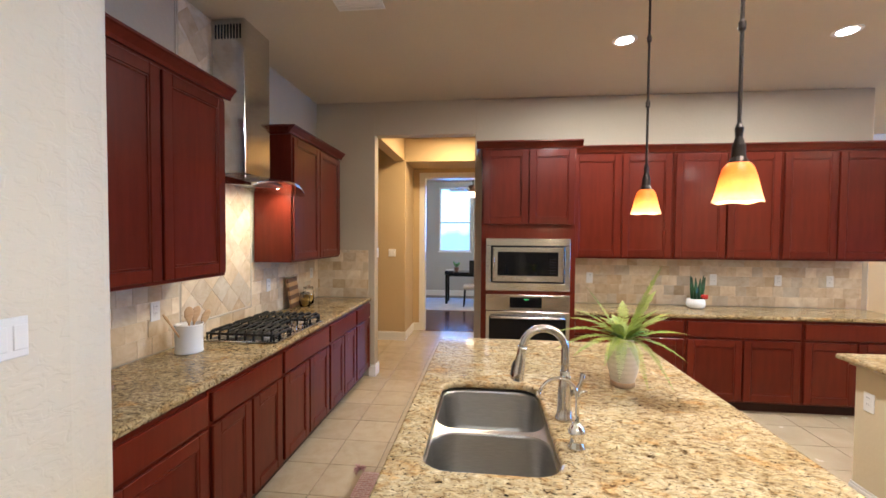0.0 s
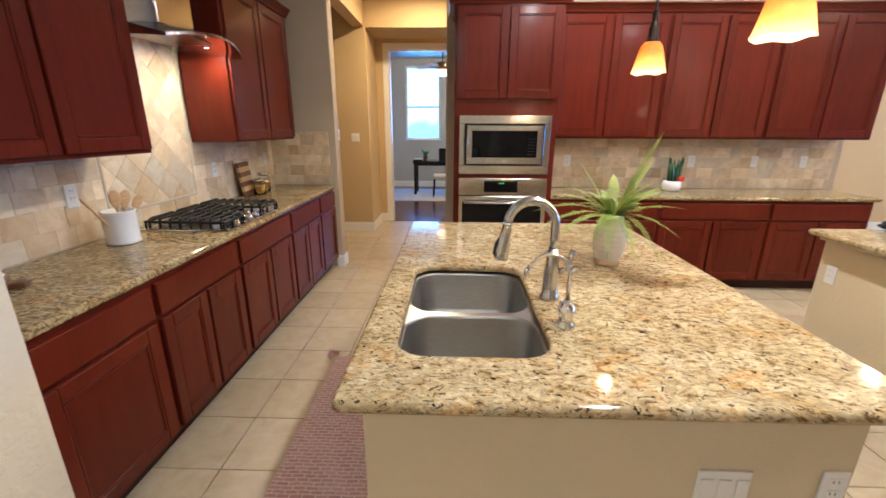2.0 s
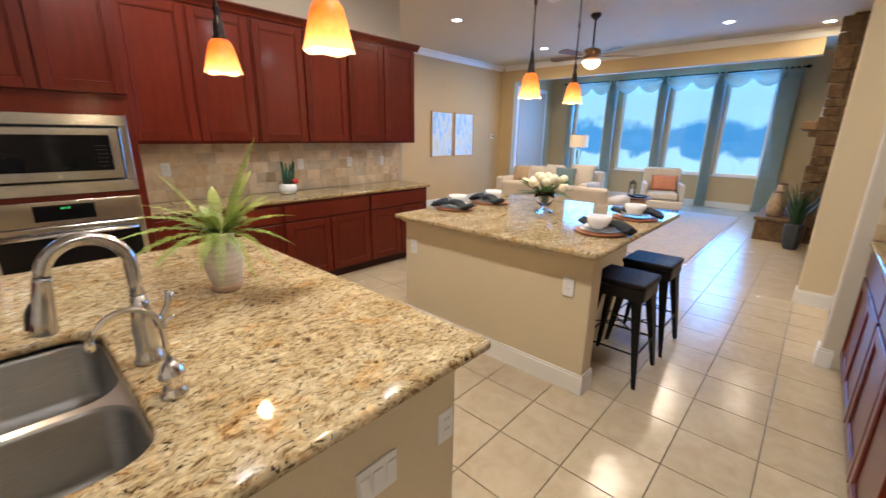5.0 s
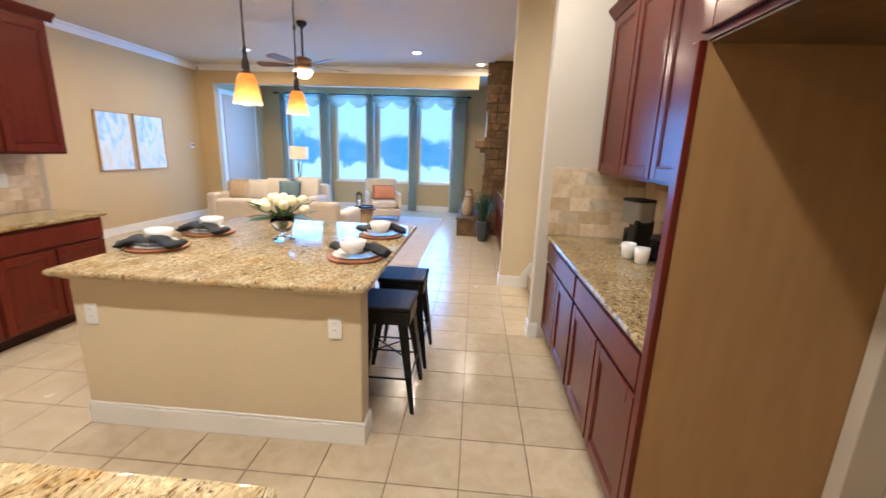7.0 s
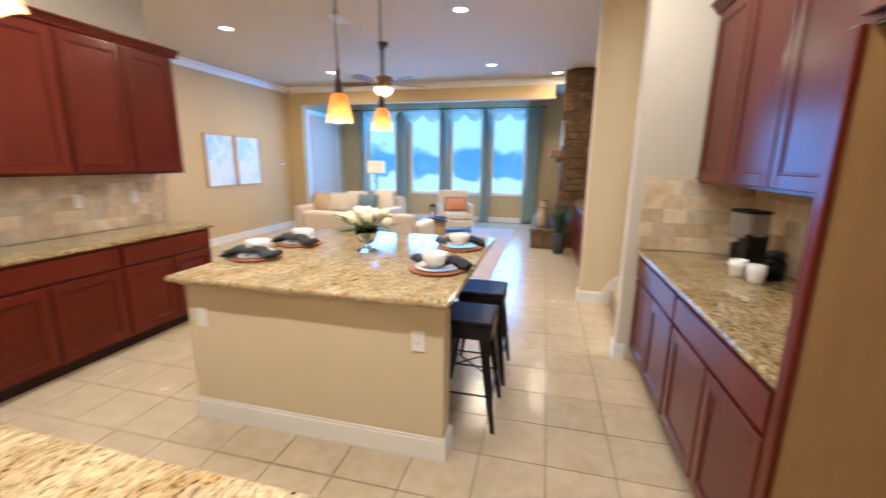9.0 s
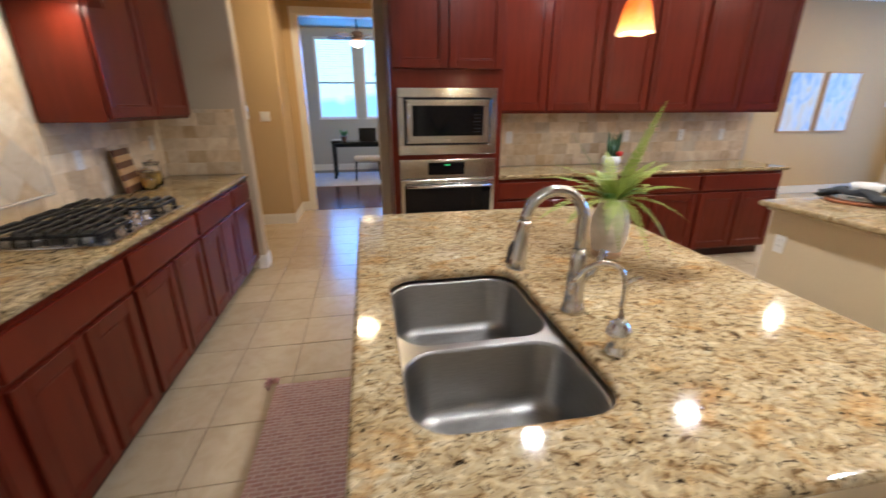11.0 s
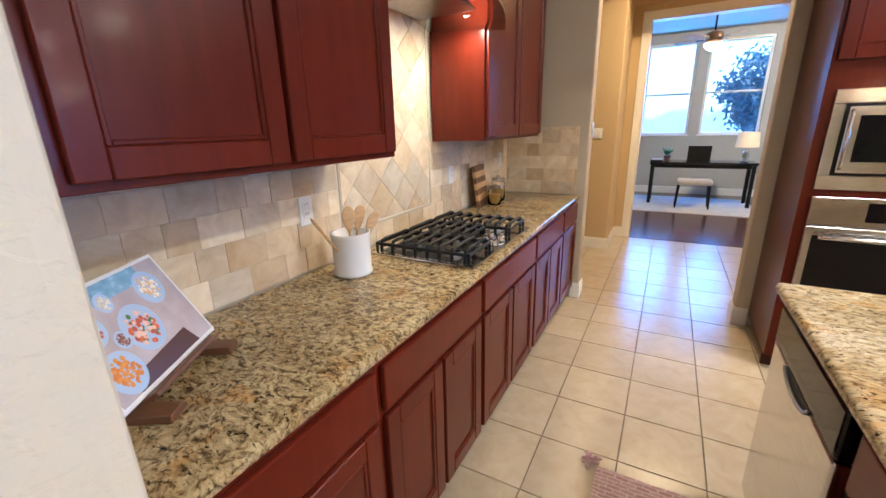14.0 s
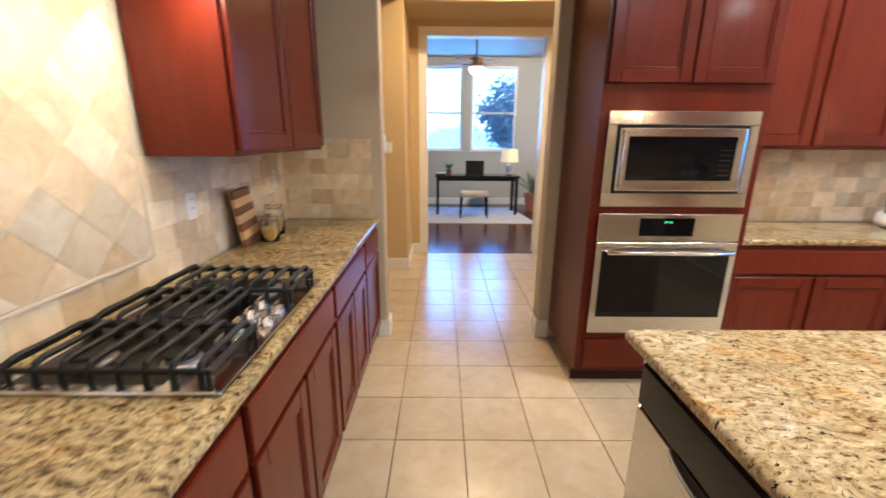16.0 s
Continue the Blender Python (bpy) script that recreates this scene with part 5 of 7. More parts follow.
part("reservoir", prism(rounded(-0.09, -0.125, 0.09, 0.10, 0.05, 8), 0.205, 0.35), STEEL_SINK, cm)
part("lid", prism(rounded(-0.093, -0.128, 0.093, 0.103, 0.05, 6), 0.351, 0.368), BLACK_METAL, cm)
part("badge", lathe([(0.018, -0.1262), (0.018, -0.129)], (0, 0, 0.30), 20, "Y"), BLACK_METAL, cm)
part("carafe_handle", tube([(0.0, -0.12, 0.15), (0.0, -0.15, 0.145), (0.0, -0.155, 0.10), (0.0, -0.12, 0.075)], 0.008, 8), BLACK_METAL, cm, smooth=True)
for x, y in ((3.08, -0.335), (2.95, -0.37)):
    m = empty("mug", (x, y, CT), "plain white ceramic coffee mug", "mug", "white mugs")
    part("cup", lathe([(0.03, 0.0008), (0.037, 0.005), (0.044, 0.06), (0.045, 0.10), (0.042, 0.10), (0.040, 0.06), (0.01, 0.01)], n=28), WHITE_CERAMIC, m, smooth=True)
    part("handle", tube([(0.043, 0, 0.08), (0.066, 0, 0.078), (0.068, 0, 0.045), (0.043, 0, 0.03)], 0.006, 8), WHITE_CERAMIC, m, smooth=True)
bg = empty("coffee_canister", (3.05, -0.50, CT), "dark glossy coffee canister beside white mugs", "canister")
part("body", lathe([(0.045, 0.0008), (0.052, 0.006), (0.054, 0.09), (0.045, 0.12), (0.04, 0.13)], n=24), GLASS_BLACK, bg, smooth=True)
part("lid", lathe([(0.042, 0.131), (0.046, 0.135), (0.044, 0.16), (0.02, 0.168)], n=24), BLACK_METAL, bg, smooth=True)

# trim
def skirting(name, x0, y0, x1, y1, h=0.135):
    """A baseboard with a moulded top, as a box between two corners in the plan."""
    bm = box((x0, y0, 0), (x1, y1, h - 0.02), 0.001)
    ix, iy = (0.003, 0.003)
    add_box(bm, (x0 + ix, y0 + iy, h - 0.0195), (x1 - ix, y1 - iy, h), 0.003)
    return finish(name, bm, TRIM, kind="structure")


T = 0.015
skirting("baseboard_island", 2.27 - T, 1.195, 2.2695, 2.757)
skirting("baseboard_island", 2.2705, 1.2095 - T, 2.402, 1.2095)
skirting("baseboard_island", -0.264, 1.1295 - T, 1.005 + T, 1.1295)
skirting("baseboard_island", 1.0055, 1.13, 1.0055 + T, 2.80)
skirting("baseboard", OX0 - 0.065, BY - T, OX0 + T, BY - 0.0005)
skirting("baseboard", OX0 + 0.0005, BY, OX0 + T, BY + 0.15)
skirting("baseboard", OX1 - T, BY - T, OX1 + 0.08, BY - 0.0005)
skirting("baseboard", OX1 - T, BY, OX1 - 0.0005, BY + 0.15)
skirting("baseboard", -4.2, 6.2195 - T, -1.25 + T, 6.2195)
skirting("baseboard", -1.2495, 6.22, -1.25 + T, 6.9295)
skirting("baseboard", -1.25 + T, 6.9295 - T, DX0 - 0.0855, 6.9295)
skirting("baseboard", 3.872, LY - T, BX, LY - 0.0005)
skirting("baseboard", 3.8705, BY + 0.15, 3.8705 + T, LY - T)
skirting("baseboard", BX - T, 6.25, BX - 0.0005, LY - T)
skirting("baseboard", BX + 0.15, 6.3195 - T, 11.14, 6.3195)
skirting("baseboard", WX - T, -0.1, WX - 0.0005, 6.30)
skirting("baseboard", 5.12 - T, 0.08, 5.1195, 0.33 + T)
skirting("baseboard", 5.12, 0.3305, 5.27 + T, 0.3305 + T)
skirting("baseboard", 3.75 - T, 0.08, 3.7495, 0.15 + T)
skirting("baseboard", 3.75, 0.1505, 3.87 + T, 0.1505 + T)
skirting("baseboard", 3.8705, -0.1, 3.8705 + T, 0.15)
skirting("baseboard", PX + 0.0005, -3.05, PX + T, 1.08)
skirting("baseboard_office", -2.9, OFFY - T, 2.2, OFFY - 0.0005, 0.15)
for name, lo, hi in (("counter_trim", (-0.262, 1.108, CT - 0.066), (1.027, 1.1295, CT - 0.0365)), ("counter_trim", (1.0055, 1.13, CT - 0.066), (1.027, 2.80, CT - 0.0365)), ("counter_trim", (2.248, 1.188, CT - 0.066), (2.2695, 2.777, CT - 0.0365)), ("counter_trim", (2.27, 1.188, CT - 0.066), (2.402, 1.2095, CT - 0.0365))):
    finish(name, box(lo, hi, 0.006, 2), CREAM_OR_LIT_TAN, kind="structure")

# ---- living room ----


def let_through(m, colour, share):
    """Thin cloth: part of the light that falls on one side leaves by the other."""
    nt = m.node_tree
    t = nt.nodes.new("ShaderNodeBsdfTranslucent")
    t.inputs["Color"].default_value = (*colour, 1)
    x = nt.nodes.new("ShaderNodeMixShader")
    x.inputs[0].default_value = share
    nt.links.new(nt.nodes["Principled BSDF"].outputs[0], x.inputs[1])
    nt.links.new(t.outputs[0], x.inputs[2])
    nt.links.new(x.outputs[0], nt.nodes["Material Output"].inputs["Surface"])


BEIGE = mottled("beige_upholstery", (0.50, 0.42, 0.34), (0.56, 0.48, 0.40), 5, 0.9, 0.4, 300)
CREAM = mottled("cream_upholstery", (0.58, 0.51, 0.44), (0.63, 0.56, 0.49), 5, 0.9, 0.4, 300)
BLUE_GREY = mottled("blue_grey_cushion", (0.11, 0.17, 0.20), (0.15, 0.22, 0.26), 9, 0.9, 0.4, 260)
RUST = mottled("rust_cushion", (0.48, 0.19, 0.11), (0.55, 0.24, 0.15), 9, 0.9, 0.4, 260)
CURTAIN = mottled("blue_sage_curtain", (0.52, 0.60, 0.56), (0.64, 0.72, 0.67), 6, 0.8, 0.3, 220)
let_through(CURTAIN, (0.50, 0.66, 0.68), 0.40)
STONE = stone_tile("fireplace_stone", (0.13, 0.075, 0.035), (0.09, 0.05, 0.024), (0.20, 0.125, 0.06), 0.8, 0.8, 1.15)
LINEN_SHADE = glow("linen_lamp_shade", (0.80, 0.62, 0.42), 0.25)


def crown_mould(name, x0, y0, x1, y1, nx, ny):
    """A ceiling moulding along a wall from one corner to the other; (nx, ny) points into the room."""
    d = Vector((x1 - x0, y1 - y0, 0))
    l, u = d.length, d.normalized()
    out = [(0.0, 0.0), (0.0, -0.11), (0.012, -0.115), (0.022, -0.095), (0.05, -0.045), (0.082, -0.02), (0.09, 0.0)]
    bm = bmesh.new()
    rows = [[bm.verts.new((x0 + u.x * s + nx * a, y0 + u.y * s + ny * a, CEIL - 0.001 + b)) for a, b in out] for s in (0, l)]
    for k in range(len(out)):
        j = (k + 1) % len(out)
        bm.faces.new((rows[0][k], rows[0][j], rows[1][j], rows[1][k]))
    bm.faces.new(rows[0][::-1])
    bm.faces.new(rows[1])
    bmesh.ops.recalc_face_normals(bm, faces=bm.faces)
    return finish(name, bm, TRIM, kind="structure")


crown_mould("crown_moulding", 3.90, LY - 0.001, BX - 0.001, LY - 0.001, 0, -1)
crown_mould("crown_moulding", BX - 0.001, LY - 0.10, BX - 0.001, -0.0, -1, 0)
crown_mould("crown_moulding", 5.30, -0.099, BX - 0.1, -0.099, 0, 1)
finish("bay_trim", box((BX - 0.012, 0.7, 2.78), (BX + 0.16, 6.25, 2.7995), 0.003), WALL_TAN, kind="structure")

# outside
# a glowing sheet; blue daylight glare is painted over its trees and ground
def outdoors(name, sky_colour, mid, low, scale, strength):
    m = bpy.data.materials.new(name)
    m.use_nodes = True
    nt = m.node_tree
    nt.nodes.remove(nt.nodes["Principled BSDF"])
    e = nt.nodes.new("ShaderNodeEmission")
    e.inputs[1].default_value = strength
    t = nt.nodes.new("ShaderNodeTexCoord")
    sep = nt.nodes.new("ShaderNodeSeparateXYZ")
    nt.links.new(t.outputs["Object"], sep.inputs[0])
    n = noise_of(m, coords(m), scale, 4, 0.6)
    add = node(m, "ShaderNodeMath")
    add.operation = "MULTIPLY_ADD"
    nt.links.new(n, add.inputs[0])
    add.inputs[1].default_value = 7.0
    nt.links.new(sep.outputs["Z"], add.inputs[2])
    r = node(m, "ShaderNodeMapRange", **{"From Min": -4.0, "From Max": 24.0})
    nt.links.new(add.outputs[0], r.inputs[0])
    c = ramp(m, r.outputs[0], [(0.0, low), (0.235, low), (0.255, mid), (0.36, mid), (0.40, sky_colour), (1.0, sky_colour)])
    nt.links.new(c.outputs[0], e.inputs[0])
    nt.links.new(e.outputs[0], nt.nodes["Material Output"].inputs["Surface"])
    return m


finish("backdrop_east", box((62, -60, -25), (62.2, 70, 45)), outdoors("garden_blue_glow", (0.36, 0.74, 1.0), (0.06, 0.31, 0.70), (0.42, 0.78, 1.0), 0.22, 1.2), kind="structure")
finish("backdrop_north", box((-50, 66, -25), (50, 66.2, 45)), outdoors("trees_blue_glow", (0.46, 0.76, 1.0), (0.22, 0.52, 0.88), (0.42, 0.72, 1.0), 0.10, 2.3), kind="structure")

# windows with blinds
# white slats painted blue, with the sky's tint put into their colour
BLIND = mat("blind_slat_sky_tint", (0.40, 0.62, 0.80), 0.6)
GLASS = mat("window_glass", (1, 1, 1), 0.0)
GLASS.node_tree.nodes["Principled BSDF"].inputs["Transmission Weight"].default_value = 1.0


def window(name, along, a, b, z0, z1, plane, slats, sash):
    """A framed window in a wall across x (along 'y') or across y (along 'x')."""
    def bx(u0, u1, d0, d1, w0, w1, bevel=0.002):
        if along == "y":
            return box((plane + d0, u0, w0), (plane + d1, u1, w1), bevel)
        return box((u0, plane + d0, w0), (u1, plane + d1, w1), bevel)
    w = tagged(new(name), kind="structure")
    f = 0.045
    fr = "window_frame"
    for args in ((a + 0.001, a + f, 0.04, 0.11, z0 + 0.001, z1 - 0.001), (b - f, b - 0.001, 0.04, 0.11, z0 + 0.001, z1 - 0.001), (a + f, b - f, 0.04, 0.11, z0 + 0.001, z0 + f), (a + f, b - f, 0.04, 0.11, z1 - f, z1 - 0.001)):
        part(fr, bx(*args), TRIM, w)
    if sash:
        part("sash_bar", bx(a + f, b - f, 0.045, 0.105, sash - 0.02, sash + 0.02), TRIM, w)
    g = part("pane", bx(a + f, b - f, 0.072, 0.078, z0 + f, z1 - f, 0), GLASS, w)
    g.visible_shadow = False
    part("window_sill", bx(a - 0.03, b + 0.03, -0.03, 0.038, z0 - 0.022, z0 - 0.001), TRIM, w)
    bl = empty("window_blind", (0, 0, 0), "white horizontal slat blind open in a bright window", "blind", "window blinds")
    part("head_rail", bx(a + f + 0.005, b - f - 0.005, 0.0, 0.035, z1 - 0.045, z1 - 0.002), TRIM, bl)
    me = None
    n = int((z1 - z0 - 0.08) / slats)
    for k in range(n):
        z = z1 - 0.06 - k * slats
        if me is None:
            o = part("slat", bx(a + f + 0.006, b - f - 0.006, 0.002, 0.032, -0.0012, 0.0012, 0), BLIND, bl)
            me = o.data
        else:
            o = new("slat", me)
            o.parent = bl
        o.location.z = z


for k, (a, b) in enumerate(WINY):
    window("window_%d" % (k + 1), "y", a, b, WZ0, WZ1, WX, 0.05, 0)
for k, (a, b) in enumerate(OWIN):
    window("window_%d" % (k + 5), "x", a, b, OWZ0, OWZ1, OFFY, 0.05, 2.02)
# the pale door in the bay's side wall
d = tagged(new("door_bay"), kind="structure")
part("casing", box((9.28, 6.290, 0.0), (10.75, 6.3195, 2.72), 0.004), TRIM, d)
part("door_leaf", box((9.38, 6.272, 0.01), (10.65, 6.2895, 2.62), 0.004), mottled("pale_door_paint", (0.54, 0.37, 0.25), (0.58, 0.41, 0.28), 2, 0.5), d)

# a tree outside the office
# the blue cast outdoors is painted into the leaves, over their own green
YARD_LEAF_BLUED = mottled("yard_leaf_blue_cast", (0.07, 0.29, 0.60), (0.11, 0.38, 0.72), 5, 0.6)
def yard_tree(x, y, h):
    t = empty("tree", (x, y, -0.3), "leafy tree in the yard beyond the office window", "tree")
    part("trunk", tube([(0, 0, 0), (0.1, 0, h * 0.3), (0.05, 0.1, h * 0.55), (0.1, 0, h * 0.8)], 0.1, 8, [0.13, 0.10, 0.07, 0.03]), WALNUT, t)
    random.seed(17)
    for k in range(5):
        a = k * 1.3
        part("limb", tube([(0.08, 0, h * (0.35 + 0.08 * k)), (0.5 * math.cos(a), 0.5 * math.sin(a), h * (0.5 + 0.08 * k)), (1.0 * math.cos(a), 1.0 * math.sin(a), h * (0.6 + 0.07 * k))], 0.04, 6, [0.05, 0.035, 0.012]), WALNUT, t)
    bm = bmesh.new()
    for c in range(105):
        a, e = random.uniform(0, 6.28), random.uniform(-0.5, 1.3)
        rr = random.uniform(0.5, 1.35)
        cx, cy, cz = rr * math.cos(a) * math.cos(e), rr * math.sin(a) * math.cos(e), h * 0.68 + rr * math.sin(e) * 0.95
        for _ in range(60):
            p = Vector((cx, cy, cz)) + Vector([random.gauss(0, 0.17) for _ in range(3)])
            u = Vector([random.gauss(0, 1) for _ in range(3)]).normalized()
            v = u.orthogonal().normalized()
            bm.faces.new([bm.verts.new(p + q) for q in (u * 0.08, v * 0.045, -u * 0.08, -v * 0.045)])
    tagged(part("crown", bm, YARD_LEAF_BLUED, t), kind="stuff")


yard_tree(1.55, 14.2, 3.2)


# curtains
def curtain(y, width, x=10.96, gather=0.0):
    c = empty("curtain", (x, y, 0), "long sage blue curtain hanging in folds from a rod", "curtain", "window curtains")
    bm = bmesh.new()
    n, m = 60, 16
    rows = []
    for j in range(m + 1):
        z = 0.02 + (2.84 - 0.02) * j / m
        w = width * (1 - gather * math.sin(math.pi * j / m) * 0.5)
        rows.append([bm.verts.new((0.032 * math.sin(i * 1.05 + 0.6 * math.sin(j * 0.5 + i)) + 0.008 * math.sin(j * 0.9), (i / n - 0.5) * w, z)) for i in range(n + 1)])
    for j in range(m):
        for i in range(n):
            bm.faces.new((rows[j][i], rows[j][i + 1], rows[j + 1][i + 1], rows[j + 1][i]))
    o = part("drape", bm, CURTAIN, c, smooth=True)
    s = o.modifiers.new("solid", "SOLIDIFY")
    s.thickness = 0.003
    for k in range(max(2, int(width / 0.09))):
        yy = (k + 0.5) / max(2, int(width / 0.09)) * width - width / 2
        part("tab", lathe([(0.019, -0.012), (0.024, -0.012), (0.024, 0.012), (0.019, 0.012)], (0, yy, 2.868), 14, "Y"), CURTAIN, c)


for y, w in ((5.66, 0.18), (4.58, 0.27), (3.40, 0.22), (2.30, 0.22), (1.16, 0.36)):
    curtain(y, w, gather=0.25)
rod = empty("curtain_rod", (10.96, 3.4, 2.868), "dark curtain rod with knob ends over four windows", "curtain rod")
part("pole", tube([(0, -2.42, 0), (0, 2.42, 0)], 0.016, 12), BRONZE, rod)
for s in (-1, 1):
    part("finial", lathe([(0.014, 0), (0.03, 0.02), (0.032, 0.045), (0.015, 0.07), (0.02, 0.085), (0.004, 0.1)], (0, 2.42 if s > 0 else -2.52, 0), 14, "Y"), BRONZE, rod)
    part("bracket", box((0.0, s * 2.2 - 0.01, -0.02), (0.189, s * 2.2 + 0.01, 0.0), 0.003), BRONZE, rod)
SHEER = mat("sheer_swag", (0.62, 0.68, 0.64), 0.9, spec=0.1)
veil = SHEER.node_tree.nodes.new("ShaderNodeMixShader")
veil.inputs[0].default_value = 0.5
SHEER.node_tree.links.new(SHEER.node_tree.nodes["Principled BSDF"].outputs[0], veil.inputs[1])
SHEER.node_tree.links.new(SHEER.node_tree.nodes.new("ShaderNodeBsdfTransparent").outputs[0], veil.inputs[2])
SHEER.node_tree.links.new(veil.outputs[0], SHEER.node_tree.nodes["Material Output"].inputs["Surface"])
for y0, y1 in ((5.60, 4.62), (4.50, 3.42), (3.36, 2.32), (2.26, 1.22)):
    sw = empty("curtain_swag", (10.92, (y0 + y1) / 2, 2.86), "sheer blue swag tied along the curtain rod", "curtain swag", "window swags")
    bm = bmesh.new()
    n, m = 28, 8
    w = y0 - y1
    rows = []
    for j in range(m + 1):
        v = j / m
        row = []
        for i in range(n + 1):
            u = i / n
            dip = 0.10 + 0.20 * abs(math.sin(2 * math.pi * u)) ** 0.7
            row.append(bm.verts.new((0.02 * math.sin(9 * v + 3 * u), (u - 0.5) * w, -0.02 - dip * v + 0.01 * math.sin(v * 20))))
        rows.append(row)
    for j in range(m):
        for i in range(n):
            bm.faces.new((rows[j][i], rows[j][i + 1], rows[j + 1][i + 1], rows[j + 1][i]))
    o = part("swag_cloth", bm, SHEER, sw, smooth=True)
    s = o.modifiers.new("solid", "SOLIDIFY")
    s.thickness = 0.002
    part("swag_tie", tube([(0, 0, 0.02), (-0.02, 0.01, -0.06), (-0.01, -0.01, -0.16)], 0.012, 8), SHEER, sw, smooth=True)

# pictures
for k, x in enumerate((6.87, 7.61)):
    p = empty("framed_picture", (x, LY - 0.001, 1.53), "abstract pale blue and white painting in a thin wood frame", "picture", "pair of pictures")
    w, h = 0.34, 0.475
    for lo, hi in (((-w, -0.035, -h), (-w + 0.022, -0.002, h)), ((w - 0.022, -0.035, -h), (w, -0.002, h)), ((-w + 0.022, -0.035, -h), (w - 0.022, -0.002, -h + 0.022)), ((-w + 0.022, -0.035, h - 0.022), (w - 0.022, -0.002, h))):
        part("frame_side", box(lo, hi, 0.002), OAK_PALE, p)
    art = mat("abstract_art", (0.7, 0.75, 0.8), 0.4)
    paint_base(art, ramp(art, noise_of(art, coords(art, (1.6, 1, 0.7), (0, 0.5, 0)), 2.6 + k, 2, 0.4, 1.6), [(0.36, (0.30, 0.52, 0.80)), (0.46, (0.50, 0.66, 0.84)), (0.55, (0.66, 0.74, 0.80)), (0.66, (0.66, 0.64, 0.56))]).outputs[0])
    part("canvas", box((-w + 0.0225, -0.022, -h + 0.0225), (w - 0.0225, -0.004, h - 0.0225)), art, p)
th = empty("thermostat", (8.72, LY - 0.001, 1.50), "small white thermostat on a tan wall", "thermostat")
part("case", box((-0.05, -0.025, -0.05), (0.05, -0.001, 0.05), 0.006, 2), WHITE_PLASTIC, th)
part("dial", box((-0.03, -0.027, -0.01), (0.03, -0.0255, 0.03), 0.001), GLASS_BLACK, th)
for x, y, sx, sy in ((5.104, 3.209, 0.15, 0.08), (-0.84, 2.62, 0.16, 0.10)):
    v = empty("ceiling_vent", (x, y, CEIL), "white slotted air vent in the ceiling", "vent", "ceiling vents")
    part("frame", box((-sx, -sy, -0.012), (sx, sy, -0.0005), 0.003), TRIM, v)
    for k in range(6):
        yy = -sy * 0.75 + k * sy * 0.3
        part("slat", box((-sx * 0.88, yy - 0.006, -0.016), (sx * 0.88, yy + 0.003, -0.0125)), TRIM, v)
sm = empty("ceiling_sensor", (5.0, 0.45, CEIL), "small white round sensor on the ceiling", "sensor")
part("case", lathe([(0.05, -0.0005), (0.055, -0.01), (0.05, -0.03), (0.02, -0.036)]), WHITE_PLASTIC, sm, smooth=True)


COPPER_BRONZE = mottled("antique_copper", (0.16, 0.085, 0.05), (0.24, 0.13, 0.075), 14, 0.32, metal=0.7)


def ceiling_fan(x, y, drop, label, r=0.62, blades=WALNUT):
    f = empty("ceiling_fan", (x, y, CEIL), label, "ceiling fan")
    part("canopy", lathe([(0.07, -0.0005), (0.07, -0.03), (0.03, -0.07), (0.016, -0.08)]), BRONZE, f, smooth=True)
    part("downrod", tube([(0, 0, -0.07), (0, 0, -drop + 0.07)], 0.013, 10), BRONZE, f)
    part("motor", lathe([(0.03, -drop + 0.10), (0.11, -drop + 0.07), (0.125, -drop + 0.02), (0.12, -drop - 0.04), (0.07, -drop - 0.07)], n=28), COPPER_BRONZE, f, smooth=True)
    part("light_bowl", lathe([(0.12, -drop - 0.075), (0.125, -drop - 0.09), (0.10, -drop - 0.14), (0.05, -drop - 0.175), (0.008, -drop - 0.185)], n=28), glow("frosted_bowl_lit", (1, 0.80, 0.55), 5), f, smooth=True)
    for k in range(5):
        a = radians(20 + 72 * k)
        m = Matrix.Rotation(a, 4, "Z") @ Matrix.Translation((0, 0, -drop - 0.01)) @ Matrix.Rotation(radians(11), 4, "X")
        bm = prism([(0.20, -0.055), (r - 0.04, -0.075), (r, -0.05), (r + 0.005, 0.03), (r - 0.04, 0.07), (0.20, 0.055)], -0.004, 0.004)
        bmesh.ops.transform(bm, matrix=m, verts=bm.verts)
        b = part("blade", bm, blades, f)
        bm = prism([(0.10, -0.02), (0.24, -0.035), (0.24, 0.035), (0.10, 0.02)], -0.009, -0.0045)
        bmesh.ops.transform(bm, matrix=m, verts=bm.verts)
        part("blade_arm", bm, BRONZE, b)


ceiling_fan(6.13, 3.07, 0.52, "dark ceiling fan with wood blades and a lit bowl")


def soft(lo, hi, r, seg=4):
    return box(lo, hi, r, seg)


def sofa():
    s = empty("sofa", (0, 0, 0), "beige fabric sofa facing the windows with loose cushions", "sofa")
    part("back", soft((5.86, 2.57, 0.12), (6.08, 4.33, 0.80), 0.05), BEIGE, s)
    part("seat_base", soft((6.09, 2.72, 0.12), (6.80, 4.18, 0.42), 0.05), BEIGE, s)
    for k in range(2):
        part("seat_cushion", soft((6.10, 2.73 + k * 0.73, 0.425), (6.79, 3.44 + k * 0.73, 0.56), 0.045), BEIGE, s)
    part("arm", soft((6.09, 2.50, 0.12), (6.84, 2.715, 0.64), 0.06), CREAM, s)
    part("arm", soft((6.09, 4.185, 0.12), (6.84, 4.40, 0.64), 0.06), CREAM, s)
    for x, y in ((5.92, 2.65), (5.92, 4.25), (6.7, 2.65), (6.7, 4.25)):
        part("leg", box((x - 0.02, y - 0.02, 0.0115), (x + 0.02, y + 0.02, 0.119)), WALNUT, s)


sofa()


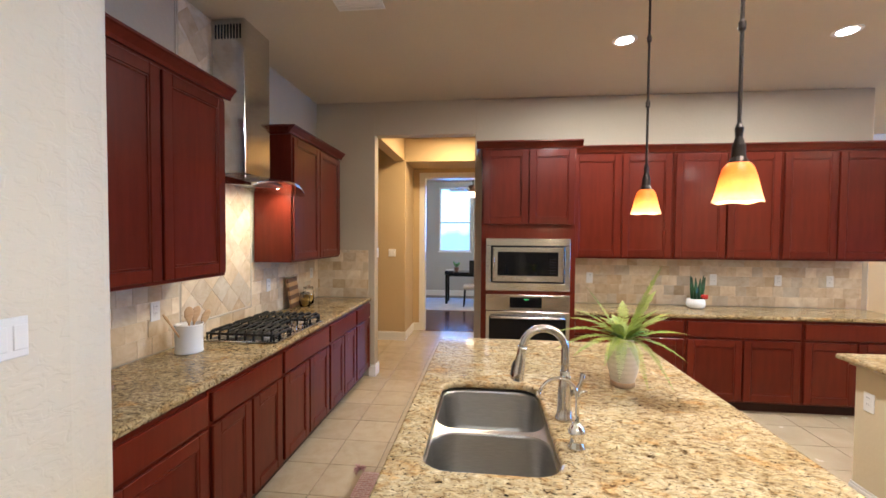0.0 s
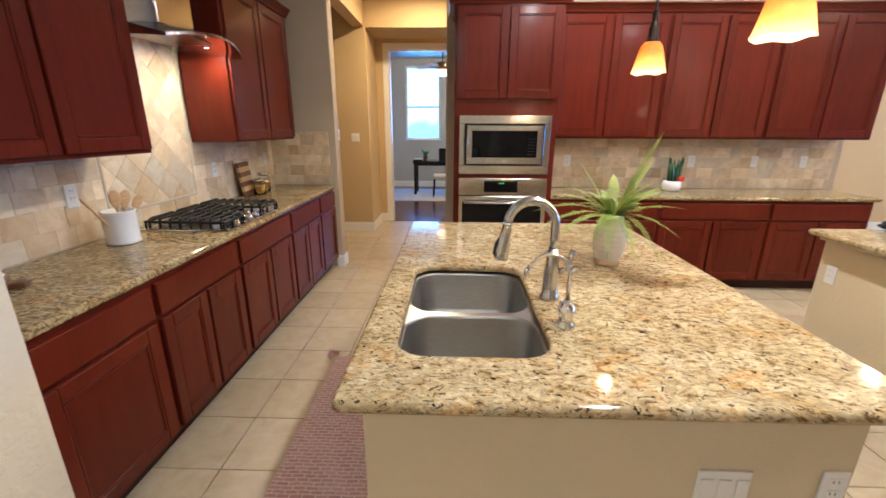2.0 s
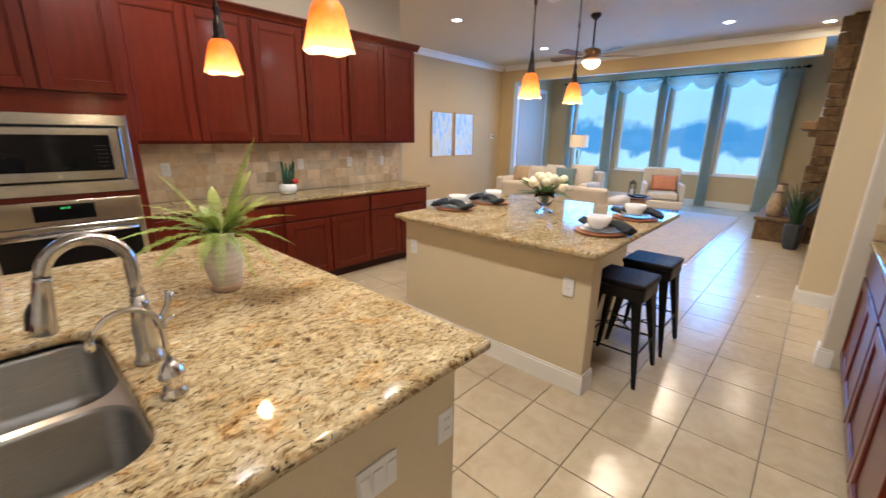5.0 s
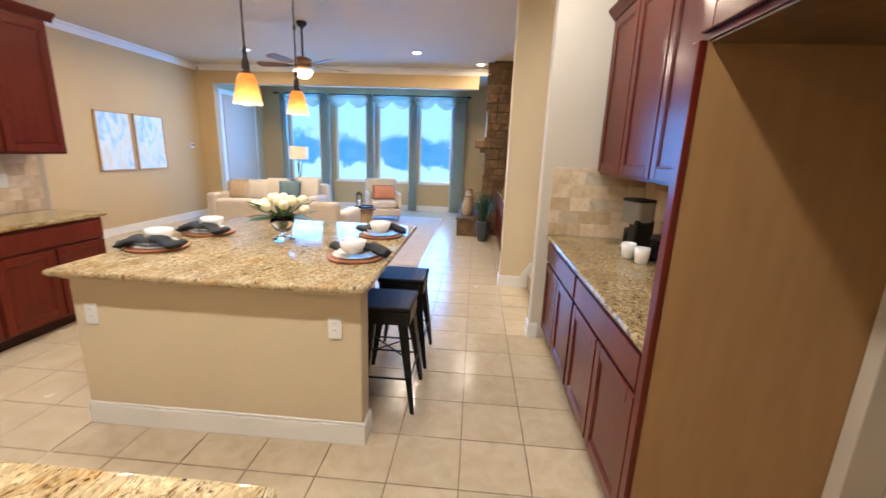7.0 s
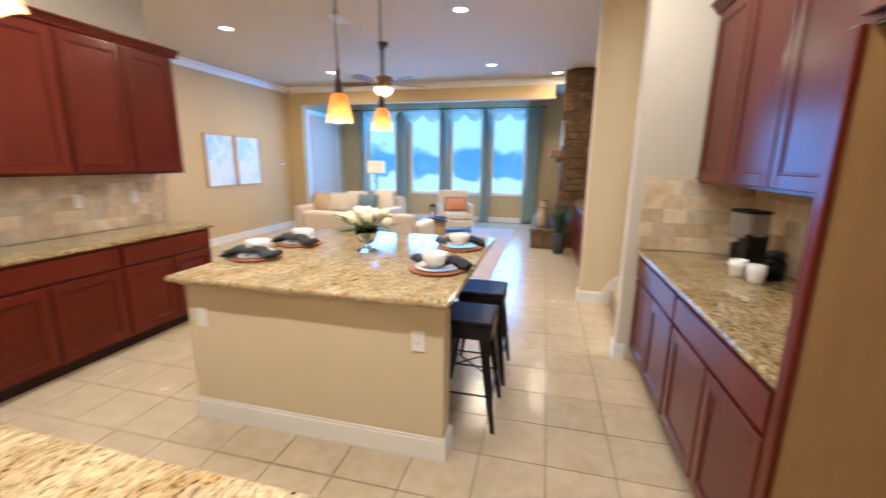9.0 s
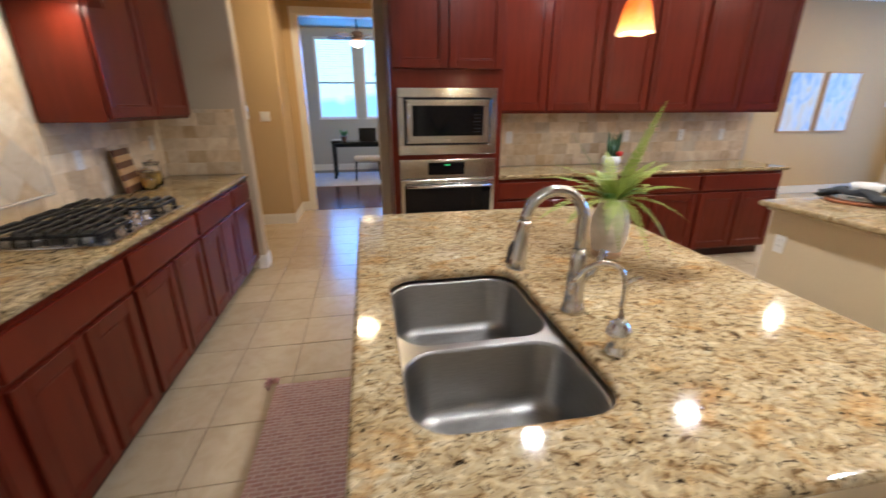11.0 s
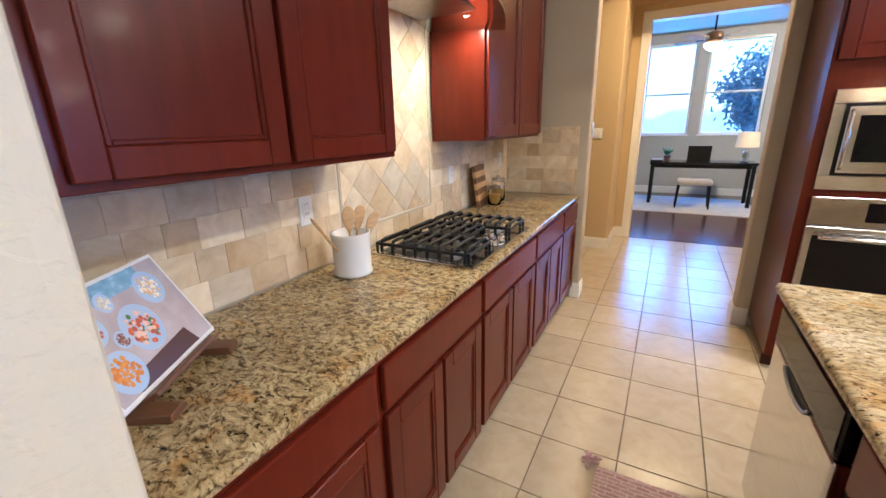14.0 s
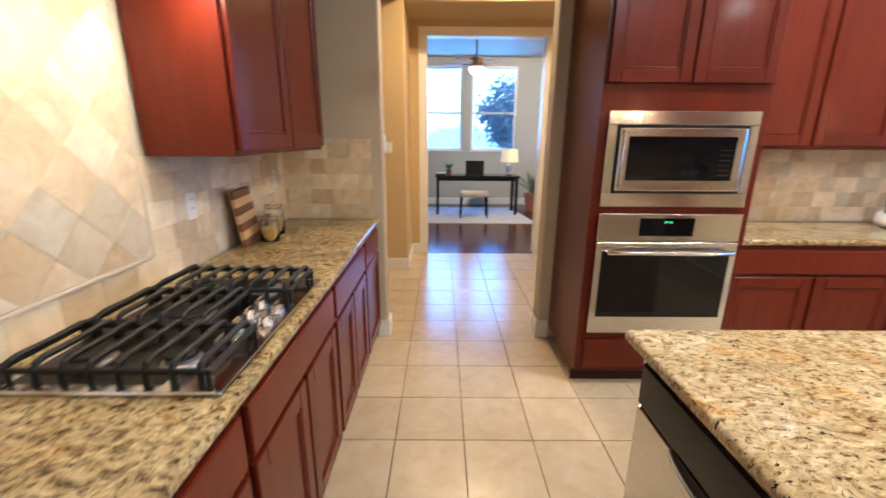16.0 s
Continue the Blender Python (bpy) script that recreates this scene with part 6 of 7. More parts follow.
def cushion(at, turn, material, label, w=0.46, h=0.44, lean=-18):
    bm = bmesh.new()
    n = 12
    for side in (1, -1):
        g = [[bm.verts.new(((u - 0.5) * w * (1 - 0.05 * math.sin(math.pi * v) ), side * 0.075 * (math.sin(math.pi * u) * math.sin(math.pi * v)) ** 0.5, v * h)) for u in [i / n for i in range(n + 1)]] for v in [j / n for j in range(n + 1)]]
        for j in range(n):
            for i in range(n):
                q = (g[j][i], g[j][i + 1], g[j + 1][i + 1], g[j + 1][i])
                bm.faces.new(q if side < 0 else q[::-1])
    bmesh.ops.remove_doubles(bm, verts=bm.verts, dist=1e-4)
    o = finish("cushion", bm, material, smooth=True)
    o.matrix_world = Matrix.Translation(at) @ Matrix.Rotation(radians(turn), 4, "Z") @ Matrix.Rotation(radians(lean), 4, "X")
    return tagged(o, label, "cushion", "loose cushions")


def facing_sofa():
    y0, y1 = FAR_SOFA
    s = empty("sofa", (8.35, (y0 + y1) / 2, 0), "cream fabric sofa heaped with cushions beyond the first sofa", "sofa")
    h = (y1 - y0) / 2
    part("back", soft((0.28, -h, 0.12), (0.50, h, 0.82), 0.06), CREAM, s)
    part("seat_base", soft((-0.40, -h + 0.20, 0.12), (0.275, h - 0.20, 0.34), 0.04), CREAM, s)
    for k in range(2):
        part("seat_cushion", soft((-0.42, -h + 0.21 + k * (h - 0.20), 0.345), (0.27, -h + 0.20 + (k + 1) * (h - 0.20), 0.47), 0.045), CREAM, s)
    for a, b in ((-h, -h + 0.195), (h - 0.195, h)):
        part("arm", soft((-0.42, a, 0.12), (0.275, b, 0.62), 0.06), CREAM, s)
    for x in (-0.36, 0.42):
        for y in (-h + 0.08, h - 0.08):
            part("leg", box((x - 0.02, y - 0.02, 0.0115), (x + 0.02, y + 0.02, 0.119)), WALNUT, s)
    span = y1 - y0 - 0.75
    for u, m, w, hh, label in ((0.0, RUST_BEIGE, 0.46, 0.40, "tan square cushion leaning on a cream sofa"), (0.28, CREAM, 0.46, 0.42, "cream square cushion leaning on a cream sofa"), (0.55, CREAM, 0.50, 0.46, "large cream cushion leaning on a cream sofa"), (0.80, BLUE_GREY, 0.44, 0.42, "blue grey square cushion on a cream sofa"), (1.0, CREAM, 0.52, 0.50, "large cream cushion leaning on a cream sofa")):
        cushion((8.42 - (0.16 if m is BLUE_GREY else 0.0), y1 - 0.37 - u * span, 0.475), -90 + 8 * math.sin(9 * u), m, label, w, hh)


RUST_BEIGE = mottled("tan_cushion", (0.46, 0.33, 0.21), (0.52, 0.38, 0.25), 9, 0.9, 0.4, 260)
FAR_SOFA = (3.70, 5.90)
facing_sofa()


def armchair(x, y, turn, label, body, legs=0.14):
    c = empty("armchair", (x, y, 0), label, "armchair", "armchairs", turn)
    part("seat", soft((-0.28, -0.34, legs + 0.17), (0.28, 0.25, 0.46), 0.05), body, c)
    part("frame", soft((-0.36, -0.36, legs), (0.36, 0.34, legs + 0.165), 0.03), body, c)
    part("backrest", soft((-0.35, 0.26, legs + 0.17), (0.35, 0.40, 0.92), 0.05), body, c)
    for s in (-1, 1):
        part("arm", soft((min(s * 0.29, s * 0.37), -0.36, legs + 0.17), (max(s * 0.29, s * 0.37), 0.25, 0.64), 0.035), body, c)
    for sx in (-0.3, 0.3):
        for sy in (-0.3, 0.3):
            part("leg", tube([(sx, sy, legs + 0.01), (sx * 1.05, sy * 1.05, 0.0008)], 0.016, 8, [0.018, 0.011]), WALNUT, c)


armchair(9.35, 2.72, -70, "cream upholstered armchair on wooden legs", CREAM)
cushion((9.42, 2.70, 0.47), -70, RUST, "rust orange lumbar cushion on a cream armchair", 0.50, 0.32)
tb = empty("side_table", (7.75, 2.75, 0), "round wooden side table with a dark tray", "table")
part("tabletop", lathe([(0.26, 0.47), (0.275, 0.478), (0.275, 0.495), (0.26, 0.50)], n=36), WALNUT, tb)
part("drum", lathe([(0.16, 0.001), (0.21, 0.01), (0.19, 0.25), (0.22, 0.469)], n=32), OAK_PALE, tb, smooth=True)
tr = empty("tray", (7.75, 2.70, 0.50), "round dark metal tray on a side table", "tray")
part("dish", lathe([(0.15, 0.001), (0.17, 0.004), (0.175, 0.03), (0.170, 0.03), (0.165, 0.009), (0.02, 0.006)], n=32), BRONZE, tr)
ln = empty("lantern", (7.78, 2.80, 0.507), "small dark metal lantern on a tray", "lantern")
part("base", box((-0.05, -0.05, 0), (0.05, 0.05, 0.02), 0.003), BRONZE, ln)
for sx in (-0.043, 0.043):
    for sy in (-0.043, 0.043):
        part("post", box((sx - 0.005, sy - 0.005, 0.0205), (sx + 0.005, sy + 0.005, 0.22)), BRONZE, ln)
part("roof", lathe([(0.07, 0.2205), (0.072, 0.228), (0.03, 0.27), (0.012, 0.28)], n=4), BRONZE, ln)
part("candle", lathe([(0.03, 0.021), (0.03, 0.12), (0.01, 0.122)], n=16), WHITE_CERAMIC, ln)
fl = empty("floor_lamp", (9.25, 4.56, 0), "tripod floor lamp with a cream drum shade", "lamp")
for k in range(3):
    a = 2 * math.pi * k / 3
    part("leg", tube([(0.20 * math.cos(a), 0.20 * math.sin(a), 0.001), (0.0, 0.0, 0.75 + 0.02 * k), (-0.06 * math.cos(a), -0.06 * math.sin(a), 1.22)], 0.009, 8), BRONZE, fl)
part("pole", tube([(0, 0, 1.05), (0, 0, 1.36)], 0.008, 8), BRONZE, fl)
part("shade", lathe([(0.20, 1.29), (0.202, 1.292), (0.202, 1.555), (0.20, 1.557), (0.196, 1.555), (0.196, 1.292)], n=36), LINEN_SHADE, fl, smooth=False)
RUG = mat("faded_medallion_rug", (0.4, 0.3, 0.26), 0.95)
paint_base(RUG, ramp(RUG, noise_of(RUG, coords(RUG, (1, 1, 1)), 7, 6, 0.7, 1.5), [(0.32, (0.40, 0.26, 0.23)), (0.45, (0.50, 0.42, 0.36)), (0.55, (0.34, 0.33, 0.36)), (0.65, (0.50, 0.36, 0.30))]).outputs[0])
relief(RUG, noise_of(RUG, coords(RUG), 140, 2), 0.4, 0.003)
tagged(finish("area_rug", prism([(5.75, 1.42), (10.0, 1.42), (10.0, 5.0), (5.75, 5.0)], 0.0004, 0.010), RUG), "faded patterned area rug under the sofa", "rug")

# fireplace
fp = empty("fireplace", (0, 0, 0), "tall brown stacked stone fireplace with a raised hearth", "fireplace")
part("core", box((8.22, -0.098, 0.001), (10.45, 0.44, CEIL - 0.001)), STONE, fp)
random.seed(8)
stone_cache = {}


def stone_piece(parent, x0, x1, y0, y1, z0, z1, name="stone"):
    key = (round(x1 - x0, 3), round(y1 - y0, 3), round(z1 - z0, 3))
    if key not in stone_cache:
        bm = box((0, 0, 0), key, 0.010)
        for v in bm.verts:
            v.co += Vector([random.uniform(-0.004, 0.004) for _ in range(3)])
        me = bpy.data.meshes.new(name)
        bm.to_mesh(me)
        bm.free()
        me.materials.append(STONE)
        stone_cache[key] = me
    o = new(name, stone_cache[key])
    o.parent, o.location = parent, (x0, y0, z0)
    return o


z = 0.004
while z < CEIL - 0.16:
    h = random.choice((0.12, 0.16, 0.20))
    h = min(h, CEIL - 0.01 - z)
    y = -0.09
    while y < 0.5:
        w = random.choice((0.18, 0.26))
        w = min(w, 0.56 - y)
        stone_piece(fp, 8.195 + random.uniform(-0.004, 0.004), 8.221, y, y + w - 0.008, z, z + h - 0.008)
        y += w
    x = 8.225
    while x < 10.3:
        w = random.choice((0.28, 0.40))
        if not (8.8 < x + w / 2 < 9.9 and 0.35 < z < 1.1):
            stone_piece(fp, x, x + w - 0.008, 0.442 + random.uniform(-0.01, 0.012), 0.49, z, z + h - 0.008)
        x += w
    z += h
part("firebox", box((8.80, 0.441, 0.40), (9.95, 0.447, 1.15)), BLACK, fp)
for k in range(5):
    x = 8.02 + k * 0.49
    stone_piece(fp, x, x + 0.48, 0.50, 0.985, 0.002, 0.30, "hearth_stone")
    stone_piece(fp, x - 0.02, x + 0.465, 0.50, 1.01, 0.305, 0.36, "hearth_cap")
part("mantel", box((8.22, 0.495, 1.66), (10.4, 0.72, 1.78), 0.008, 2), mottled("rough_mantel_wood", (0.20, 0.11, 0.055), (0.28, 0.16, 0.08), 5, 0.6, 0.3, 30, (1, 10, 10)), fp)
part("corbel", box((8.27, 0.495, 1.56), (8.42, 0.62, 1.659), 0.008), STONE, fp)
art = empty("mantel_picture", (9.0, 0.52, 1.781), "white framed picture leaning above the mantel", "picture")
part("frame", box((-0.45, 0.0, 0.001), (0.45, 0.025, 0.75), 0.004), TRIM, art)
part("canvas", box((-0.41, 0.0255, 0.04), (0.41, 0.03, 0.71)), BLUE_GREY, art)
art.rotation_euler = (radians(4), 0, 0)
WICKER = mottled("woven_basket", (0.34, 0.24, 0.15), (0.46, 0.35, 0.24), 30, 0.8, 0.7, 120)
for x, y, r, h in ((8.28, 0.80, 0.105, 0.36), (8.62, 0.78, 0.10, 0.46)):
    b = empty("woven_vase", (x, y, 0.361), "tall woven vase with a dark rim on the hearth", "vase", "hearth vases")
    part("body", lathe([(r * 0.8, 0.001), (r, h * 0.15), (r * 1.05, h * 0.5), (r * 0.8, h * 0.8), (r * 0.6, h * 0.9), (r * 0.65, h)], n=28), WICKER, b, smooth=True)
    part("rim", lathe([(r * 0.66, h + 0.0005), (r * 0.75, h + 0.012), (r * 0.62, h + 0.02), (r * 0.5, h + 0.01)], n=28), WALNUT, b, smooth=True)
pl = empty("potted_plant", (7.66, 0.50, 0), "spiky green plant in a dark faceted pot", "plant")
part("pot", lathe([(0.075, 0.001), (0.10, 0.06), (0.125, 0.22), (0.12, 0.34), (0.105, 0.37), (0.09, 0.33)], n=9), mottled("charcoal_pot", (0.028, 0.034, 0.042), (0.05, 0.058, 0.07), 8, 0.55), pl)
random.seed(21)
for k in range(34):
    a, ln = 2.4 * k, random.uniform(0.35, 0.62)
    sp = random.uniform(0.06, 0.38)
    h, sd = Vector((math.cos(a), math.sin(a), 0)), Vector((-math.sin(a), math.cos(a), 0))
    bm = bmesh.new()
    secs = []
    for s, w in ((0, 0.010), (0.4, 0.016), (0.75, 0.011), (1, 0.001)):
        c0 = h * (0.02 + sp * s * (0.5 + 0.5 * s)) + Vector((0, 0, 0.33 + ln * s - 0.1 * sp * s * s))
        secs.append([bm.verts.new(c0 - sd * w), bm.verts.new(c0 + h * 0.003), bm.verts.new(c0 + sd * w), bm.verts.new(c0 - h * 0.003)])
    for p, q in zip(secs, secs[1:]):
        for j in range(4):
            bm.faces.new((p[j], p[(j + 1) % 4], q[(j + 1) % 4], q[j]))
    part("leaf", bm, LEAF_DARK, pl, smooth=True)
base_cabinet((8.12, 0.24, 0), 180, 0.9, 1, 2, 0.33, "low cherry cabinet beside the stone fireplace")
base_cabinet((7.21, 0.24, 0), 180, 0.9, 1, 2, 0.33, "low cherry cabinet beside the stone fireplace")
slab("countertop", [(6.28, -0.09), (8.14, -0.09), (8.14, 0.27), (6.28, 0.27)], CT - 0.035, CT, GRANITE_BROWN, "granite top on the low living room cabinets")
tv = empty("television", (7.2, -0.095, 1.45), "flat black television on the wall above cabinets", "television")
part("screen", box((-0.5, 0.002, -0.3), (0.5, 0.05, 0.3), 0.006), GLASS_BLACK, tv)

# stairs
CARPET = mottled("beige_carpet", (0.36, 0.27, 0.18), (0.42, 0.32, 0.22), 30, 0.95, 0.6, 250)
st = tagged(new("stairs"), kind="structure")
for k in range(9):
    y1 = 0.0 - k * 0.27
    part("step", box((3.8875, y1 - 0.28, 0.001 + k * 0.178), (5.104, y1, (k + 1) * 0.178), 0.015, 2), CARPET, st)
bm = prism([(0.079, 0.001), (0.079, 0.16), (-0.02, 0.30), (-2.4, 1.87), (-2.4, 0.001)], 5.1045, 5.1193, axis=0)
finish("stair_skirt", bm, TRIM, kind="structure")

# ---- office ----
for name, lo, hi in (("door_trim", (DX0 - 0.085, DY - 0.018, 0), (DX0, DY - 0.0005, DZ)), ("door_trim", (DX1, DY - 0.018, 0), (DX1 + 0.085, DY - 0.0005, DZ)), ("door_trim", (DX0 - 0.085, DY - 0.018, DZ + 0.0005), (DX1 + 0.085, DY - 0.0005, DZ + 0.085))):
    finish(name, box(lo, hi, 0.004, 2), TRIM, kind="structure")
for name, lo, hi in (("door_jamb", (DX0 + 0.0005, DY - 0.018, 0), (DX0 + 0.016, DY + 0.131, DZ - 0.001)), ("door_jamb", (DX1 - 0.016, DY - 0.018, 0), (DX1 - 0.0005, DY + 0.131, DZ - 0.001)), ("door_jamb", (DX0 + 0.0165, DY - 0.018, DZ - 0.016), (DX1 - 0.0165, DY + 0.131, DZ - 0.0005))):
    finish(name, box(lo, hi, 0.002), TRIM, kind="structure")
tagged(finish("office_rug", prism([(-2.3, 8.86), (0.85, 8.86), (0.62, 10.6), (-2.3, 10.6)], 0.0025, 0.014), mottled("pale_grey_rug", (0.46, 0.43, 0.40), (0.56, 0.53, 0.50), 5, 0.95, 0.5, 160)), "pale grey rug on a dark wood office floor", "rug")
dk = empty("desk", (-0.17, 9.93, 0.014), "black wooden writing desk with a glossy top", "desk")
part("desktop", box((-0.82, -0.28, 0.725), (0.82, 0.30, 0.765), 0.004), mat("black_gloss", (0.012, 0.012, 0.014), 0.12), dk)
for sx in (-0.77, 0.77):
    for sy in (-0.23, 0.25):
        part("leg", box((sx - 0.028, sy - 0.028, 0.0005), (sx + 0.028, sy + 0.028, 0.7245), 0.003), BLACK_METAL, dk)
part("apron", box((-0.74, -0.22, 0.66), (0.74, -0.20, 0.7245)), BLACK_METAL, dk)
lt = empty("laptop", (-0.22, 9.88, 0.780), "black laptop standing open on a desk", "laptop")
part("base", box((-0.18, -0.10, 0.0), (0.18, 0.14, 0.015), 0.004), BLACK_METAL, lt)
part("screen", box((-0.18, -0.115, 0.004), (0.18, -0.102, 0.28), 0.004), BLACK_METAL, lt)
ob = empty("desk_stool", (-0.25, 9.45, 0.014), "grey upholstered stool with black legs at the desk", "stool")
part("seat", soft((-0.27, -0.18, 0.40), (0.27, 0.18, 0.50), 0.045), BEIGE, ob)
for sx in (-0.23, 0.23):
    for sy in (-0.13, 0.13):
        part("leg", tube([(sx, sy, 0.40), (sx * 1.1, sy * 1.1, 0.0005)], 0.02, 8, [0.022, 0.014]), BLACK_METAL, ob)
dl = empty("desk_lamp", (0.48, 9.95, 0.779), "table lamp with a white drum shade and glass base", "lamp")
part("base", lathe([(0.06, 0.001), (0.065, 0.012), (0.03, 0.03), (0.055, 0.10), (0.045, 0.17), (0.012, 0.22), (0.01, 0.27)], n=20), CHROME, dl, smooth=True)
part("shade", lathe([(0.17, 0.25), (0.172, 0.252), (0.15, 0.50), (0.146, 0.50), (0.166, 0.252)], n=28), LINEN_SHADE, dl)
sp2 = empty("small_plant", (-0.72, 9.95, 0.779), "small green plant in a brown pot on a desk", "plant")
part("pot", lathe([(0.045, 0.001), (0.06, 0.09), (0.064, 0.10), (0.055, 0.095)], n=18), WALNUT, sp2)
for k in range(16):
    a = 2.4 * k
    part("leaf", tube([(0, 0, 0.09), (0.05 * math.cos(a), 0.05 * math.sin(a), 0.16 + 0.01 * (k % 4)), (0.10 * math.cos(a), 0.10 * math.sin(a), 0.18 + 0.02 * (k % 5))], 0.01, 6, [0.004, 0.018, 0.002]), LEAF_GREEN, sp2, smooth=True)
bp = empty("palm_plant", (1.05, 10.3, 0), "leafy green palm in a terracotta pot", "plant")
part("pot", lathe([(0.12, 0.003), (0.17, 0.34), (0.18, 0.36), (0.15, 0.35)], n=20), mottled("terracotta", (0.25, 0.08, 0.045), (0.32, 0.11, 0.06), 8, 0.7), bp)
random.seed(31)
for k in range(14):
    a = 2.4 * k
    bm = bmesh.new()
    frond(bm, (0, 0, 0.34), a, random.uniform(0.45, 0.65), random.uniform(0.75, 1.25), 0.4, 0.085, 12)
    part("frond", bm, LEAF_DARK, bp)
ceiling_fan(-0.3, 9.0, 0.47, "small ceiling fan with pale blades and a lit bowl", 0.55, OAK_PALE)
bkz = empty("desk_books", (-0.88, 9.80, 0.779), "short stack of books on the office desk", "books")
part("book", box((-0.10, -0.07, 0.001), (0.10, 0.07, 0.03), 0.002), BLACK_METAL, bkz)
part("book", box((-0.08, -0.06, 0.0305), (0.09, 0.07, 0.055), 0.002), WHITE_CERAMIC, bkz)

# ---- tiles ----
tile_cache = {}


def tile(parent, m, w, h, t, material, gap, bevel, name="tile", jitter=0.0):
    """A tile lying in local x and y, its lower corner at m's origin."""
    key = (name, round(w, 3), round(h, 3), t, material.name)
    if key not in tile_cache:
        bm = bmesh.new()
        g = gap / 2
        o = [(g, g), (w - g, g), (w - g, h - g), (g, h - g)]
        i = [(g + bevel, g + bevel), (w - g - bevel, g + bevel), (w - g - bevel, h - g - bevel), (g + bevel, h - g - bevel)]
        a, b, c = [bm.verts.new((x, y, 0)) for x, y in o], [bm.verts.new((x, y, t - bevel * 0.7)) for x, y in o], [bm.verts.new((x, y, t)) for x, y in i]
        for p, q in ((a, b), (b, c)):
            for k in range(4):
                bm.faces.new((p[k], p[(k + 1) % 4], q[(k + 1) % 4], q[k]))
        bm.faces.new(c)
        me = bpy.data.meshes.new(name)
        bm.to_mesh(me)
        bm.free()
        me.materials.append(material)
        tile_cache[key] = me
    ob = new(name, tile_cache[key])
    ob.parent = parent
    ob.matrix_local = m @ Matrix.Translation((0, 0, random.uniform(-jitter, jitter)))
    return ob


def tile_wall(parent, origin, turn, length, z0, z1, skip=(), w=0.153, h=0.103):
    """Running bond over a wall that faces local -y; origin is its left end, turn as for cabinets."""
    base = Matrix.Translation(origin) @ Matrix.Rotation(radians(turn), 4, "Z") @ Matrix.Rotation(radians(90), 4, "X")
    row, z = 0, z0
    while z < z1 - 0.02:
        hh = min(h, z1 - z)
        x = -w / 2 if row % 2 else 0.0
        while x < length - 0.005:
            ww = w * random.choice((1.0, 1.0, 1.0, 0.67, 0.67))
            a, b = max(x, 0.0), min(x + ww, length)
            x += ww
            for s0, s1, t0, t1 in skip:
                if z + hh > t0 and z < t1:
                    if a < s0 < b:
                        b = s0
                    elif a < s1 < b:
                        a = s1
                    elif a >= s0 - 1e-4 and b <= s1 + 1e-4:
                        b = a
            if b - a > 0.015:
                tile(parent, base @ Matrix.Translation((a, z, 0)), b - a, hh, 0.009, TRAVERTINE, 0.0012, 0.0012, jitter=0.0008)
        z += hh
        row += 1


random.seed(4)
ZB = CT + 0.002
PY0, PY1 = 2.42, 3.23
# the west wall runs along y; its left end, seen from the room, is at low y
tile_wall(wall_west, (XW + 0.0005, 1.285, 0), 90, 4.565 - 1.285, ZB, 1.394, skip=((PY0 - 1.285, PY1 - 1.285, ZB + 0.103, 9),))
tile_wall(wall_north_1, (XW + 0.011, BY - 0.0005, 0), 0, OX0 - 0.075 - XW - 0.011, ZB, 1.46)
tile_wall(wall_north_2, (0.845, BY - 0.0005, 0), 0, 3.80 - 0.845, ZB, 1.414)
tile_wall(wall_kitchen_south, (3.735, RY + 0.0005, 0), 180, 3.735 - 1.76, ZB, 1.419)
tile_wall(wall_kitchen_end, (3.7495, 0.068, 0), -90, 0.068 - RY - 0.011, ZB, 1.46)
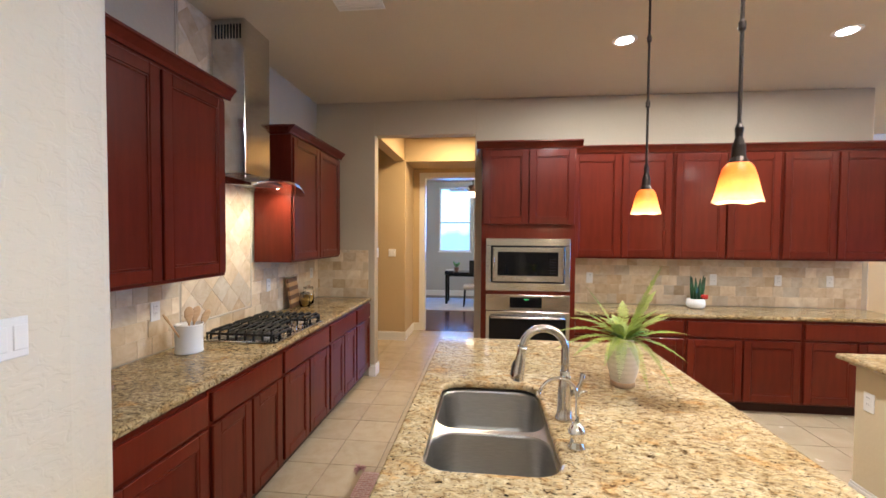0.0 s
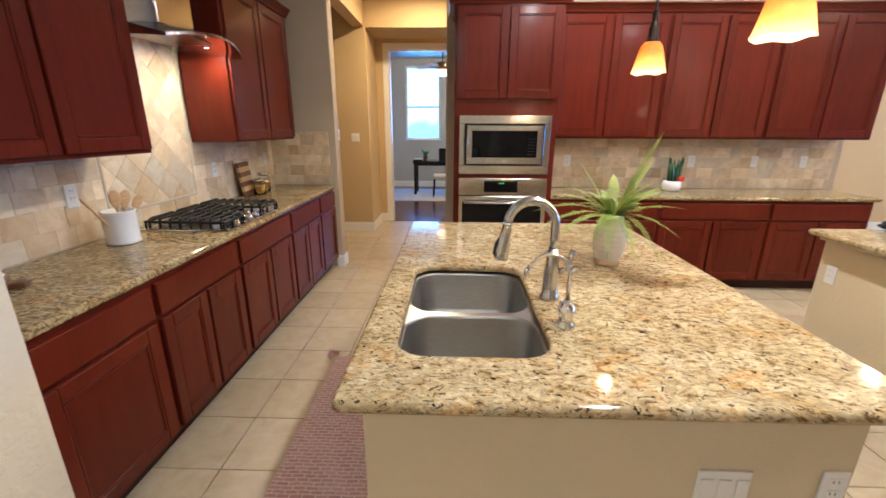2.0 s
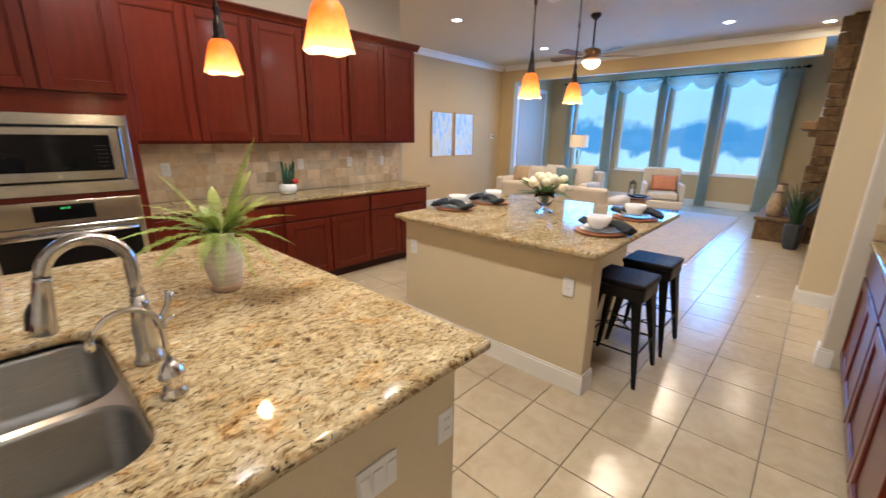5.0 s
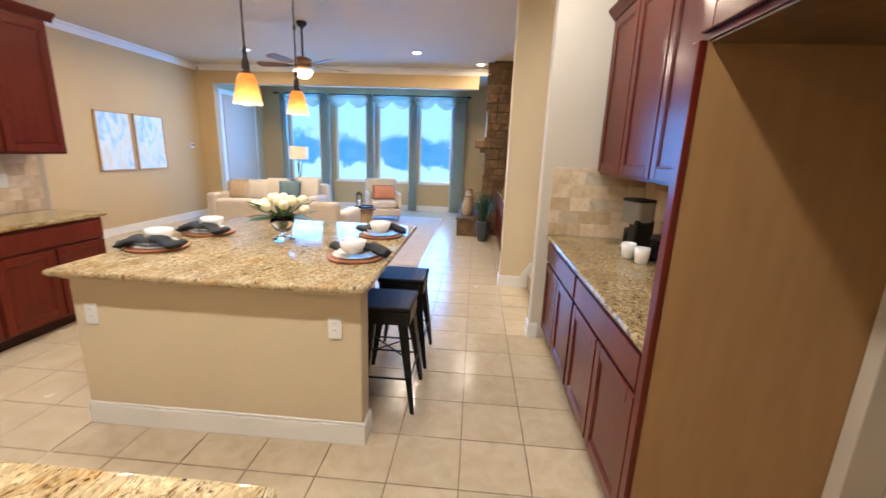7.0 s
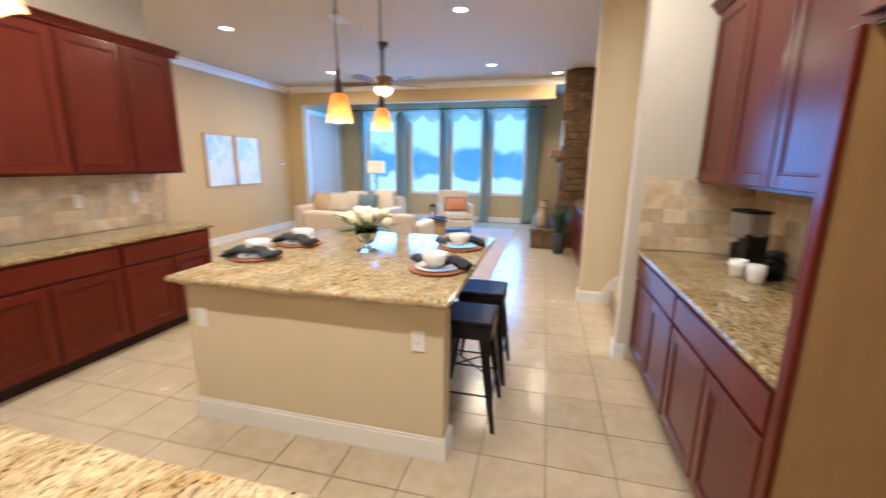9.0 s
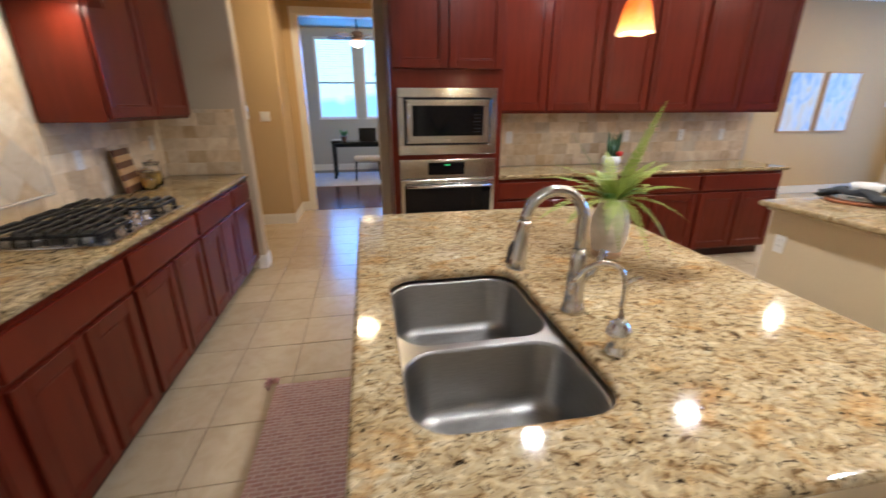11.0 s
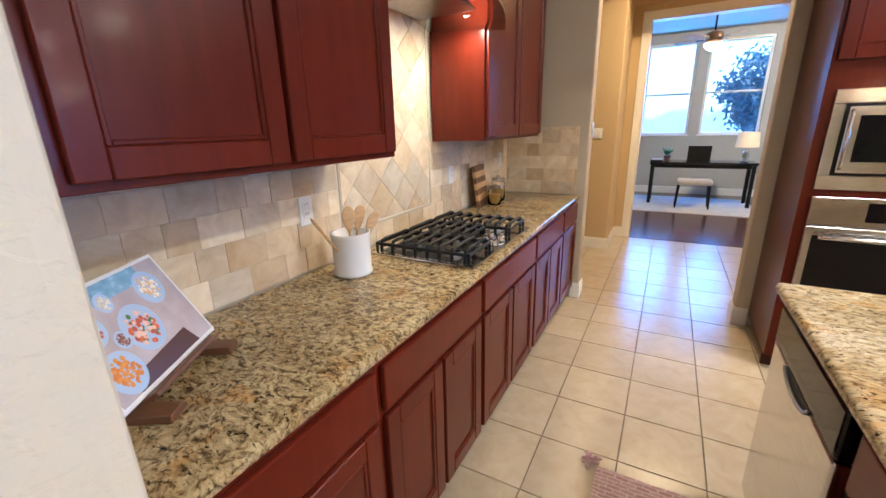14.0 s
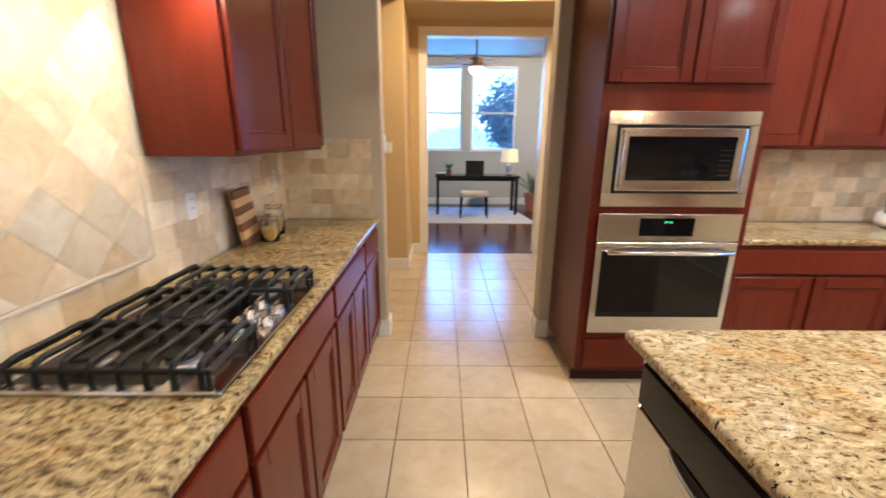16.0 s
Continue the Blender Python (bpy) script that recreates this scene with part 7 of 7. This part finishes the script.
# diagonal panel over the cooktop, up to the ceiling, in a pencil frame
panel = Matrix.Translation((XW + 0.0005, PY0, ZB + 0.103)) @ Matrix.Rotation(radians(90), 4, "Z") @ Matrix.Rotation(radians(90), 4, "X")
pw, phh = PY1 - PY0, CEIL - ZB - 0.11
s = 0.148
r2 = math.sqrt(0.5)
for i in range(-30, 40):
    for j in range(-30, 40):
        cx, cy = (i - j) * s * r2, (i + j) * s * r2
        poly = [(cx, cy - s * r2 + 0.0008), (cx + s * r2 - 0.0008, cy), (cx, cy + s * r2 - 0.0008), (cx - s * r2 + 0.0008, cy)]
        b0, b1, c0, c1 = 0.022, pw - 0.022, 0.016, phh
        if not (b0 - s * 0.7 < cx < b1 + s * 0.7 and c0 - s * 0.7 < cy < c1 + s * 0.7):
            continue
        for axis, lim, sign in ((0, b0, 1), (0, b1, -1), (1, c0, 1), (1, c1, -1)):
            out = []
            for k in range(len(poly)):
                p, q = poly[k], poly[(k + 1) % len(poly)]
                dp, dq = sign * (p[axis] - lim), sign * (q[axis] - lim)
                if dp >= 0:
                    out.append(p)
                if dp * dq < 0:
                    f = dp / (dp - dq)
                    out.append((p[0] + (q[0] - p[0]) * f, p[1] + (q[1] - p[1]) * f))
            poly = out
            if len(poly) < 3:
                break
        if len(poly) < 3:
            continue
        area2 = abs(sum(poly[k][0] * poly[(k + 1) % len(poly)][1] - poly[(k + 1) % len(poly)][0] * poly[k][1] for k in range(len(poly))))
        if area2 < 0.0008:
            continue
        bm = bmesh.new()
        mx, my = sum(p[0] for p in poly) / len(poly), sum(p[1] for p in poly) / len(poly)
        low = [bm.verts.new((x - mx, y - my, 0)) for x, y in poly]
        mid = [bm.verts.new((x - mx, y - my, 0.0075)) for x, y in poly]
        top = [bm.verts.new(((x - mx) * 0.985, (y - my) * 0.985, 0.009)) for x, y in poly]
        for p, q in ((low, mid), (mid, top)):
            for k in range(len(poly)):
                bm.faces.new((p[k], p[(k + 1) % len(poly)], q[(k + 1) % len(poly)], q[k]))
        bm.faces.new(top)
        bmesh.ops.recalc_face_normals(bm, faces=bm.faces)
        o = finish("tile", bm, TRAVERTINE, wall_west)
        o.matrix_local = panel @ Matrix.Translation((mx, my, random.uniform(-0.001, 0.001)))
for k, (lo, hi) in enumerate((((0.008, 0.0), (0.018, phh)), ((pw - 0.018, 0.0), (pw - 0.008, phh)), ((0.019, 0.0), (pw - 0.019, 0.014)))):
    bm = box((lo[0], lo[1], 0.0), (hi[0], hi[1], 0.016 if k == 2 else 0.0105), 0.0045, 3)
    bmesh.ops.transform(bm, matrix=panel, verts=bm.verts)
    finish("pencil_trim", bm, mottled("stone_pencil_trim", (0.46, 0.38, 0.27), (0.54, 0.46, 0.34), 9, 0.5), wall_west)
for name, lo, hi in (("grout_bed", (XW, 1.285, ZB), (XW + 0.0068, 4.56, 1.394)), ("grout_bed", (XW, PY0 + 0.001, 1.395), (XW + 0.0068, PY1, CEIL - 0.002)), ("grout_bed", (XW + 0.004, BY - 0.0068, ZB), (OX0 - 0.078, BY, 1.458)), ("grout_bed", (0.846, BY - 0.0068, ZB), (3.798, BY, 1.413)), ("grout_bed", (1.762, RY, ZB), (3.734, RY + 0.0068, 1.418)), ("grout_bed", (3.743, RY + 0.01, ZB), (3.7498, 0.067, 1.458))):
    finish(name, box(lo, hi), TILE_GROUT, kind="structure")
# floor tiles: the nearest as pieces, the rest joined
P, TX, TY0 = 0.346, -1.09, 0.34
random.seed(6)
near, far = [], []
i0, i1 = -5, 36
for i in range(i0, i1):
    for j in range(-10, 20):
        x, y = TX + i * P, TY0 + j * P
        inside = (XW < x + P and x < 3.9 and y < 4.75) or (x >= 3.6 and y < 6.7 and x < 11.2) or (-2.6 < x < 1.0 and 4.4 < y < DY)
        if not inside or y + P > DY or x > 11.1:
            continue
        if -0.2 < x and x + P < 0.95 and 1.2 < y and y + P < 2.8:
            continue
        if y > 4.6 and x > 0.9 and x < 3.6:
            continue
        d = min(math.hypot(x - 0.9, y - 0.4), math.hypot(x + 0.9, y - 2.9), math.hypot(x - 2.6, y - 0.5), math.hypot(x + 0.7, y - 4.6))
        near.append((d, x, y))
near.sort()
for k, (d, x, y) in enumerate(near):
    if k < 298:
        tile(floor, Matrix.Translation((x, y, -0.0088)), P, P, 0.0088, TILE, 0.0055, 0.0014, name="tile", jitter=0.0003)
bm = bmesh.new()
g = 0.00275
for d, x, y in near[298:]:
    y2 = min(y + P, DY - 0.002)
    lo = [bm.verts.new((px, py, -0.0088)) for px, py in ((x + g, y + g), (x + P - g, y + g), (x + P - g, y2 - g), (x + g, y2 - g))]
    hi = [bm.verts.new((v.co.x, v.co.y, 0.0)) for v in lo]
    for k in range(4):
        bm.faces.new((lo[k], lo[(k + 1) % 4], hi[(k + 1) % 4], hi[k]))
    bm.faces.new(hi)
far_tiles = finish("tile", bm, TILE_FAR, floor, kind="stuff")
